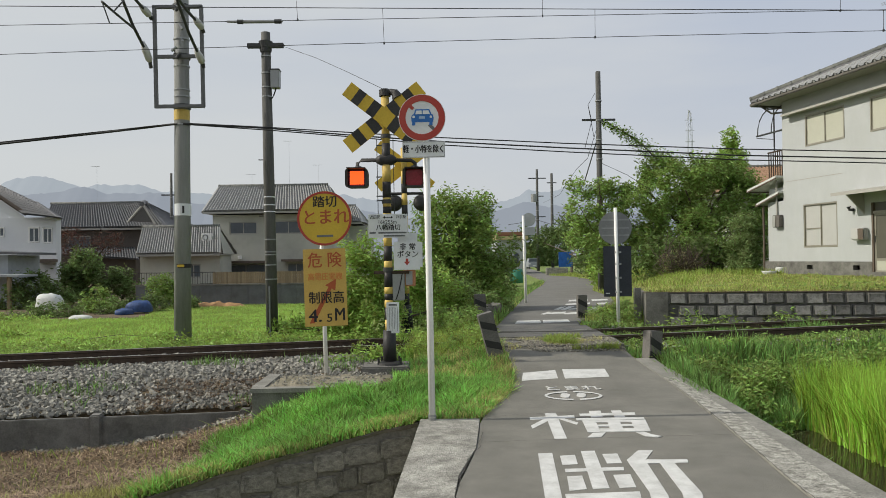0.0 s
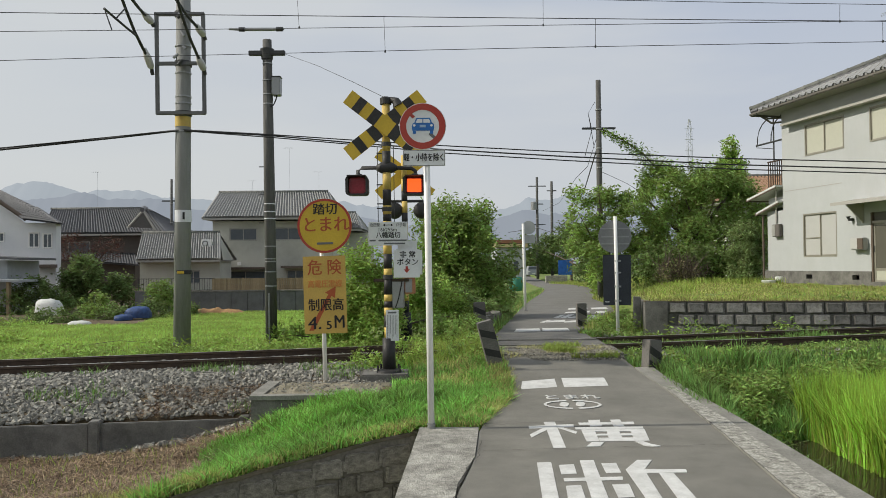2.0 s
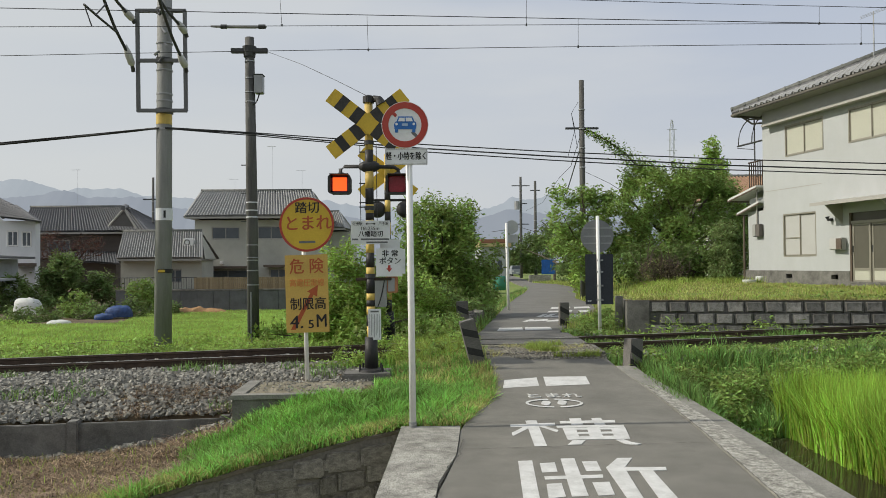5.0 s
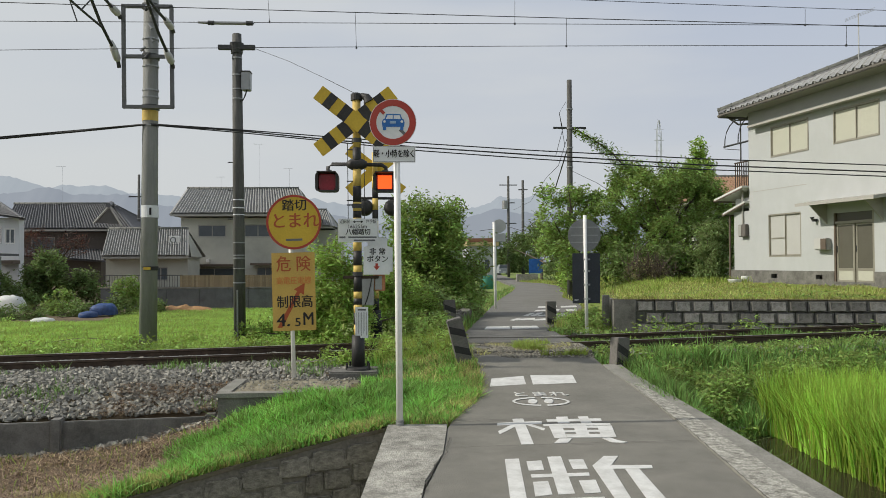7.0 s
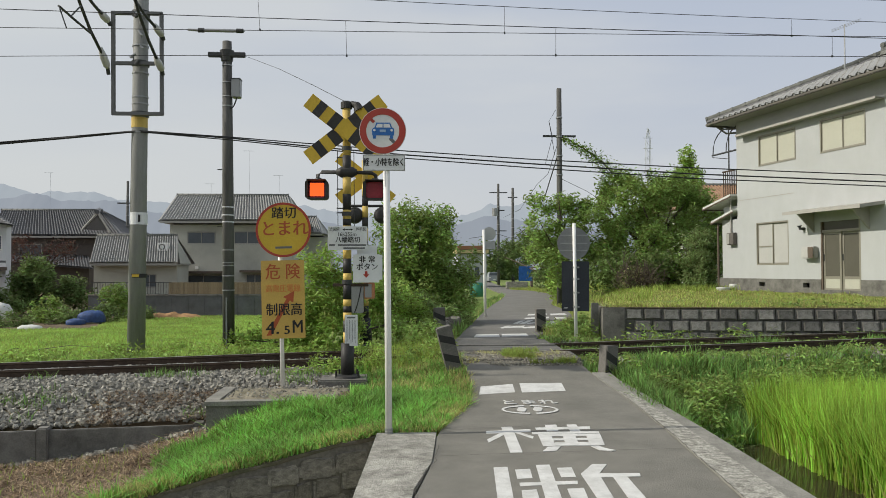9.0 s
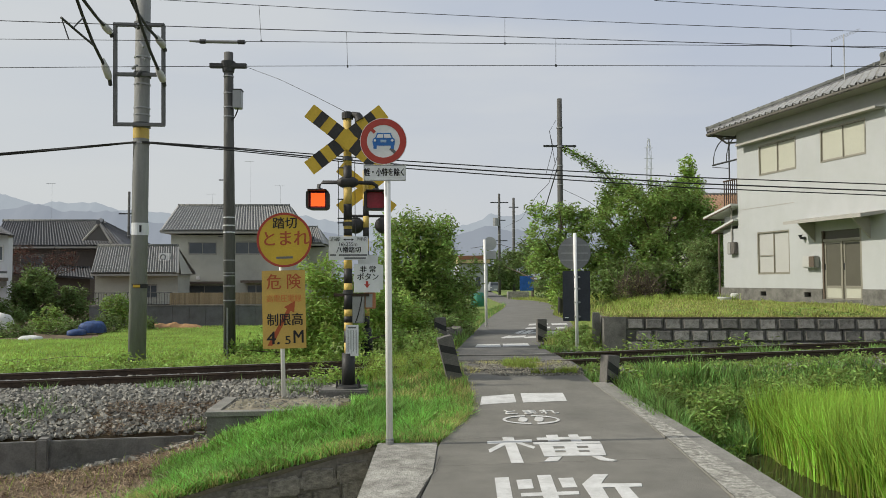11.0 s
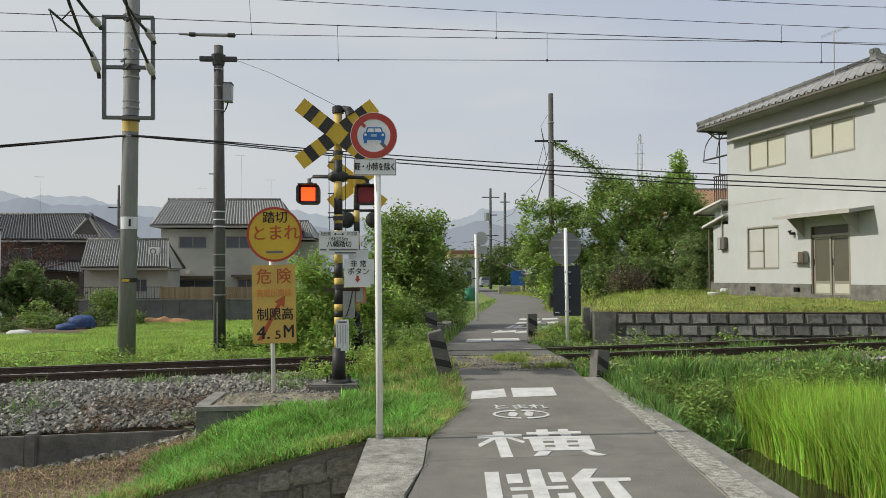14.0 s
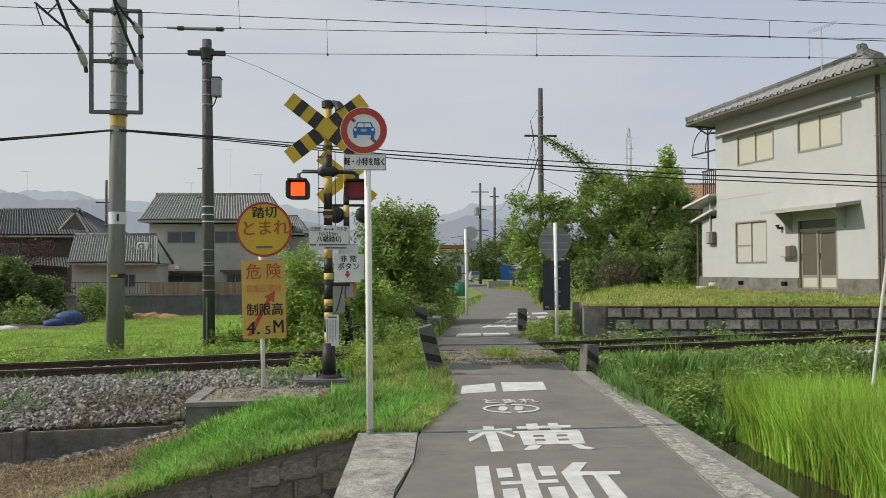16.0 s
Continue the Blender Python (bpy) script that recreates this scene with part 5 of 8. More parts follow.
marking([[(0.866, 7.85), (1.336, 7.914), (1.319, 7.791), (0.857, 7.729)], [(1.045, 8.031), (1.162, 8.043), (1.099, 6.917), (0.985, 6.909)], [(1.026, 7.801), (1.068, 7.734), (0.835, 7.33), (0.836, 7.465)], [(1.149, 7.756), (1.197, 7.79), (1.314, 7.564), (1.284, 7.479)],
         [(1.397, 7.978), (1.982, 8.007), (1.96, 7.891), (1.388, 7.872)], [(1.521, 8.099), (1.646, 8.111), (1.609, 7.81), (1.487, 7.799)], [(1.757, 8.103), (1.862, 8.116), (1.836, 7.795), (1.725, 7.783)], [(1.326, 7.763), (2.017, 7.773), (1.998, 7.673), (1.316, 7.663)],
         [(1.37, 7.659), (1.499, 7.651), (1.449, 7.147), (1.329, 7.139)], [(1.853, 7.646), (2.001, 7.654), (1.918, 7.151), (1.776, 7.143)], [(1.617, 7.661), (1.741, 7.662), (1.675, 7.157), (1.547, 7.149)], [(1.499, 7.651), (1.853, 7.646), (1.84, 7.557), (1.489, 7.562)], [(1.478, 7.45), (1.826, 7.462), (1.811, 7.369), (1.47, 7.374)], [(1.466, 7.283), (1.799, 7.279), (1.776, 7.143), (1.451, 7.147)],
         [(1.367, 7.105), (1.491, 7.121), (1.414, 6.943), (1.287, 6.936)], [(1.775, 7.112), (1.85, 7.123), (1.89, 7.02), (1.964, 6.94), (1.911, 6.906), (1.818, 6.949)]], "white painted character for crossing on worn asphalt")
marking([[(0.774, 6.405), (0.894, 6.417), (0.768, 4.949), (0.651, 4.936)], [(0.944, 6.321), (1.072, 6.345), (1.046, 6.063), (0.921, 6.041)], [(1.301, 6.358), (1.427, 6.37), (1.399, 6.073), (1.279, 6.068)], [(0.921, 5.931), (1.384, 5.962), (1.367, 5.872), (0.914, 5.841)], [(1.141, 6.461), (1.259, 6.467), (1.159, 5.426), (1.038, 5.409)],
         [(0.906, 5.724), (1.022, 5.743), (0.995, 5.411), (0.866, 5.372)], [(1.256, 5.747), (1.387, 5.761), (1.35, 5.44), (1.229, 5.423)], [(0.824, 5.3), (1.35, 5.337), (1.321, 5.181), (0.81, 5.15)],
         [(1.622, 6.454), (1.748, 6.454), (1.603, 6.149), (1.519, 5.235), (1.447, 4.921), (1.332, 4.907), (1.414, 5.326), (1.456, 6.157)], [(1.607, 6.166), (1.939, 6.149), (1.917, 6.058), (1.588, 6.052)], [(1.693, 6.047), (1.806, 6.052), (1.766, 5.288), (1.667, 4.912), (1.543, 4.91), (1.632, 5.294)]], "white painted character for cutting across on worn asphalt")
marking([[(1.055, 10.3), (1.508, 10.427), (1.48, 9.989), (0.992, 9.863)], [(1.607, 10.469), (2.194, 10.518), (2.16, 10.039), (1.567, 9.966)]], "broken white stop line across worn asphalt", "stop_line")
marking([[(1.49, 16.08), (2.06, 16.18), (2.13, 16.98), (1.62, 16.92)], [(2.10, 16.22), (2.70, 16.32), (2.77, 17.08), (2.20, 17.02)]], "worn white stop line beyond the crossing", "stop_line")
marking([[(2.399, 19.066), (2.716, 19.934), (2.821, 19.913), (2.476, 18.863)], [(2.661, 19.536), (3.19, 19.98), (3.041, 19.201), (2.555, 19.037)], [(3.005, 19.272), (3.359, 19.67), (3.523, 19.775), (3.295, 19.024), (2.992, 18.892)], [(3.003, 20.898), (3.396, 22.113), (3.542, 22.168), (3.105, 20.724)], [(3.166, 20.788), (3.634, 22.234), (3.807, 22.283), (3.303, 20.684)], [(3.451, 21.115), (4.363, 21.901), (4.216, 21.351), (3.358, 20.673)], [(3.865, 20.42), (4.363, 21.901), (4.44, 21.884), (3.948, 20.403)], [(3.62, 22.9), (4.45, 23.3), (4.62, 24.1), (3.80, 23.6)], [(4.55, 22.9), (4.95, 23.1), (5.15, 24.0), (4.75, 23.8)], [(4.05, 24.9), (4.75, 25.2), (4.95, 26.3), (4.25, 25.9)], [(4.85, 25.0), (5.45, 25.3), (5.6, 26.3), (5.02, 26.0)]], "worn white painted lettering beyond the crossing")
small = marking([], "small white hiragana over a ring with two footprints")
_w = words("とまれ", 0.30, 0, 0, 0, WHITE, small, "stroke", sx=1.0, depth=0.004)
_c0, _c1, _c2 = Vector((1.553, 9.487, 0)), Vector((1.225, 9.499, 0)), Vector((1.588, 9.697, 0))
_wd = 2 * (_c0 - _c1).length
_w.data.transform(Matrix.Rotation(-math.pi / 2, 4, "X"))
_xs = [v.co.x for v in _w.data.vertices]; _ys = [v.co.y for v in _w.data.vertices]
_w.data.transform(Matrix.Diagonal((_wd / (max(_xs) - min(_xs)), 1.25 * (_c2 - _c0).length / (max(_ys) - min(_ys)), 1, 1)))
_w.matrix_basis = pose(_c0.x, _c0.y - 0.12, road_edge(_c0.y - 0.12)[2] + 0.006, 0.0)
_e0, _e1, _e2 = Vector((1.499, 8.928, 0)), Vector((1.168, 8.978, 0)), Vector((1.455, 8.668, 0))
_a, _b = (_e0 - _e1).length, (_e0 - _e2).length
bm = bmesh.new()
n_ = 56
rr = [[bm.verts.new((_e0.x + s * _a * math.cos(2 * math.pi * i / n_), _e0.y + (s if s == 1 else 0.72) * _b * math.sin(2 * math.pi * i / n_), road_edge(_e0.y + _b * math.sin(2 * math.pi * i / n_))[2] + 0.008)) for i in range(n_)] for s in (1, 0.9)]
for i in range(n_):
    j = (i + 1) % n_
    if i in (13, 14, 41, 42):
        continue
    bm.faces.new((rr[0][i], rr[0][j], rr[1][j], rr[1][i]))
part("ring", bm, WHITE, small)
for cx_, cy_ in ((1.405, 8.947), (1.597, 8.957)):
    part("footprint", slabb([(cx_ + 0.10 * math.cos(2 * math.pi * i / 18) * (1 + 0.3 * math.sin(4 * math.pi * i / 18)) * 0.55, cy_ + 0.14 * math.sin(2 * math.pi * i / 18)) for i in range(18)], road_edge(cy_)[2] + 0.001, road_edge(cy_)[2] + 0.008, z=True), WHITE, small)

# seams and cracks in the paving; the first run paints a cast shadow
seam = thing("pavement_seam", pose(0, 0, 0), "dark tar-filled seams and one painted cast shadow across the asphalt", "seam", kind="structure")
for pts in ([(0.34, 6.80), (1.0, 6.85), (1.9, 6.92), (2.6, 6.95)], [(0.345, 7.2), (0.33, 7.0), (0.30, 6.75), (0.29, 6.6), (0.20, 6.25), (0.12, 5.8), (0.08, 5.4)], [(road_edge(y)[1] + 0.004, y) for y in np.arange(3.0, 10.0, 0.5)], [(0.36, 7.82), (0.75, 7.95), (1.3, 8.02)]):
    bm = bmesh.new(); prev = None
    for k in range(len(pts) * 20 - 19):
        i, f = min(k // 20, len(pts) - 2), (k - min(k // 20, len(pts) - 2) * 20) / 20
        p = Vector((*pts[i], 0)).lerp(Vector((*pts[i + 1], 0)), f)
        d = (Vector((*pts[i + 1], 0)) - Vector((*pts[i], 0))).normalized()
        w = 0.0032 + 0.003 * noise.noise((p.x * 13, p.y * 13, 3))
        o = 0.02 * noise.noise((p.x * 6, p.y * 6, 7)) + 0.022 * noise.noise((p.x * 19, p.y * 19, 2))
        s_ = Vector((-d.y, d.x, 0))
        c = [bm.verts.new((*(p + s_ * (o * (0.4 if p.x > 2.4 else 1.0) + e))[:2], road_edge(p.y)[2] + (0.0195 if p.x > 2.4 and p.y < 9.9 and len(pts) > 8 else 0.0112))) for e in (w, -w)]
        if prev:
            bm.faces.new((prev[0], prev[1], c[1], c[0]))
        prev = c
    part("seam_line", bm, mat("seam_tar_and_shade", (0.07, 0.066, 0.058), 0.9, 0.3, 8, 0.2, 60), seam)


# ---- walls in courses ----
def ditch_wall():
    t = tagged(new("wall_ditch"), "dark stained stone wall of the ditch beside the lane", "wall", kind="structure")
    rng = random.Random(11)
    line = [(-6.0, 5.55), (-4.4, 6.15), (-2.8, 6.75), (-2.1, 7.15), (-1.24, 7.40), (-0.28, 7.80)]
    bm = bmesh.new(); prev = None
    cap = bmesh.new(); pcap = None
    for i in range(121):
        f = i / 120 * (len(line) - 1); k = min(int(f), len(line) - 2); f -= k
        x, y = line[k][0] + (line[k + 1][0] - line[k][0]) * f, line[k][1] + (line[k + 1][1] - line[k][1]) * f
        zt = wall_top_z(x) - 0.02 + 0.02 * noise.noise((x * 2, 0, 0))
        c = [bm.verts.new(p) for p in ((x, y, -1.6), (x, y, zt), (x + 0.05, y + 0.25, zt), (x + 0.05, y + 0.25, -1.6))]
        e = [cap.verts.new(p) for p in ((x - 0.005, y - 0.012 - 0.012 * noise.noise((x * 5, 1, 0)), zt - 0.03 - 0.02 * noise.noise((x * 4, 2, 0))), (x - 0.005, y + 0.01 * noise.noise((x * 7, 3, 0)), zt + 0.004), (x + 0.05, y + 0.16, zt + 0.006), (x + 0.05, y + 0.16, zt - 0.07))]
        if prev:
            for a in range(4):
                bm.faces.new((prev[a], prev[(a + 1) % 4], c[(a + 1) % 4], c[a]))
                cap.faces.new((pcap[a], pcap[(a + 1) % 4], e[(a + 1) % 4], e[a]))
        prev, pcap = c, e
    for q in (bm, cap):
        bmesh.ops.recalc_face_normals(q, faces=q.faces[:])
    part("core", bm, mat("mortar", (0.165, 0.155, 0.132), 0.95, 0.45, 5, 0.9, 26, stain=(0.075, 0.07, 0.06), stain_amt=0.85, stain_scale=2.5), t, "grey mortar")
    part("coping", cap, mat("coping", (0.10, 0.085, 0.06), 0.95, 0.35, 4, 0.6, 40, stain=(0.05, 0.06, 0.025), stain_amt=0.8, stain_scale=3), t, "mossy mortar coping")
    stones_ = []
    for v in range(6):
        me = bpy.data.meshes.new("stone")
        b = bmesh.new()
        box(b, -0.5, 0.5, -0.5, 0.5, -0.5, 0.5, 0.11)
        for q in b.verts:
            q.co += Vector((rng.uniform(-0.06, 0.06), rng.uniform(-0.08, 0.08), rng.uniform(-0.07, 0.07)))
        b.to_mesh(me); b.free(); me.materials.append(WALLSTONE); stones_.append(me)
    for k in range(len(line) - 1):
        (xa, ya), (xb, yb) = line[k], line[k + 1]
        L_ = math.hypot(xb - xa, yb - ya); ang = math.degrees(math.atan2(yb - ya, xb - xa))
        for row in range(6):
            u = rng.uniform(-0.12, 0.0)
            while u < L_ - 0.05:
                w = rng.uniform(0.17, 0.38)
                f = min(1, max(0, (u + w / 2) / L_))
                x, y = xa + (xb - xa) * f, ya + (yb - ya) * f
                z = wall_top_z(x) - 0.20 - row * 0.205 + rng.uniform(-0.012, 0.012)
                shared("stone", rng.choice(stones_), t, pose(x, y - 0.005, z, rng.uniform(-4, 4), rng.uniform(-4, 4), ang) @ Matrix.Diagonal((w - 0.012, 0.034, 0.188, 1)))
                u += w


ditch_wall()


def block_wall():
    t = tagged(new("wall_block"), "low retaining wall of grey concrete blocks with a cap", "wall", kind="structure")
    xa, ya, xb, yb = 4.16, 15.62, 15.6, 13.95
    L_ = math.hypot(xb - xa, yb - ya); ang = math.degrees(math.atan2(yb - ya, xb - xa))
    M = pose(xa, ya, 0, 0, 0, ang)
    part("core", boxb(0.0, L_, 0.045, 0.32, -0.1, 0.868, m=M), CONC_DARK, t, "mortar backing")
    part("pier", boxb(-0.03, 0.42, -0.03, 0.36, -0.1, 0.885, 0.012, m=M), CONC_DARK, t, "plain concrete end pier")
    part("cap", boxb(-0.04, L_, -0.012, 0.34, 0.868, 0.892, 0.008, m=M), mat("cap_soil_stained", (0.11, 0.09, 0.062), 0.95, 0.4, 4, 0.6, 40, stain=(0.17, 0.14, 0.09), stain_amt=0.7, stain_scale=2), t, "thin soil-stained cap")
    part("return_wall", boxb(0.0, 0.22, 0.36, 7.5, -0.1, 0.86, 0.012, m=M), CONC_DARK, t)
    rng = random.Random(17)
    face_mat = mat("block_face", (0.235, 0.23, 0.215), 0.95, 0.4, 8, 1.0, 30, stain=(0.11, 0.105, 0.09), stain_amt=0.85, stain_scale=3.0, rnd=0.35)
    kinds = []
    for v in range(7):
        me = bpy.data.meshes.new("block")
        b = bmesh.new()
        box(b, -0.5, 0.5, -0.3, 0.5, -0.5, 0.5)
        b.normal_update()
        f = [q for q in b.faces if q.calc_center_median().y < -0.29][0]
        bmesh.ops.inset_region(b, faces=[f], thickness=0.10)
        bmesh.ops.inset_region(b, faces=[f], thickness=0.07)
        for q in f.verts:
            q.co += Vector((rng.uniform(-0.02, 0.02), -0.20 + rng.uniform(-0.06, 0.06), rng.uniform(-0.02, 0.02)))
        b.to_mesh(me); me.materials.append(BLOCK); me.materials.append(face_mat)
        b.free()
        front = min(me.polygons, key=lambda p: p.center.y)
        front.material_index = 1
        kinds.append(me)
    for row in range(5):
        u = 0.42 + (0.19 if row % 2 else 0.0)
        while u < L_ - 0.4:
            w = 0.375 + rng.uniform(-0.015, 0.015)
            shared("block", rng.choice(kinds), t, M @ pose(u + w / 2, 0.045 + rng.uniform(-0.006, 0.006), 0.748 - row * 0.235 + rng.uniform(-0.004, 0.004)) @ Matrix.Diagonal((w - 0.012, 0.15, 0.222, 1)))
            u += w


block_wall()
for px_, py_, h_ in ((4.158, 16.4, 0.95), (4.417, 18.0, 0.85)):
    q_ = thing("boundary_post", pose(px_, py_, 0.25), "short weathered concrete boundary post", "post", "boundary posts")
    part("post", boxb(-0.07, 0.07, -0.07, 0.07, -0.2, h_ - 0.25, 0.012), CONC, q_)


# ---- roofs and houses ----
def tiled_slope(name, parent, e0, e1, r0, r1, cols, rows, material, amp=0.05, label="", step=0.8):
    """A slope of pantiles between an eave and a ridge: every course steps up over the next, every tile rolls."""
    e0, e1, r0, r1 = (Vector(p) for p in (e0, e1, r0, r1))
    nrm = (e1 - e0).cross(r0 - e0 if (r0 - e0).length > 0.2 else r1 - e0).normalized()
    if nrm.z < 0:
        nrm = -nrm
    sub = 4
    prof = [0.0, 0.9, 1.0, 0.25]
    verts, faces = [], []
    W = cols * sub + 1
    for j in range(rows):
        for lip, f in ((1.0, j / rows), (0.35, (j + 1) / rows)):
            a, b = e0.lerp(r0, f), e1.lerp(r1, f)
            for i in range(W):
                p = a.lerp(b, i / (W - 1)) + nrm * amp * (prof[i % sub] + lip * step)
                verts.append(tuple(p))
    for j in range(2 * rows - 1):
        for i in range(W - 1):
            faces.append((j * W + i, j * W + i + 1, (j + 1) * W + i + 1, (j + 1) * W + i))
    k = len(verts)
    verts += [tuple(e0 - nrm * 0.03), tuple(e1 - nrm * 0.03), tuple(r1 - nrm * 0.03), tuple(r0 - nrm * 0.03)]
    faces.append((k, k + 1, k + 2, k + 3))
    for i in range(W - 1):
        faces.append((i, i + 1, k + 1 if i >= W // 2 else k))
    ob = raw(name, verts, faces, material, parent)
    return tagged(ob, label)


def hip_slope(name, parent, e0, e1, apex, cols, material, amp, label=""):
    """A triangular slope of pantiles: straight ribs run up from the eave and end at the hips."""
    e0, e1, apex = Vector(e0), Vector(e1), Vector(apex)
    run = e1 - e0
    ua = (apex - e0).dot(run) / run.length_squared
    up = apex - (e0 + run * ua)
    nrm = run.cross(up).normalized()
    if nrm.z < 0:
        nrm = -nrm
    prof = [0.0, 0.75, 1.0, 0.8, 0.25, 0.05]
    sub, courses = len(prof), 12
    W = cols * sub + 1
    verts, faces = [], []
    for j in range(2 * courses):
        v = ((j + 1) // 2) / courses
        for i in range(W):
            u = i / (W - 1)
            lim = min(u / ua, (1 - u) / (1 - ua))
            verts.append(tuple(e0 + run * u + up * min(v, lim) + nrm * amp * (prof[i % sub] + 0.3 * (1 - j % 2))))
    for j in range(2 * courses - 1):
        for i in range(W - 1):
            faces.append((j * W + i, j * W + i + 1, (j + 1) * W + i + 1, (j + 1) * W + i))
    k = len(verts)
    verts += [tuple(e0 - nrm * 0.03), tuple(e1 - nrm * 0.03), tuple(apex - nrm * 0.03)]
    faces.append((k, k + 1, k + 2))
    return tagged(raw(name, verts, faces, material, parent), label)


def ridge(parent, a, b, r, material):
    ob = part("ridge", tubeb([a, b], r, 10), material, parent, "rounded ridge tiles", True)
    a, b = Vector(a), Vector(b)
    n = max(2, int((b - a).length / 0.45))
    for i in range(n + 1):
        p = a.lerp(b, i / n); d = (b - a).normalized() * 0.03
        part("ridge_joint", tubeb([p - d, p + d], r * 1.14, 8), material, ob)
    return ob


def window(parent, x0, x1, z0, z1, y, frame_mat, pane_mat, leaves=2, depth=0.08):
    w = part("window", boxb(x0 - 0.05, x1 + 0.05, y - 0.015, y + depth, z0 - 0.05, z0 - 0.001), frame_mat, parent, "sliding window")
    for a, b, c, d in ((x0 - 0.05, x0, z0, z1), (x1, x1 + 0.05, z0, z1), (x0 - 0.05, x1 + 0.05, z1, z1 + 0.05)):
        part("frame", boxb(a, b, y - 0.015, y + depth, c, d), frame_mat, w)
    n = leaves
    for k in range(n):
        a, b = x0 + (x1 - x0) * k / n, x0 + (x1 - x0) * (k + 1) / n
        yy = y + 0.02 + 0.022 * (k % 2)
        part("pane", boxb(a + 0.03, b - 0.03, yy + 0.008, yy + 0.014, z0 + 0.03, z1 - 0.03), pane_mat, w)
        for p, q, r, s in ((a, a + 0.03, z0, z1), (b - 0.03, b, z0, z1), (a + 0.03, b - 0.03, z0, z0 + 0.03), (a + 0.03, b - 0.03, z1 - 0.03, z1)):
            part("sash", boxb(p, q, yy, yy + 0.02, r, s), frame_mat, w)
    return w


def wall_with_openings(name, parent, x0, x1, z0, z1, y0, y1, holes, material, label=""):
    """A wall along x, with real openings (x0, x1, z0, z1) through it."""
    bm = bmesh.new()
    xs = sorted({x0, x1, *[h[0] for h in holes], *[h[1] for h in holes]})
    zs = sorted({z0, z1, *[h[2] for h in holes], *[h[3] for h in holes]})
    vs = {}
    def v(x, y, z):
        k = (round(x, 4), round(y, 4), round(z, 4))
        if k not in vs:
            vs[k] = bm.verts.new(k)
        return vs[k]
    solid = lambda i, j: 0 <= i < len(xs) - 1 and 0 <= j < len(zs) - 1 and not any(h[0] - 1e-6 <= xs[i] and xs[i + 1] <= h[1] + 1e-6 and h[2] - 1e-6 <= zs[j] and zs[j + 1] <= h[3] + 1e-6 for h in holes)
    for i in range(len(xs) - 1):
        for j in range(len(zs) - 1):
            if not solid(i, j):
                continue
            a, b, c, d = xs[i], xs[i + 1], zs[j], zs[j + 1]
            bm.faces.new((v(a, y0, c), v(b, y0, c), v(b, y0, d), v(a, y0, d)))
            bm.faces.new((v(a, y1, d), v(b, y1, d), v(b, y1, c), v(a, y1, c)))
            if not solid(i - 1, j): bm.faces.new((v(a, y1, c), v(a, y0, c), v(a, y0, d), v(a, y1, d)))
            if not solid(i + 1, j): bm.faces.new((v(b, y0, c), v(b, y1, c), v(b, y1, d), v(b, y0, d)))
            if not solid(i, j - 1): bm.faces.new((v(a, y0, c), v(a, y1, c), v(b, y1, c), v(b, y0, c)))
            if not solid(i, j + 1): bm.faces.new((v(a, y0, d), v(b, y0, d), v(b, y1, d), v(a, y1, d)))
    bmesh.ops.recalc_face_normals(bm, faces=bm.faces[:])
    return part(name, bm, material, parent, label)


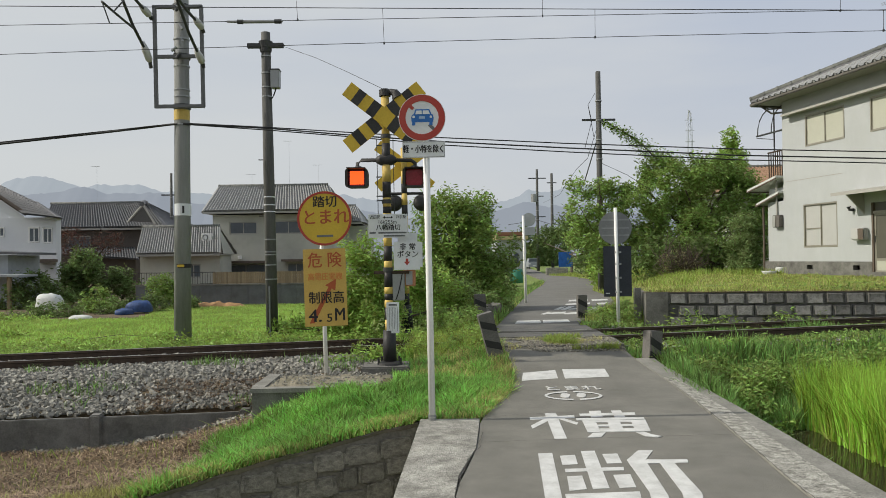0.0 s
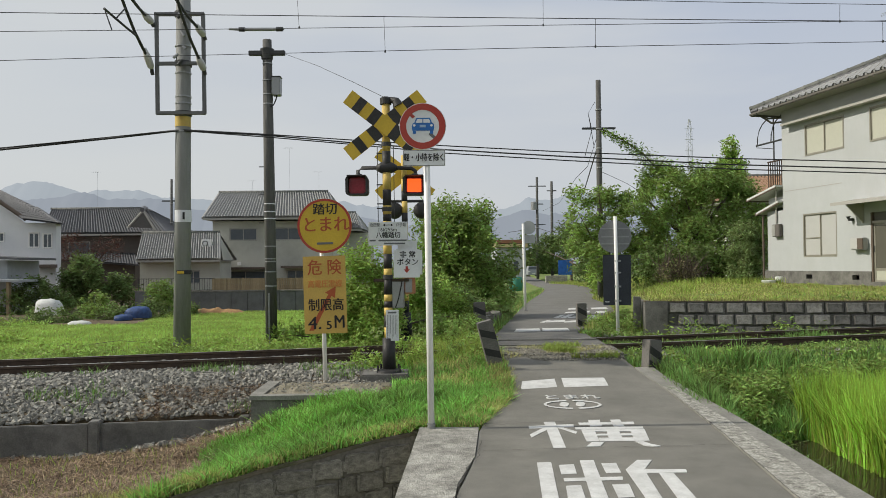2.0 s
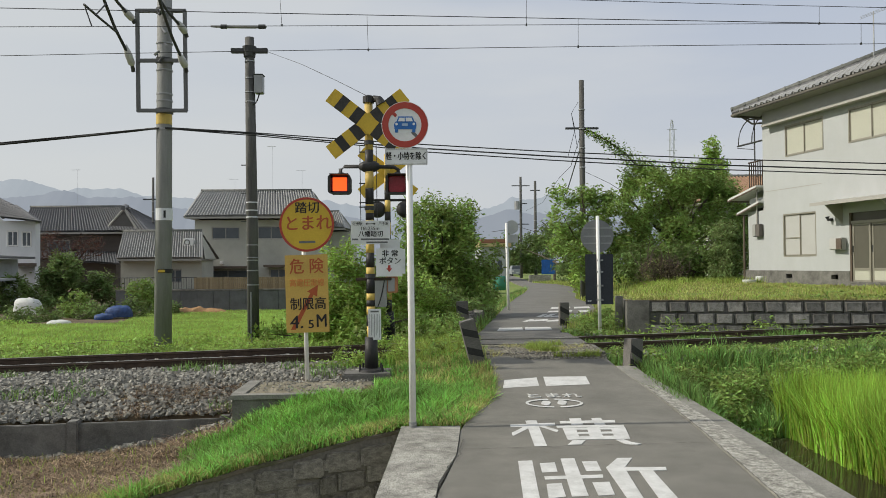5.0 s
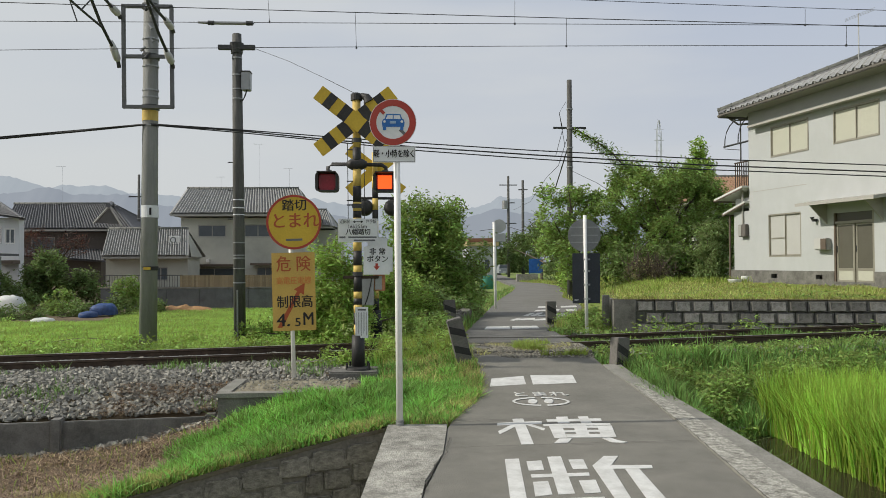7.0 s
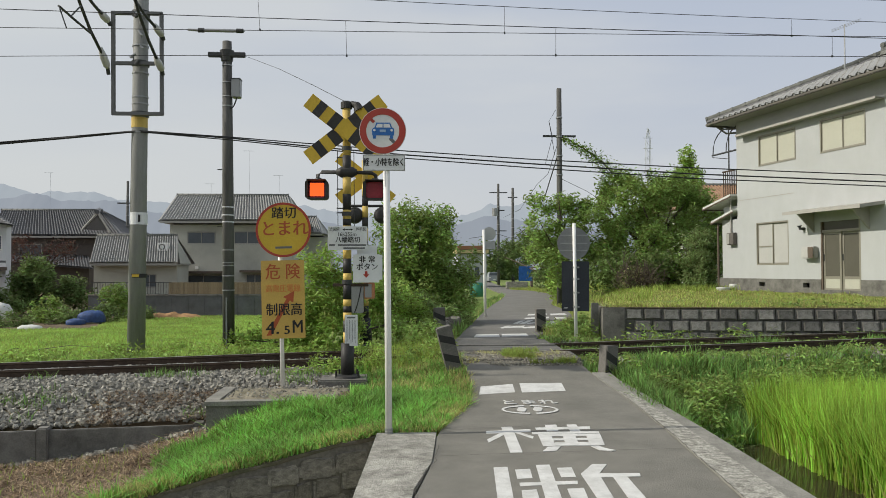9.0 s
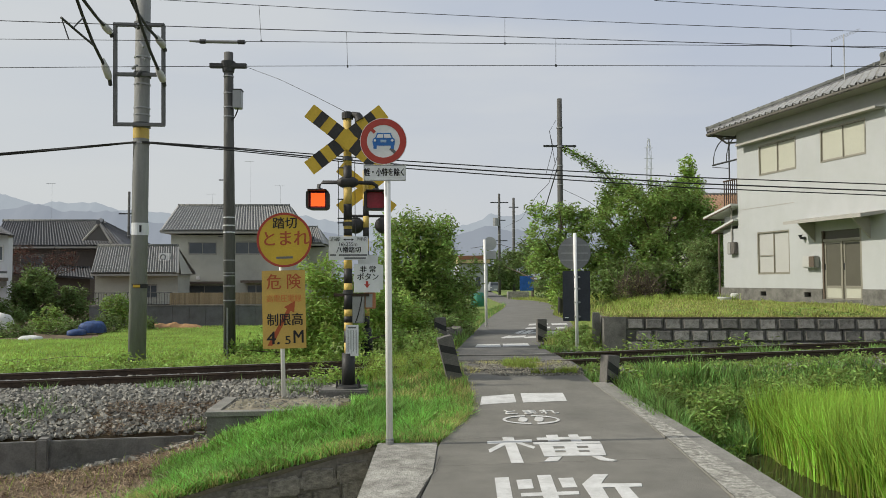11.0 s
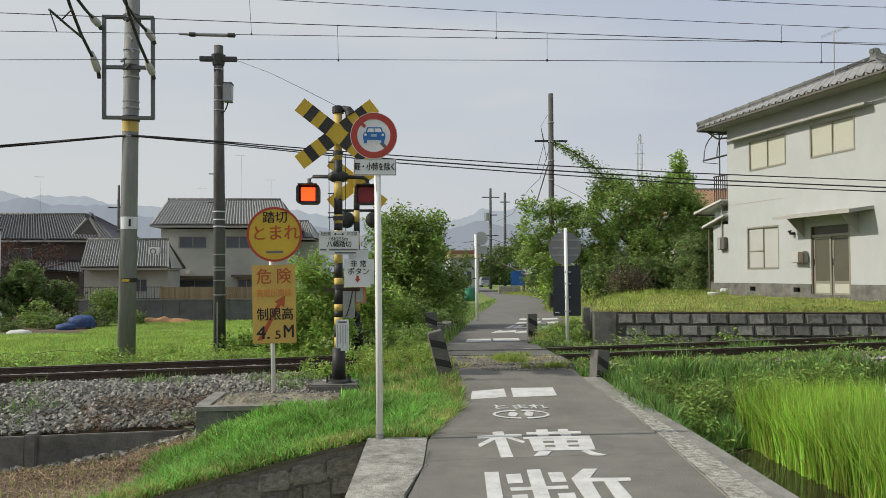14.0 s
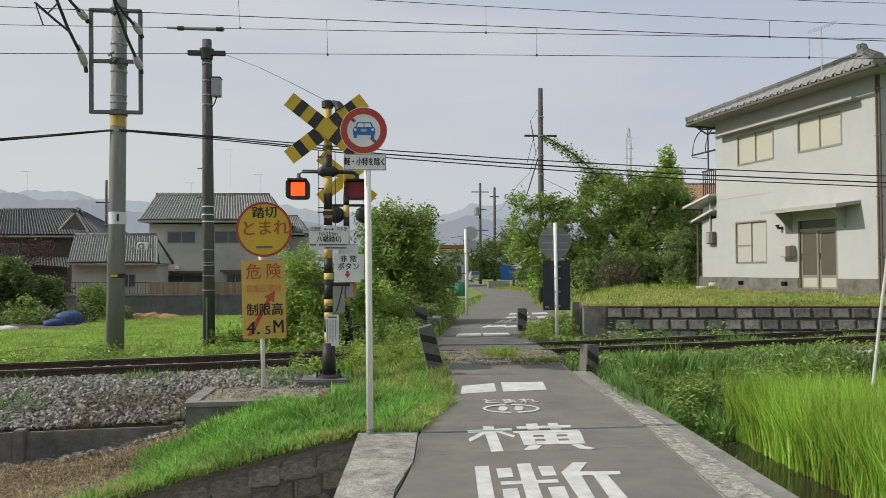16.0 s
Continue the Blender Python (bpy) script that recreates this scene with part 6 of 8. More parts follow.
def pale_house():
    t = thing("house", Matrix.Translation((12.10, 28.30, 1.04)) @ pose(0, 0, 0, 0, 0, -78.82), "two-storey pale stuccoed house with a grey tiled hip roof", "house")
    m0, m1 = 0.871, 8.33
    W1, W2, W3, D = (2.13, 4.03, 4.26, 5.34), (5.14, 6.98, 4.27, 5.34), (1.95, 3.62, 0.79, 2.28), (5.10, 6.72, -0.02, 2.12)
    wall_with_openings("wall", t, m0, m1, 0.32, 6.11, 0.0, 0.16, [W1, W2, W3, (D[0], D[1], 0.32, D[3])], STUCCO, "pale rough stucco front wall")
    wall_with_openings("plinth", t, m0 - 1.25, m1, -0.4, 0.318, -0.02, 0.16, [(D[0], D[1], D[2], 0.318), (2.1, 2.4, 0.05, 0.2), (4.3, 4.6, 0.05, 0.2)], CONC_DARK, "grey concrete plinth")
    part("wall", boxb(m1 - 0.16, m1, 0.163, 7.0, -0.4, 6.11), STUCCO, t)
    part("wall", boxb(m0, m0 + 0.16, 0.163, 7.0, -0.4, 6.11), STUCCO, t)
    part("wall", boxb(m0 + 0.163, m1 - 0.163, 6.84, 7.0, -0.4, 6.11), STUCCO, t)
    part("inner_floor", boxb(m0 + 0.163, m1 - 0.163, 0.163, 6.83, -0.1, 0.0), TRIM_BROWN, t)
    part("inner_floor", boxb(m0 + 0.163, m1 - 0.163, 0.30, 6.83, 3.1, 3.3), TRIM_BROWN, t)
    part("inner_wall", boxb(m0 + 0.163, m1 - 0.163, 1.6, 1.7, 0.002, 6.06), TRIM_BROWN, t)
    for w, pm in ((W1, PANE_BEIGE), (W2, PANE_BEIGE)):
        window(t, w[0] + 0.05, w[1] - 0.05, w[2] + 0.05, w[3] - 0.05, 0.0, ALU, pm)
    w = window(t, W3[0] + 0.05, W3[1] - 0.05, W3[2] + 0.05, W3[3] - 0.05, 0.02, ALU, mat("pane_clear", (0.42, 0.42, 0.40), 0.12, 0.05, 2, 0.0))
    part("glazing_bar", boxb(W3[0] + 0.1, (W3[0] + W3[1]) / 2, 0.03, 0.038, 1.42, 1.46), ALU, w)
    # entrance: a two-leaf sliding door with a transom
    d = part("door", boxb(D[0], D[0] + 0.07, 0.0, 0.14, 0.0, 2.12), TRIM_BROWN, t, "bronze sliding entrance door with dark glass")
    part("frame", boxb(D[1] - 0.07, D[1], 0.0, 0.14, 0.0, 2.12), ALU, d)
    part("frame", boxb(D[0] + 0.07, D[1] - 0.07, 0.0, 0.14, 1.78, 1.86), ALU, d)
    part("transom_pane", boxb(D[0] + 0.07, D[1] - 0.07, 0.06, 0.07, 1.86, 2.12), PANE_DARK, d)
    part("sill", boxb(D[0], D[1], -0.03, 0.14, -0.06, 0.0), CONC_DARK, d)
    for k in range(2):
        a = D[0] + 0.07 + k * 0.74; b = a + 0.74; y = 0.04 + 0.04 * k
        lf = part("leaf", boxb(a + 0.07, b - 0.07, y + 0.012, y + 0.02, 0.42, 1.72), PANE_DARK, d, "dark frosted glass leaf")
        for p, q, r, s in ((a, a + 0.07, 0.0, 1.78), (b - 0.07, b, 0.0, 1.78), (a + 0.07, b - 0.07, 1.72, 1.78), (a + 0.07, b - 0.07, 0.34, 0.42), (a + 0.07, b - 0.07, 0.0, 0.05)):
            part("stile", boxb(p, q, y, y + 0.034, r, s), ALU, lf)
        part("kick_panel", boxb(a + 0.07, b - 0.07, y + 0.008, y + 0.024, 0.05, 0.34), PANE_BEIGE, lf)
        part("pull", boxb(a + 0.02, a + 0.05, y - 0.012, y - 0.001, 0.9, 1.1), DARKMETAL, lf)
    # entrance canopy with wedge brackets
    c0, c1 = 4.40, 7.62
    can = part("canopy", slabb([(-0.85, 2.36), (0.0, 2.48), (0.0, 2.58), (-0.85, 2.46)], c0, c1), TRIM, t, "grey sheet-metal entrance canopy")
    can.data.transform(Matrix(((0, 1, 0, 0), (1, 0, 0, 0), (0, 0, 1, 0), (0, 0, 0, 1))))
    can.data.flip_normals()
    for x in (D[0] - 0.32, D[1] + 0.30):
        b = part("canopy_bracket", slabb([(-0.62, 2.385), (0.0, 2.47), (0.0, 1.80)], x, x + 0.05), TRIM, can)
        b.data.transform(Matrix(((0, 1, 0, 0), (1, 0, 0, 0), (0, 0, 1, 0), (0, 0, 0, 1))))
        b.data.flip_normals()
    # window hood over the upper windows
    part("window_hood", boxb(1.25, 7.68, -0.30, -0.002, 5.46, 5.51, 0.008), TRIM, t, "long shallow window hood")
    part("hood_edge", boxb(1.25, 7.68, -0.32, -0.303, 5.45, 5.525), TRIM, t)
    part("wall_joint", boxb(m0 + 0.15, 3.9, -0.006, -0.001, 3.15, 3.17), TRIM, t)
    for px in (m1 - 0.03, m1 + 0.06):
        part("corner_pipe", tubeb([(px, -0.06, 0.0), (px, -0.06, 6.0)], 0.035, 10), TRIM_BROWN, t, "brown downpipe")
    for z in (0.9, 2.6, 4.3, 5.6):
        part("pipe_clip", boxb(m1 - 0.08, m1 + 0.11, -0.10, -0.001, z, z + 0.03), GUTTER, t)
    # roof
    zE, zA, o = 6.12, 7.78, 0.72
    ax, ay = (m0 + m1) / 2, 3.5
    ex0, ex1, ey0, ey1 = m0 - o, m1 + o, -o, 7 + o
    A, B = (ax, ay - 0.2, zA), (ax, ay + 0.2, zA)
    hip_slope("roof_slope", t, (ex0, ey0, zE), (ex1, ey0, zE), A, 27, ROOF, 0.075, "grey pantiled front slope")
    tiled_slope("roof_slope", t, (ex0, ey1, zE), (ex0, ey0, zE), B, A, 30, 15, ROOF, 0.045)
    tiled_slope("roof_slope", t, (ex1, ey0, zE), (ex1, ey1, zE), A, B, 30, 15, ROOF, 0.045)
    tiled_slope("roof_slope", t, (ex1, ey1, zE), (ex0, ey1, zE), B, B, 32, 15, ROOF, 0.045)
    for c in ((ex0, ey0), (ex1, ey0)):
        ridge(t, (*c, zE + 0.13), (A[0], A[1], zA + 0.14), 0.125, RIDGE)
        part("hip_bed", tubeb([(*c, zE + 0.02), (A[0], A[1], zA + 0.03)], 0.15, 8), ROOF_DARK, t, "mortar bed of the hip tiles")
    fin_ = part("ridge_end", tubeb([(ax, ay - 0.35, zA - 0.02), (ax, ay - 0.35, zA + 0.12), (ax, ay - 0.37, zA + 0.26), (ax, ay - 0.38, zA + 0.38), (ax, ay - 0.38, zA + 0.43)], [0.24, 0.19, 0.17, 0.13, 0.05], 8), RIDGE, t, "ornamental ridge-end tile")
    part("crest", tubeb([(ax, ay - 0.55, zA + 0.30), (ax, ay - 0.30, zA + 0.34)], 0.09, 10), RIDGE, fin_)
    for k in range(27):
        x = ex0 + (k + 0.4) * (ex1 - ex0) / 27
        part("eave_tile", tubeb([(x, ey0 - 0.015, zE + 0.035), (x, ey0 + 0.2, zE + 0.10)], 0.038, 10), ROOF, t)
    part("soffit", boxb(ex0 + 0.04, ex1 - 0.04, ey0 + 0.06, ey1 - 0.06, zE - 0.06, zE - 0.031), TRIM, t, "pale boarded soffit")
    for a in ((ex0, ex1, ey0 - 0.10, ey0 - 0.0), (ex0 - 0.1, ex0, ey0, ey1)):
        part("gutter", boxb(*a, zE - 0.11, zE - 0.02, 0.02), GUTTER, t, "dark weathered gutter")
    part("gutter_pipe", tubeb([(m0 - 0.55, -0.5, zE - 0.1), (m0 - 0.3, -0.2, zE - 0.42), (m0 - 0.03, 0.1, zE - 0.42)], 0.035, 8), GUTTER, t)
    # side wing with two lean-to roofs and a railing
    part("wing_wall", boxb(m0 - 0.95, m0 - 0.002, 0.02, 4.0, -0.38, 2.5), STUCCO, t, "pale stuccoed wing")
    part("wing_wall", boxb(m0 - 1.0, m0 - 0.002, 0.12, 4.0, 2.62, 3.0), STUCCO, t)
    for z, y0, y1, w_ in ((2.42, -0.2, 4.0, 1.35), (2.98, -0.3, 4.0, 1.75)):
        r = part("wing_roof", slabb([(m0 - w_, z), (m0 - 0.003, z + 0.36), (m0 - 0.003, z + 0.43), (m0 - w_, z + 0.07)], y0, y1), SHEET_WHITE, t, "pale lean-to roof")
        part("fascia", boxb(m0 - w_ - 0.05, m0 - w_ - 0.002, y0, y1, z - 0.05, z + 0.07), TRIM_BROWN, r)
        part("roof_edge", slabb([(m0 - w_, z - 0.05), (m0 - 0.003, z + 0.31), (m0 - 0.003, z + 0.357), (m0 - w_, z - 0.003)], y0, y0 + 0.03), TRIM_BROWN, r)
    for k in range(8):
        part("railing_bar", tubeb([(m0 - 0.95 + k * 0.13, 0.1, 3.35), (m0 - 0.95 + k * 0.13, 0.1, 4.35)], 0.022, 6), RUST, t)
    part("railing_rail", tubeb([(m0 - 1.0, 0.1, 4.35), (m0, 0.1, 4.35)], 0.03, 6), RUST, t)
    part("downpipe", tubeb([(m0 - 1.15, -0.03, 0.0), (m0 - 1.15, -0.03, 2.4)], 0.04, 8), TRIM_BROWN, t)
    part("downpipe", tubeb([(m0 - 0.35, -0.03, 1.6), (m0 - 0.35, -0.03, 3.4)], 0.03, 8), TRIM, t)
    # awning frame near the upper corner
    aw = part("awning_frame", tubeb([(m0 - 0.9, 0.3, 4.4), (m0 - 0.9, 0.3, 6.02)], 0.03, 6), DARKMETAL, t, "bare steel awning frame")
    for x, x2 in ((m0 - 1.85, m0 - 0.75), (m0 - 1.0, m0 - 0.1)):
        part("hoop", tubeb([(x, 0.25, 5.12), (x + 0.03, 0.25, 5.42), (x + 0.14, 0.25, 5.68), (x + 0.34, 0.25, 5.88), (x + 0.62, 0.25, 6.02), (x2, 0.25, 6.02)], 0.022, 6), DARKMETAL, aw)
    part("rail", tubeb([(m0 - 1.9, 0.25, 5.12), (m0 - 0.02, 0.25, 5.12)], 0.035, 6), DARKMETAL, aw)
    part("rail", tubeb([(m0 - 1.9, 0.25, 5.05), (m0 - 0.9, 0.25, 4.86)], 0.016, 6), DARKMETAL, aw)
    part("arm", tubeb([(m0 - 0.75, -0.35, 6.06), (m0 - 0.5, -0.15, 5.9), (m0 - 0.05, 0.1, 5.85)], 0.03, 6), GUTTER, aw)
    # wall fittings
    mb = part("meter_box", boxb(m0 - 0.45, m0 - 0.02, -0.16, 0.0, 1.55, 2.0, 0.02), mat("box_dark", (0.12, 0.11, 0.10), 0.6, 0.1, 5), t, "dark electricity meter box")
    part("lid", boxb(m0 - 0.43, m0 - 0.25, -0.175, -0.161, 1.58, 1.97), mat("box_grey", (0.3, 0.3, 0.28), 0.6, 0.1, 5), mb)
    part("wall_lamp", tubeb([(4.35, 0.0, 1.95), (4.35, -0.14, 1.95), (4.35, -0.16, 2.05)], [0.05, 0.05, 0.075], 10), DARKMETAL, t, "dark wall lamp")
    lb = part("letter_box", boxb(4.45, 5.0, -0.22, -0.002, 0.98, 1.36, 0.03), mat("box_white", (0.42, 0.42, 0.4), 0.5, 0.08, 5), t, "pale letter box")
    part("flap", boxb(4.78, 5.02, -0.235, -0.221, 1.0, 1.34, 0.006), TRIM_BROWN, lb)
    part("antenna", tubeb([(ax - 0.7, ay - 1.4, zA - 0.7), (ax - 0.7, ay - 1.4, zA + 1.15)], 0.02, 6), GREYMETAL, t, "thin television aerial")
    for k in range(3):
        part("antenna_arm", tubeb([(ax - 1.3, ay - 1.4, zA + 1.15 - 0.04 * k), (ax + 0.0, ay - 1.4, zA + 1.12 - 0.04 * k)], 0.006, 5), GREYMETAL, t)


pale_house()


# ---- houses across the field ----
def gable_front(name_label, x0, x1, d, depth, z0, zw, ex0, ex1, zE, rx0, rx1, zR, wall_m, roof_m, wins, cols, rows, label, hips=(True, True)):
    """A house whose roof slope faces the field."""
    t = thing("house", pose(0, 0, 0), label, "house", "houses across the field")
    holes = [(a, b, c, e) for a, b, c, e in wins]
    wall_with_openings("wall", t, x0, x1, z0, zw, d, d + 0.2, holes, wall_m)
    for a, b in ((x0, x0 + 0.2), (x1 - 0.2, x1)):
        part("wall", boxb(a, b, d + 0.204, d + depth, z0, zw), wall_m, t)
    part("wall", boxb(x0 + 0.204, x1 - 0.204, d + depth - 0.2, d + depth, z0, zw), wall_m, t)
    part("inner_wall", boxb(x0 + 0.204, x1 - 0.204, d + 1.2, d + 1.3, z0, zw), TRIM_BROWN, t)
    for a, b, c, e in holes:
        window(t, a + 0.06, b - 0.06, c + 0.06, e - 0.06, d + 0.02, TRIM, GLASS_FAR)
    yr = d + depth / 2
    tiled_slope("roof_slope", t, (ex0, d - 0.9, zE), (ex1, d - 0.9, zE), (rx0, yr, zR), (rx1, yr, zR), cols, rows, roof_m, 0.15, "pantiled roof slope", 0.22)
    tiled_slope("roof_slope", t, (ex1, d + depth + 0.9, zE), (ex0, d + depth + 0.9, zE), (rx1, yr, zR), (rx0, yr, zR), 12, 4, roof_m, 0.11)
    for e, r, hip in ((ex0, rx0, hips[0]), (ex1, rx1, hips[1])):
        if abs(e - r) > 0.4 and hip:
            tiled_slope("roof_slope", t, (e, d + depth + 0.9, zE), (e, d - 0.9, zE), (r, yr, zR), (r, yr, zR), 14, 5, roof_m, 0.13, step=0.25)
        else:
            part("gable", tubeb([(e, d - 0.9, zE), (r, yr, zR)], 0.12, 6), TRIM, t)
            bm = bmesh.new()
            vs = [bm.verts.new(p) for p in ((e, d, zE), (e, d + depth, zE), (r, yr, zR - 0.1))]
            bm.faces.new(vs)
            part("gable_wall", bm, wall_m, t)
    ridge(t, (rx0, yr, zR + 0.12), (rx1, yr, zR + 0.12), 0.13, RIDGE)
    part("fascia", boxb(ex0, ex1, d - 0.93, d - 0.88, zE - 0.15, zE), TRIM, t)
    part("soffit", boxb(ex0 + 0.05, ex1 - 0.05, d - 0.87, d + depth * 0.9, zE - 0.12, zE - 0.05), TRIM, t)
    return t


a_ = gable_front("a", -18.725, -8.941, 62, 8, 0.2, 5.389, -19.247, -8.483, 5.606, -19.335, -9.936, 8.03, STUCCO_GREY, ROOF, [(-17.369, -15.117, 3.812, 4.823), (-13.692, -11.486, 3.806, 4.864), (-17.678, -14.463, 0.593, 1.374), (-12.718, -11.248, 0.536, 1.408)], 46, 14, "two-storey grey-beige house with a grey pantiled roof")
part("awning", boxb(-17.897, -14.161, 60.9, 62, 1.47, 1.652), TRIM_BROWN, a_, "dark awning")
part("awning", boxb(-12.975, -10.925, 60.9, 62, 1.55, 1.732), TRIM_BROWN, a_, "dark awning")
part("wall_light", boxb(-16.654, -16.379, 61.7, 61.99, 1.794, 2.068, 0.03), PAINT_W, a_)
w_ = gable_front("b", -22.671, -16.674, 57, 3, 0.0, 2.145, -22.598, -16.456, 2.219, -23.07, -17.16, 4.24, STUCCO_GREY, ROOF, [(-19.212, -18.157, 0.439, 1.452)], 34, 8, "low grey-beige house wing with a grey pantiled roof", (True, False))
ac = thing("air_conditioner", pose(-17.74, 57.3, 3.137), "white outdoor air-conditioning unit on a roof", "air conditioner")
part("case", boxb(-0.38, 0.38, -0.15, 0.15, 0.0, 0.62, 0.03), PAINT_W, ac)
bm = bmesh.new(); ring(bm, -0.08, 0.31, 0.16, 0.22, -0.17, -0.152, 20); part("fan_guard", bm, DARKMETAL, ac)
for x in (-0.3, 0.3):
    part("foot", boxb(x - 0.04, x + 0.04, -0.15, 0.15, -0.35, -0.001), DARKMETAL, ac)
b_ = gable_front("c", -33.573, -24.571, 66, 9, 0.0, 4.458, -34.404, -23.705, 4.609, -36.204, -27.377, 7.069, mat("wall_dark", (0.10, 0.085, 0.075), 0.85, 0.2, 3), ROOF_DARK, [(-32.497, -30.54, 3.025, 4.003)], 44, 12, "traditional house with a dark tiled roof and brown walls")
part("gable_ornament", slabb([(-26.386, 5.132), (-25.227, 6.36), (-24.474, 5.009)], 64.2, 64.6), mat("gable_dark", (0.12, 0.115, 0.11), 0.9, 0.15, 3), b_, "dark gable triangle")
for p_, q_ in (((-26.5, 64.1, 5.05), (-25.227, 64.1, 6.5)), ((-25.227, 64.1, 6.5), (-24.2, 64.1, 4.85))):
    part("verge", tubeb([p_, q_], 0.09, 8), TRIM, b_, "pale verge boards")
part("gable_ridge", tubeb([(-25.227, 63.9, 6.55), (-27.4, 70.0, 7.2)], 0.2, 8), ROOF_DARK, b_)
tiled_slope("lower_roof", b_, (-31.545, 62, 2.325), (-24.744, 62, 1.862), (-32.938, 65.9, 3.141), (-26.59, 65.9, 2.857), 30, 5, ROOF_DARK, 0.12, step=0.25)
part("lower_wall", boxb(-31.501, -25.432, 63, 65.9, 0.0, 2.009), mat("wall_dark", (0.1, 0.085, 0.075)), b_)


def white_house():
    d = 44
    t = thing("house", pose(0, 0, 0), "white rendered two-storey house with a dark sloping roof", "house", "houses across the field")
    x1 = -22.32
    hs = [(-23.941, -23.288, 2.862, 3.776), (-23.125, -22.538, 2.819, 3.732)]
    wall_with_openings("wall", t, -36, x1, -0.4, 4.322, d, d + 0.2, hs + [(-25.897, -25.31, 3.216, 3.803)], STUCCO_WHITE, "white rendered wall")
    part("wall", boxb(x1 - 0.2, x1, d + 0.203, d + 0.55, -0.4, 4.322), STUCCO_WHITE, t)
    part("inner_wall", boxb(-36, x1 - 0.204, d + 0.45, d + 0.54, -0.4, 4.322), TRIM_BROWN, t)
    part("wall", boxb(-36, -27.0, d + 0.56, d + 6.0, -0.4, 4.322), STUCCO_WHITE, t)
    for a, b, c, e in hs:
        w = window(t, a + 0.06, b - 0.06, c + 0.06, e - 0.06, d - 0.01, PAINT_W, GLASS_FAR)
    window(t, -25.897 + 0.06, -25.31 - 0.06, 3.216 + 0.06, 3.803 - 0.06, d - 0.01, PAINT_W, GLASS_FAR)
    zE, zR = 4.242, 6.849
    tiled_slope("roof_slope", t, (-23.817, 43.2, 4.483), (-21.85, 43.2, zE), (-30.007, 48, 7.664), (-25.676, 48, 5.535), 20, 12, ROOF_DARK, 0.05, "dark tiled roof slope")
    tiled_slope("roof_slope", t, (-21.85, 43.2, zE), (-22.25, 44.6, zE), (-25.676, 48, 5.535), (-25.676, 48.2, 5.535), 10, 8, ROOF_DARK, 0.05)
    bm = bmesh.new()
    bm.faces.new([bm.verts.new(p) for p in ((-36, d + 0.05, 4.322), (-24.129, d + 0.05, 4.322), (-26.531, d + 0.05, 6.331), (-36, d + 0.05, 6.331))])
    part("gable_wall", bm, STUCCO_WHITE, t)
    part("barge_board", tubeb([(-23.853, 43.6, 4.501), (-27.195, 43.6, 6.776)], 0.12, 6), TRIM_BROWN, t)
    part("window_hood", boxb(-23.346, -22.248, 43.2, 44, 1.712, 1.905), TRIM_BROWN, t)


white_house()
sh = thing("shed", pose(0, 0, 0), "small shed with a dark lean-to roof beside the white house", "shed")
part("wall", boxb(-30, -21.706, 38, 41, -0.6, 2.101), mat("shed_pale_grey", (0.42, 0.44, 0.46), 0.8, 0.15, 3), sh)
part("roof", slabb([(-30, 2.722), (-20.798, 2.22), (-20.799, 2.108), (-30, 2.527)], 37.2, 41), ROOF_DARK, sh, "dark roof")
part("lower_roof", slabb([(-30, 1.321), (-20.2, 1.138), (-20.2, 1.029), (-30, 1.157)], 36.3, 38), mat("sheet_roof", (0.32, 0.34, 0.35), 0.6, 0.1, 4), sh, "pale sheet lean-to roof")
part("post", boxb(-20.851, -20.715, 36.4, 36.6, -0.6, 1.104), WEATHERED, sh)
gable_front("e", -10.193, -6.977, 70, 7, 0.0, 4.732, -10.43, -7.361, 5.002, -10.797, -8.416, 6.713, STUCCO_GREY, ROOF, [(-9.765, -8.935, 3.291, 4.017)], 16, 8, "grey house with a pantiled roof partly behind trees")

gable_front("f", 17.5, 27.0, 47, 8, 0.3, 5.2, 16.8, 27.6, 5.4, 17.4, 27.2, 7.35, STUCCO_GREY, mat("roof_tile_orange", (0.28, 0.175, 0.11), 0.7, 0.2, 3, 0.2, 40, stain=(0.22, 0.13, 0.08), stain_amt=0.5), [(19.5, 21.0, 3.4, 4.4)], 40, 10, "house with an orange-brown tiled roof behind the trees")

# garden wall and fence
gw = thing("garden_wall", pose(0, 0, 0), "long grey concrete wall at the edge of the field", "wall")
for k in range(14):
    xa = -15.349 + k * 0.80
    part("panel", boxb(xa, xa + 0.79, 38.0 + 0.004 * (k % 2), 38.15, -0.9, 0.44, 0.008), mat("garden_wall", (0.14, 0.145, 0.15), 0.9, 0.25, 1.5, 0.3, 40, stain=(0.08, 0.08, 0.08), stain_amt=0.6), gw)
part("coping", boxb(-15.349 - 0.02, -15.349 + 11.2, 37.97, 38.18, 0.44 + 0.003, 0.496 + 0.02), CONC_DARK, gw)
fe = thing("fence", pose(0, 0, 0), "weathered yellow-brown slatted fence above a wall", "fence")
me_ = bpy.data.meshes.new("slat"); q_ = boxb(-0.045, 0.045, -0.012, 0.012, 0, 1.089 - 0.454); q_.to_mesh(me_); q_.free(); me_.materials.append(WEATHERED)
for k in range(62):
    shared("slat", me_, fe, pose(-11.759 + k * 0.1, 39, 0.454))
for z in (0.541, 0.974):
    part("rail", boxb(-11.817, -11.759 + 6.25, 39.014, 39.06, z - 0.03, z + 0.03), WEATHERED, fe)
for k in range(5):
    part("post", boxb(-11.759 + k * 1.5 - 0.04, -11.759 + k * 1.5 + 0.04, 39.062, 39.14, 0.194, 1.118), WEATHERED, fe)
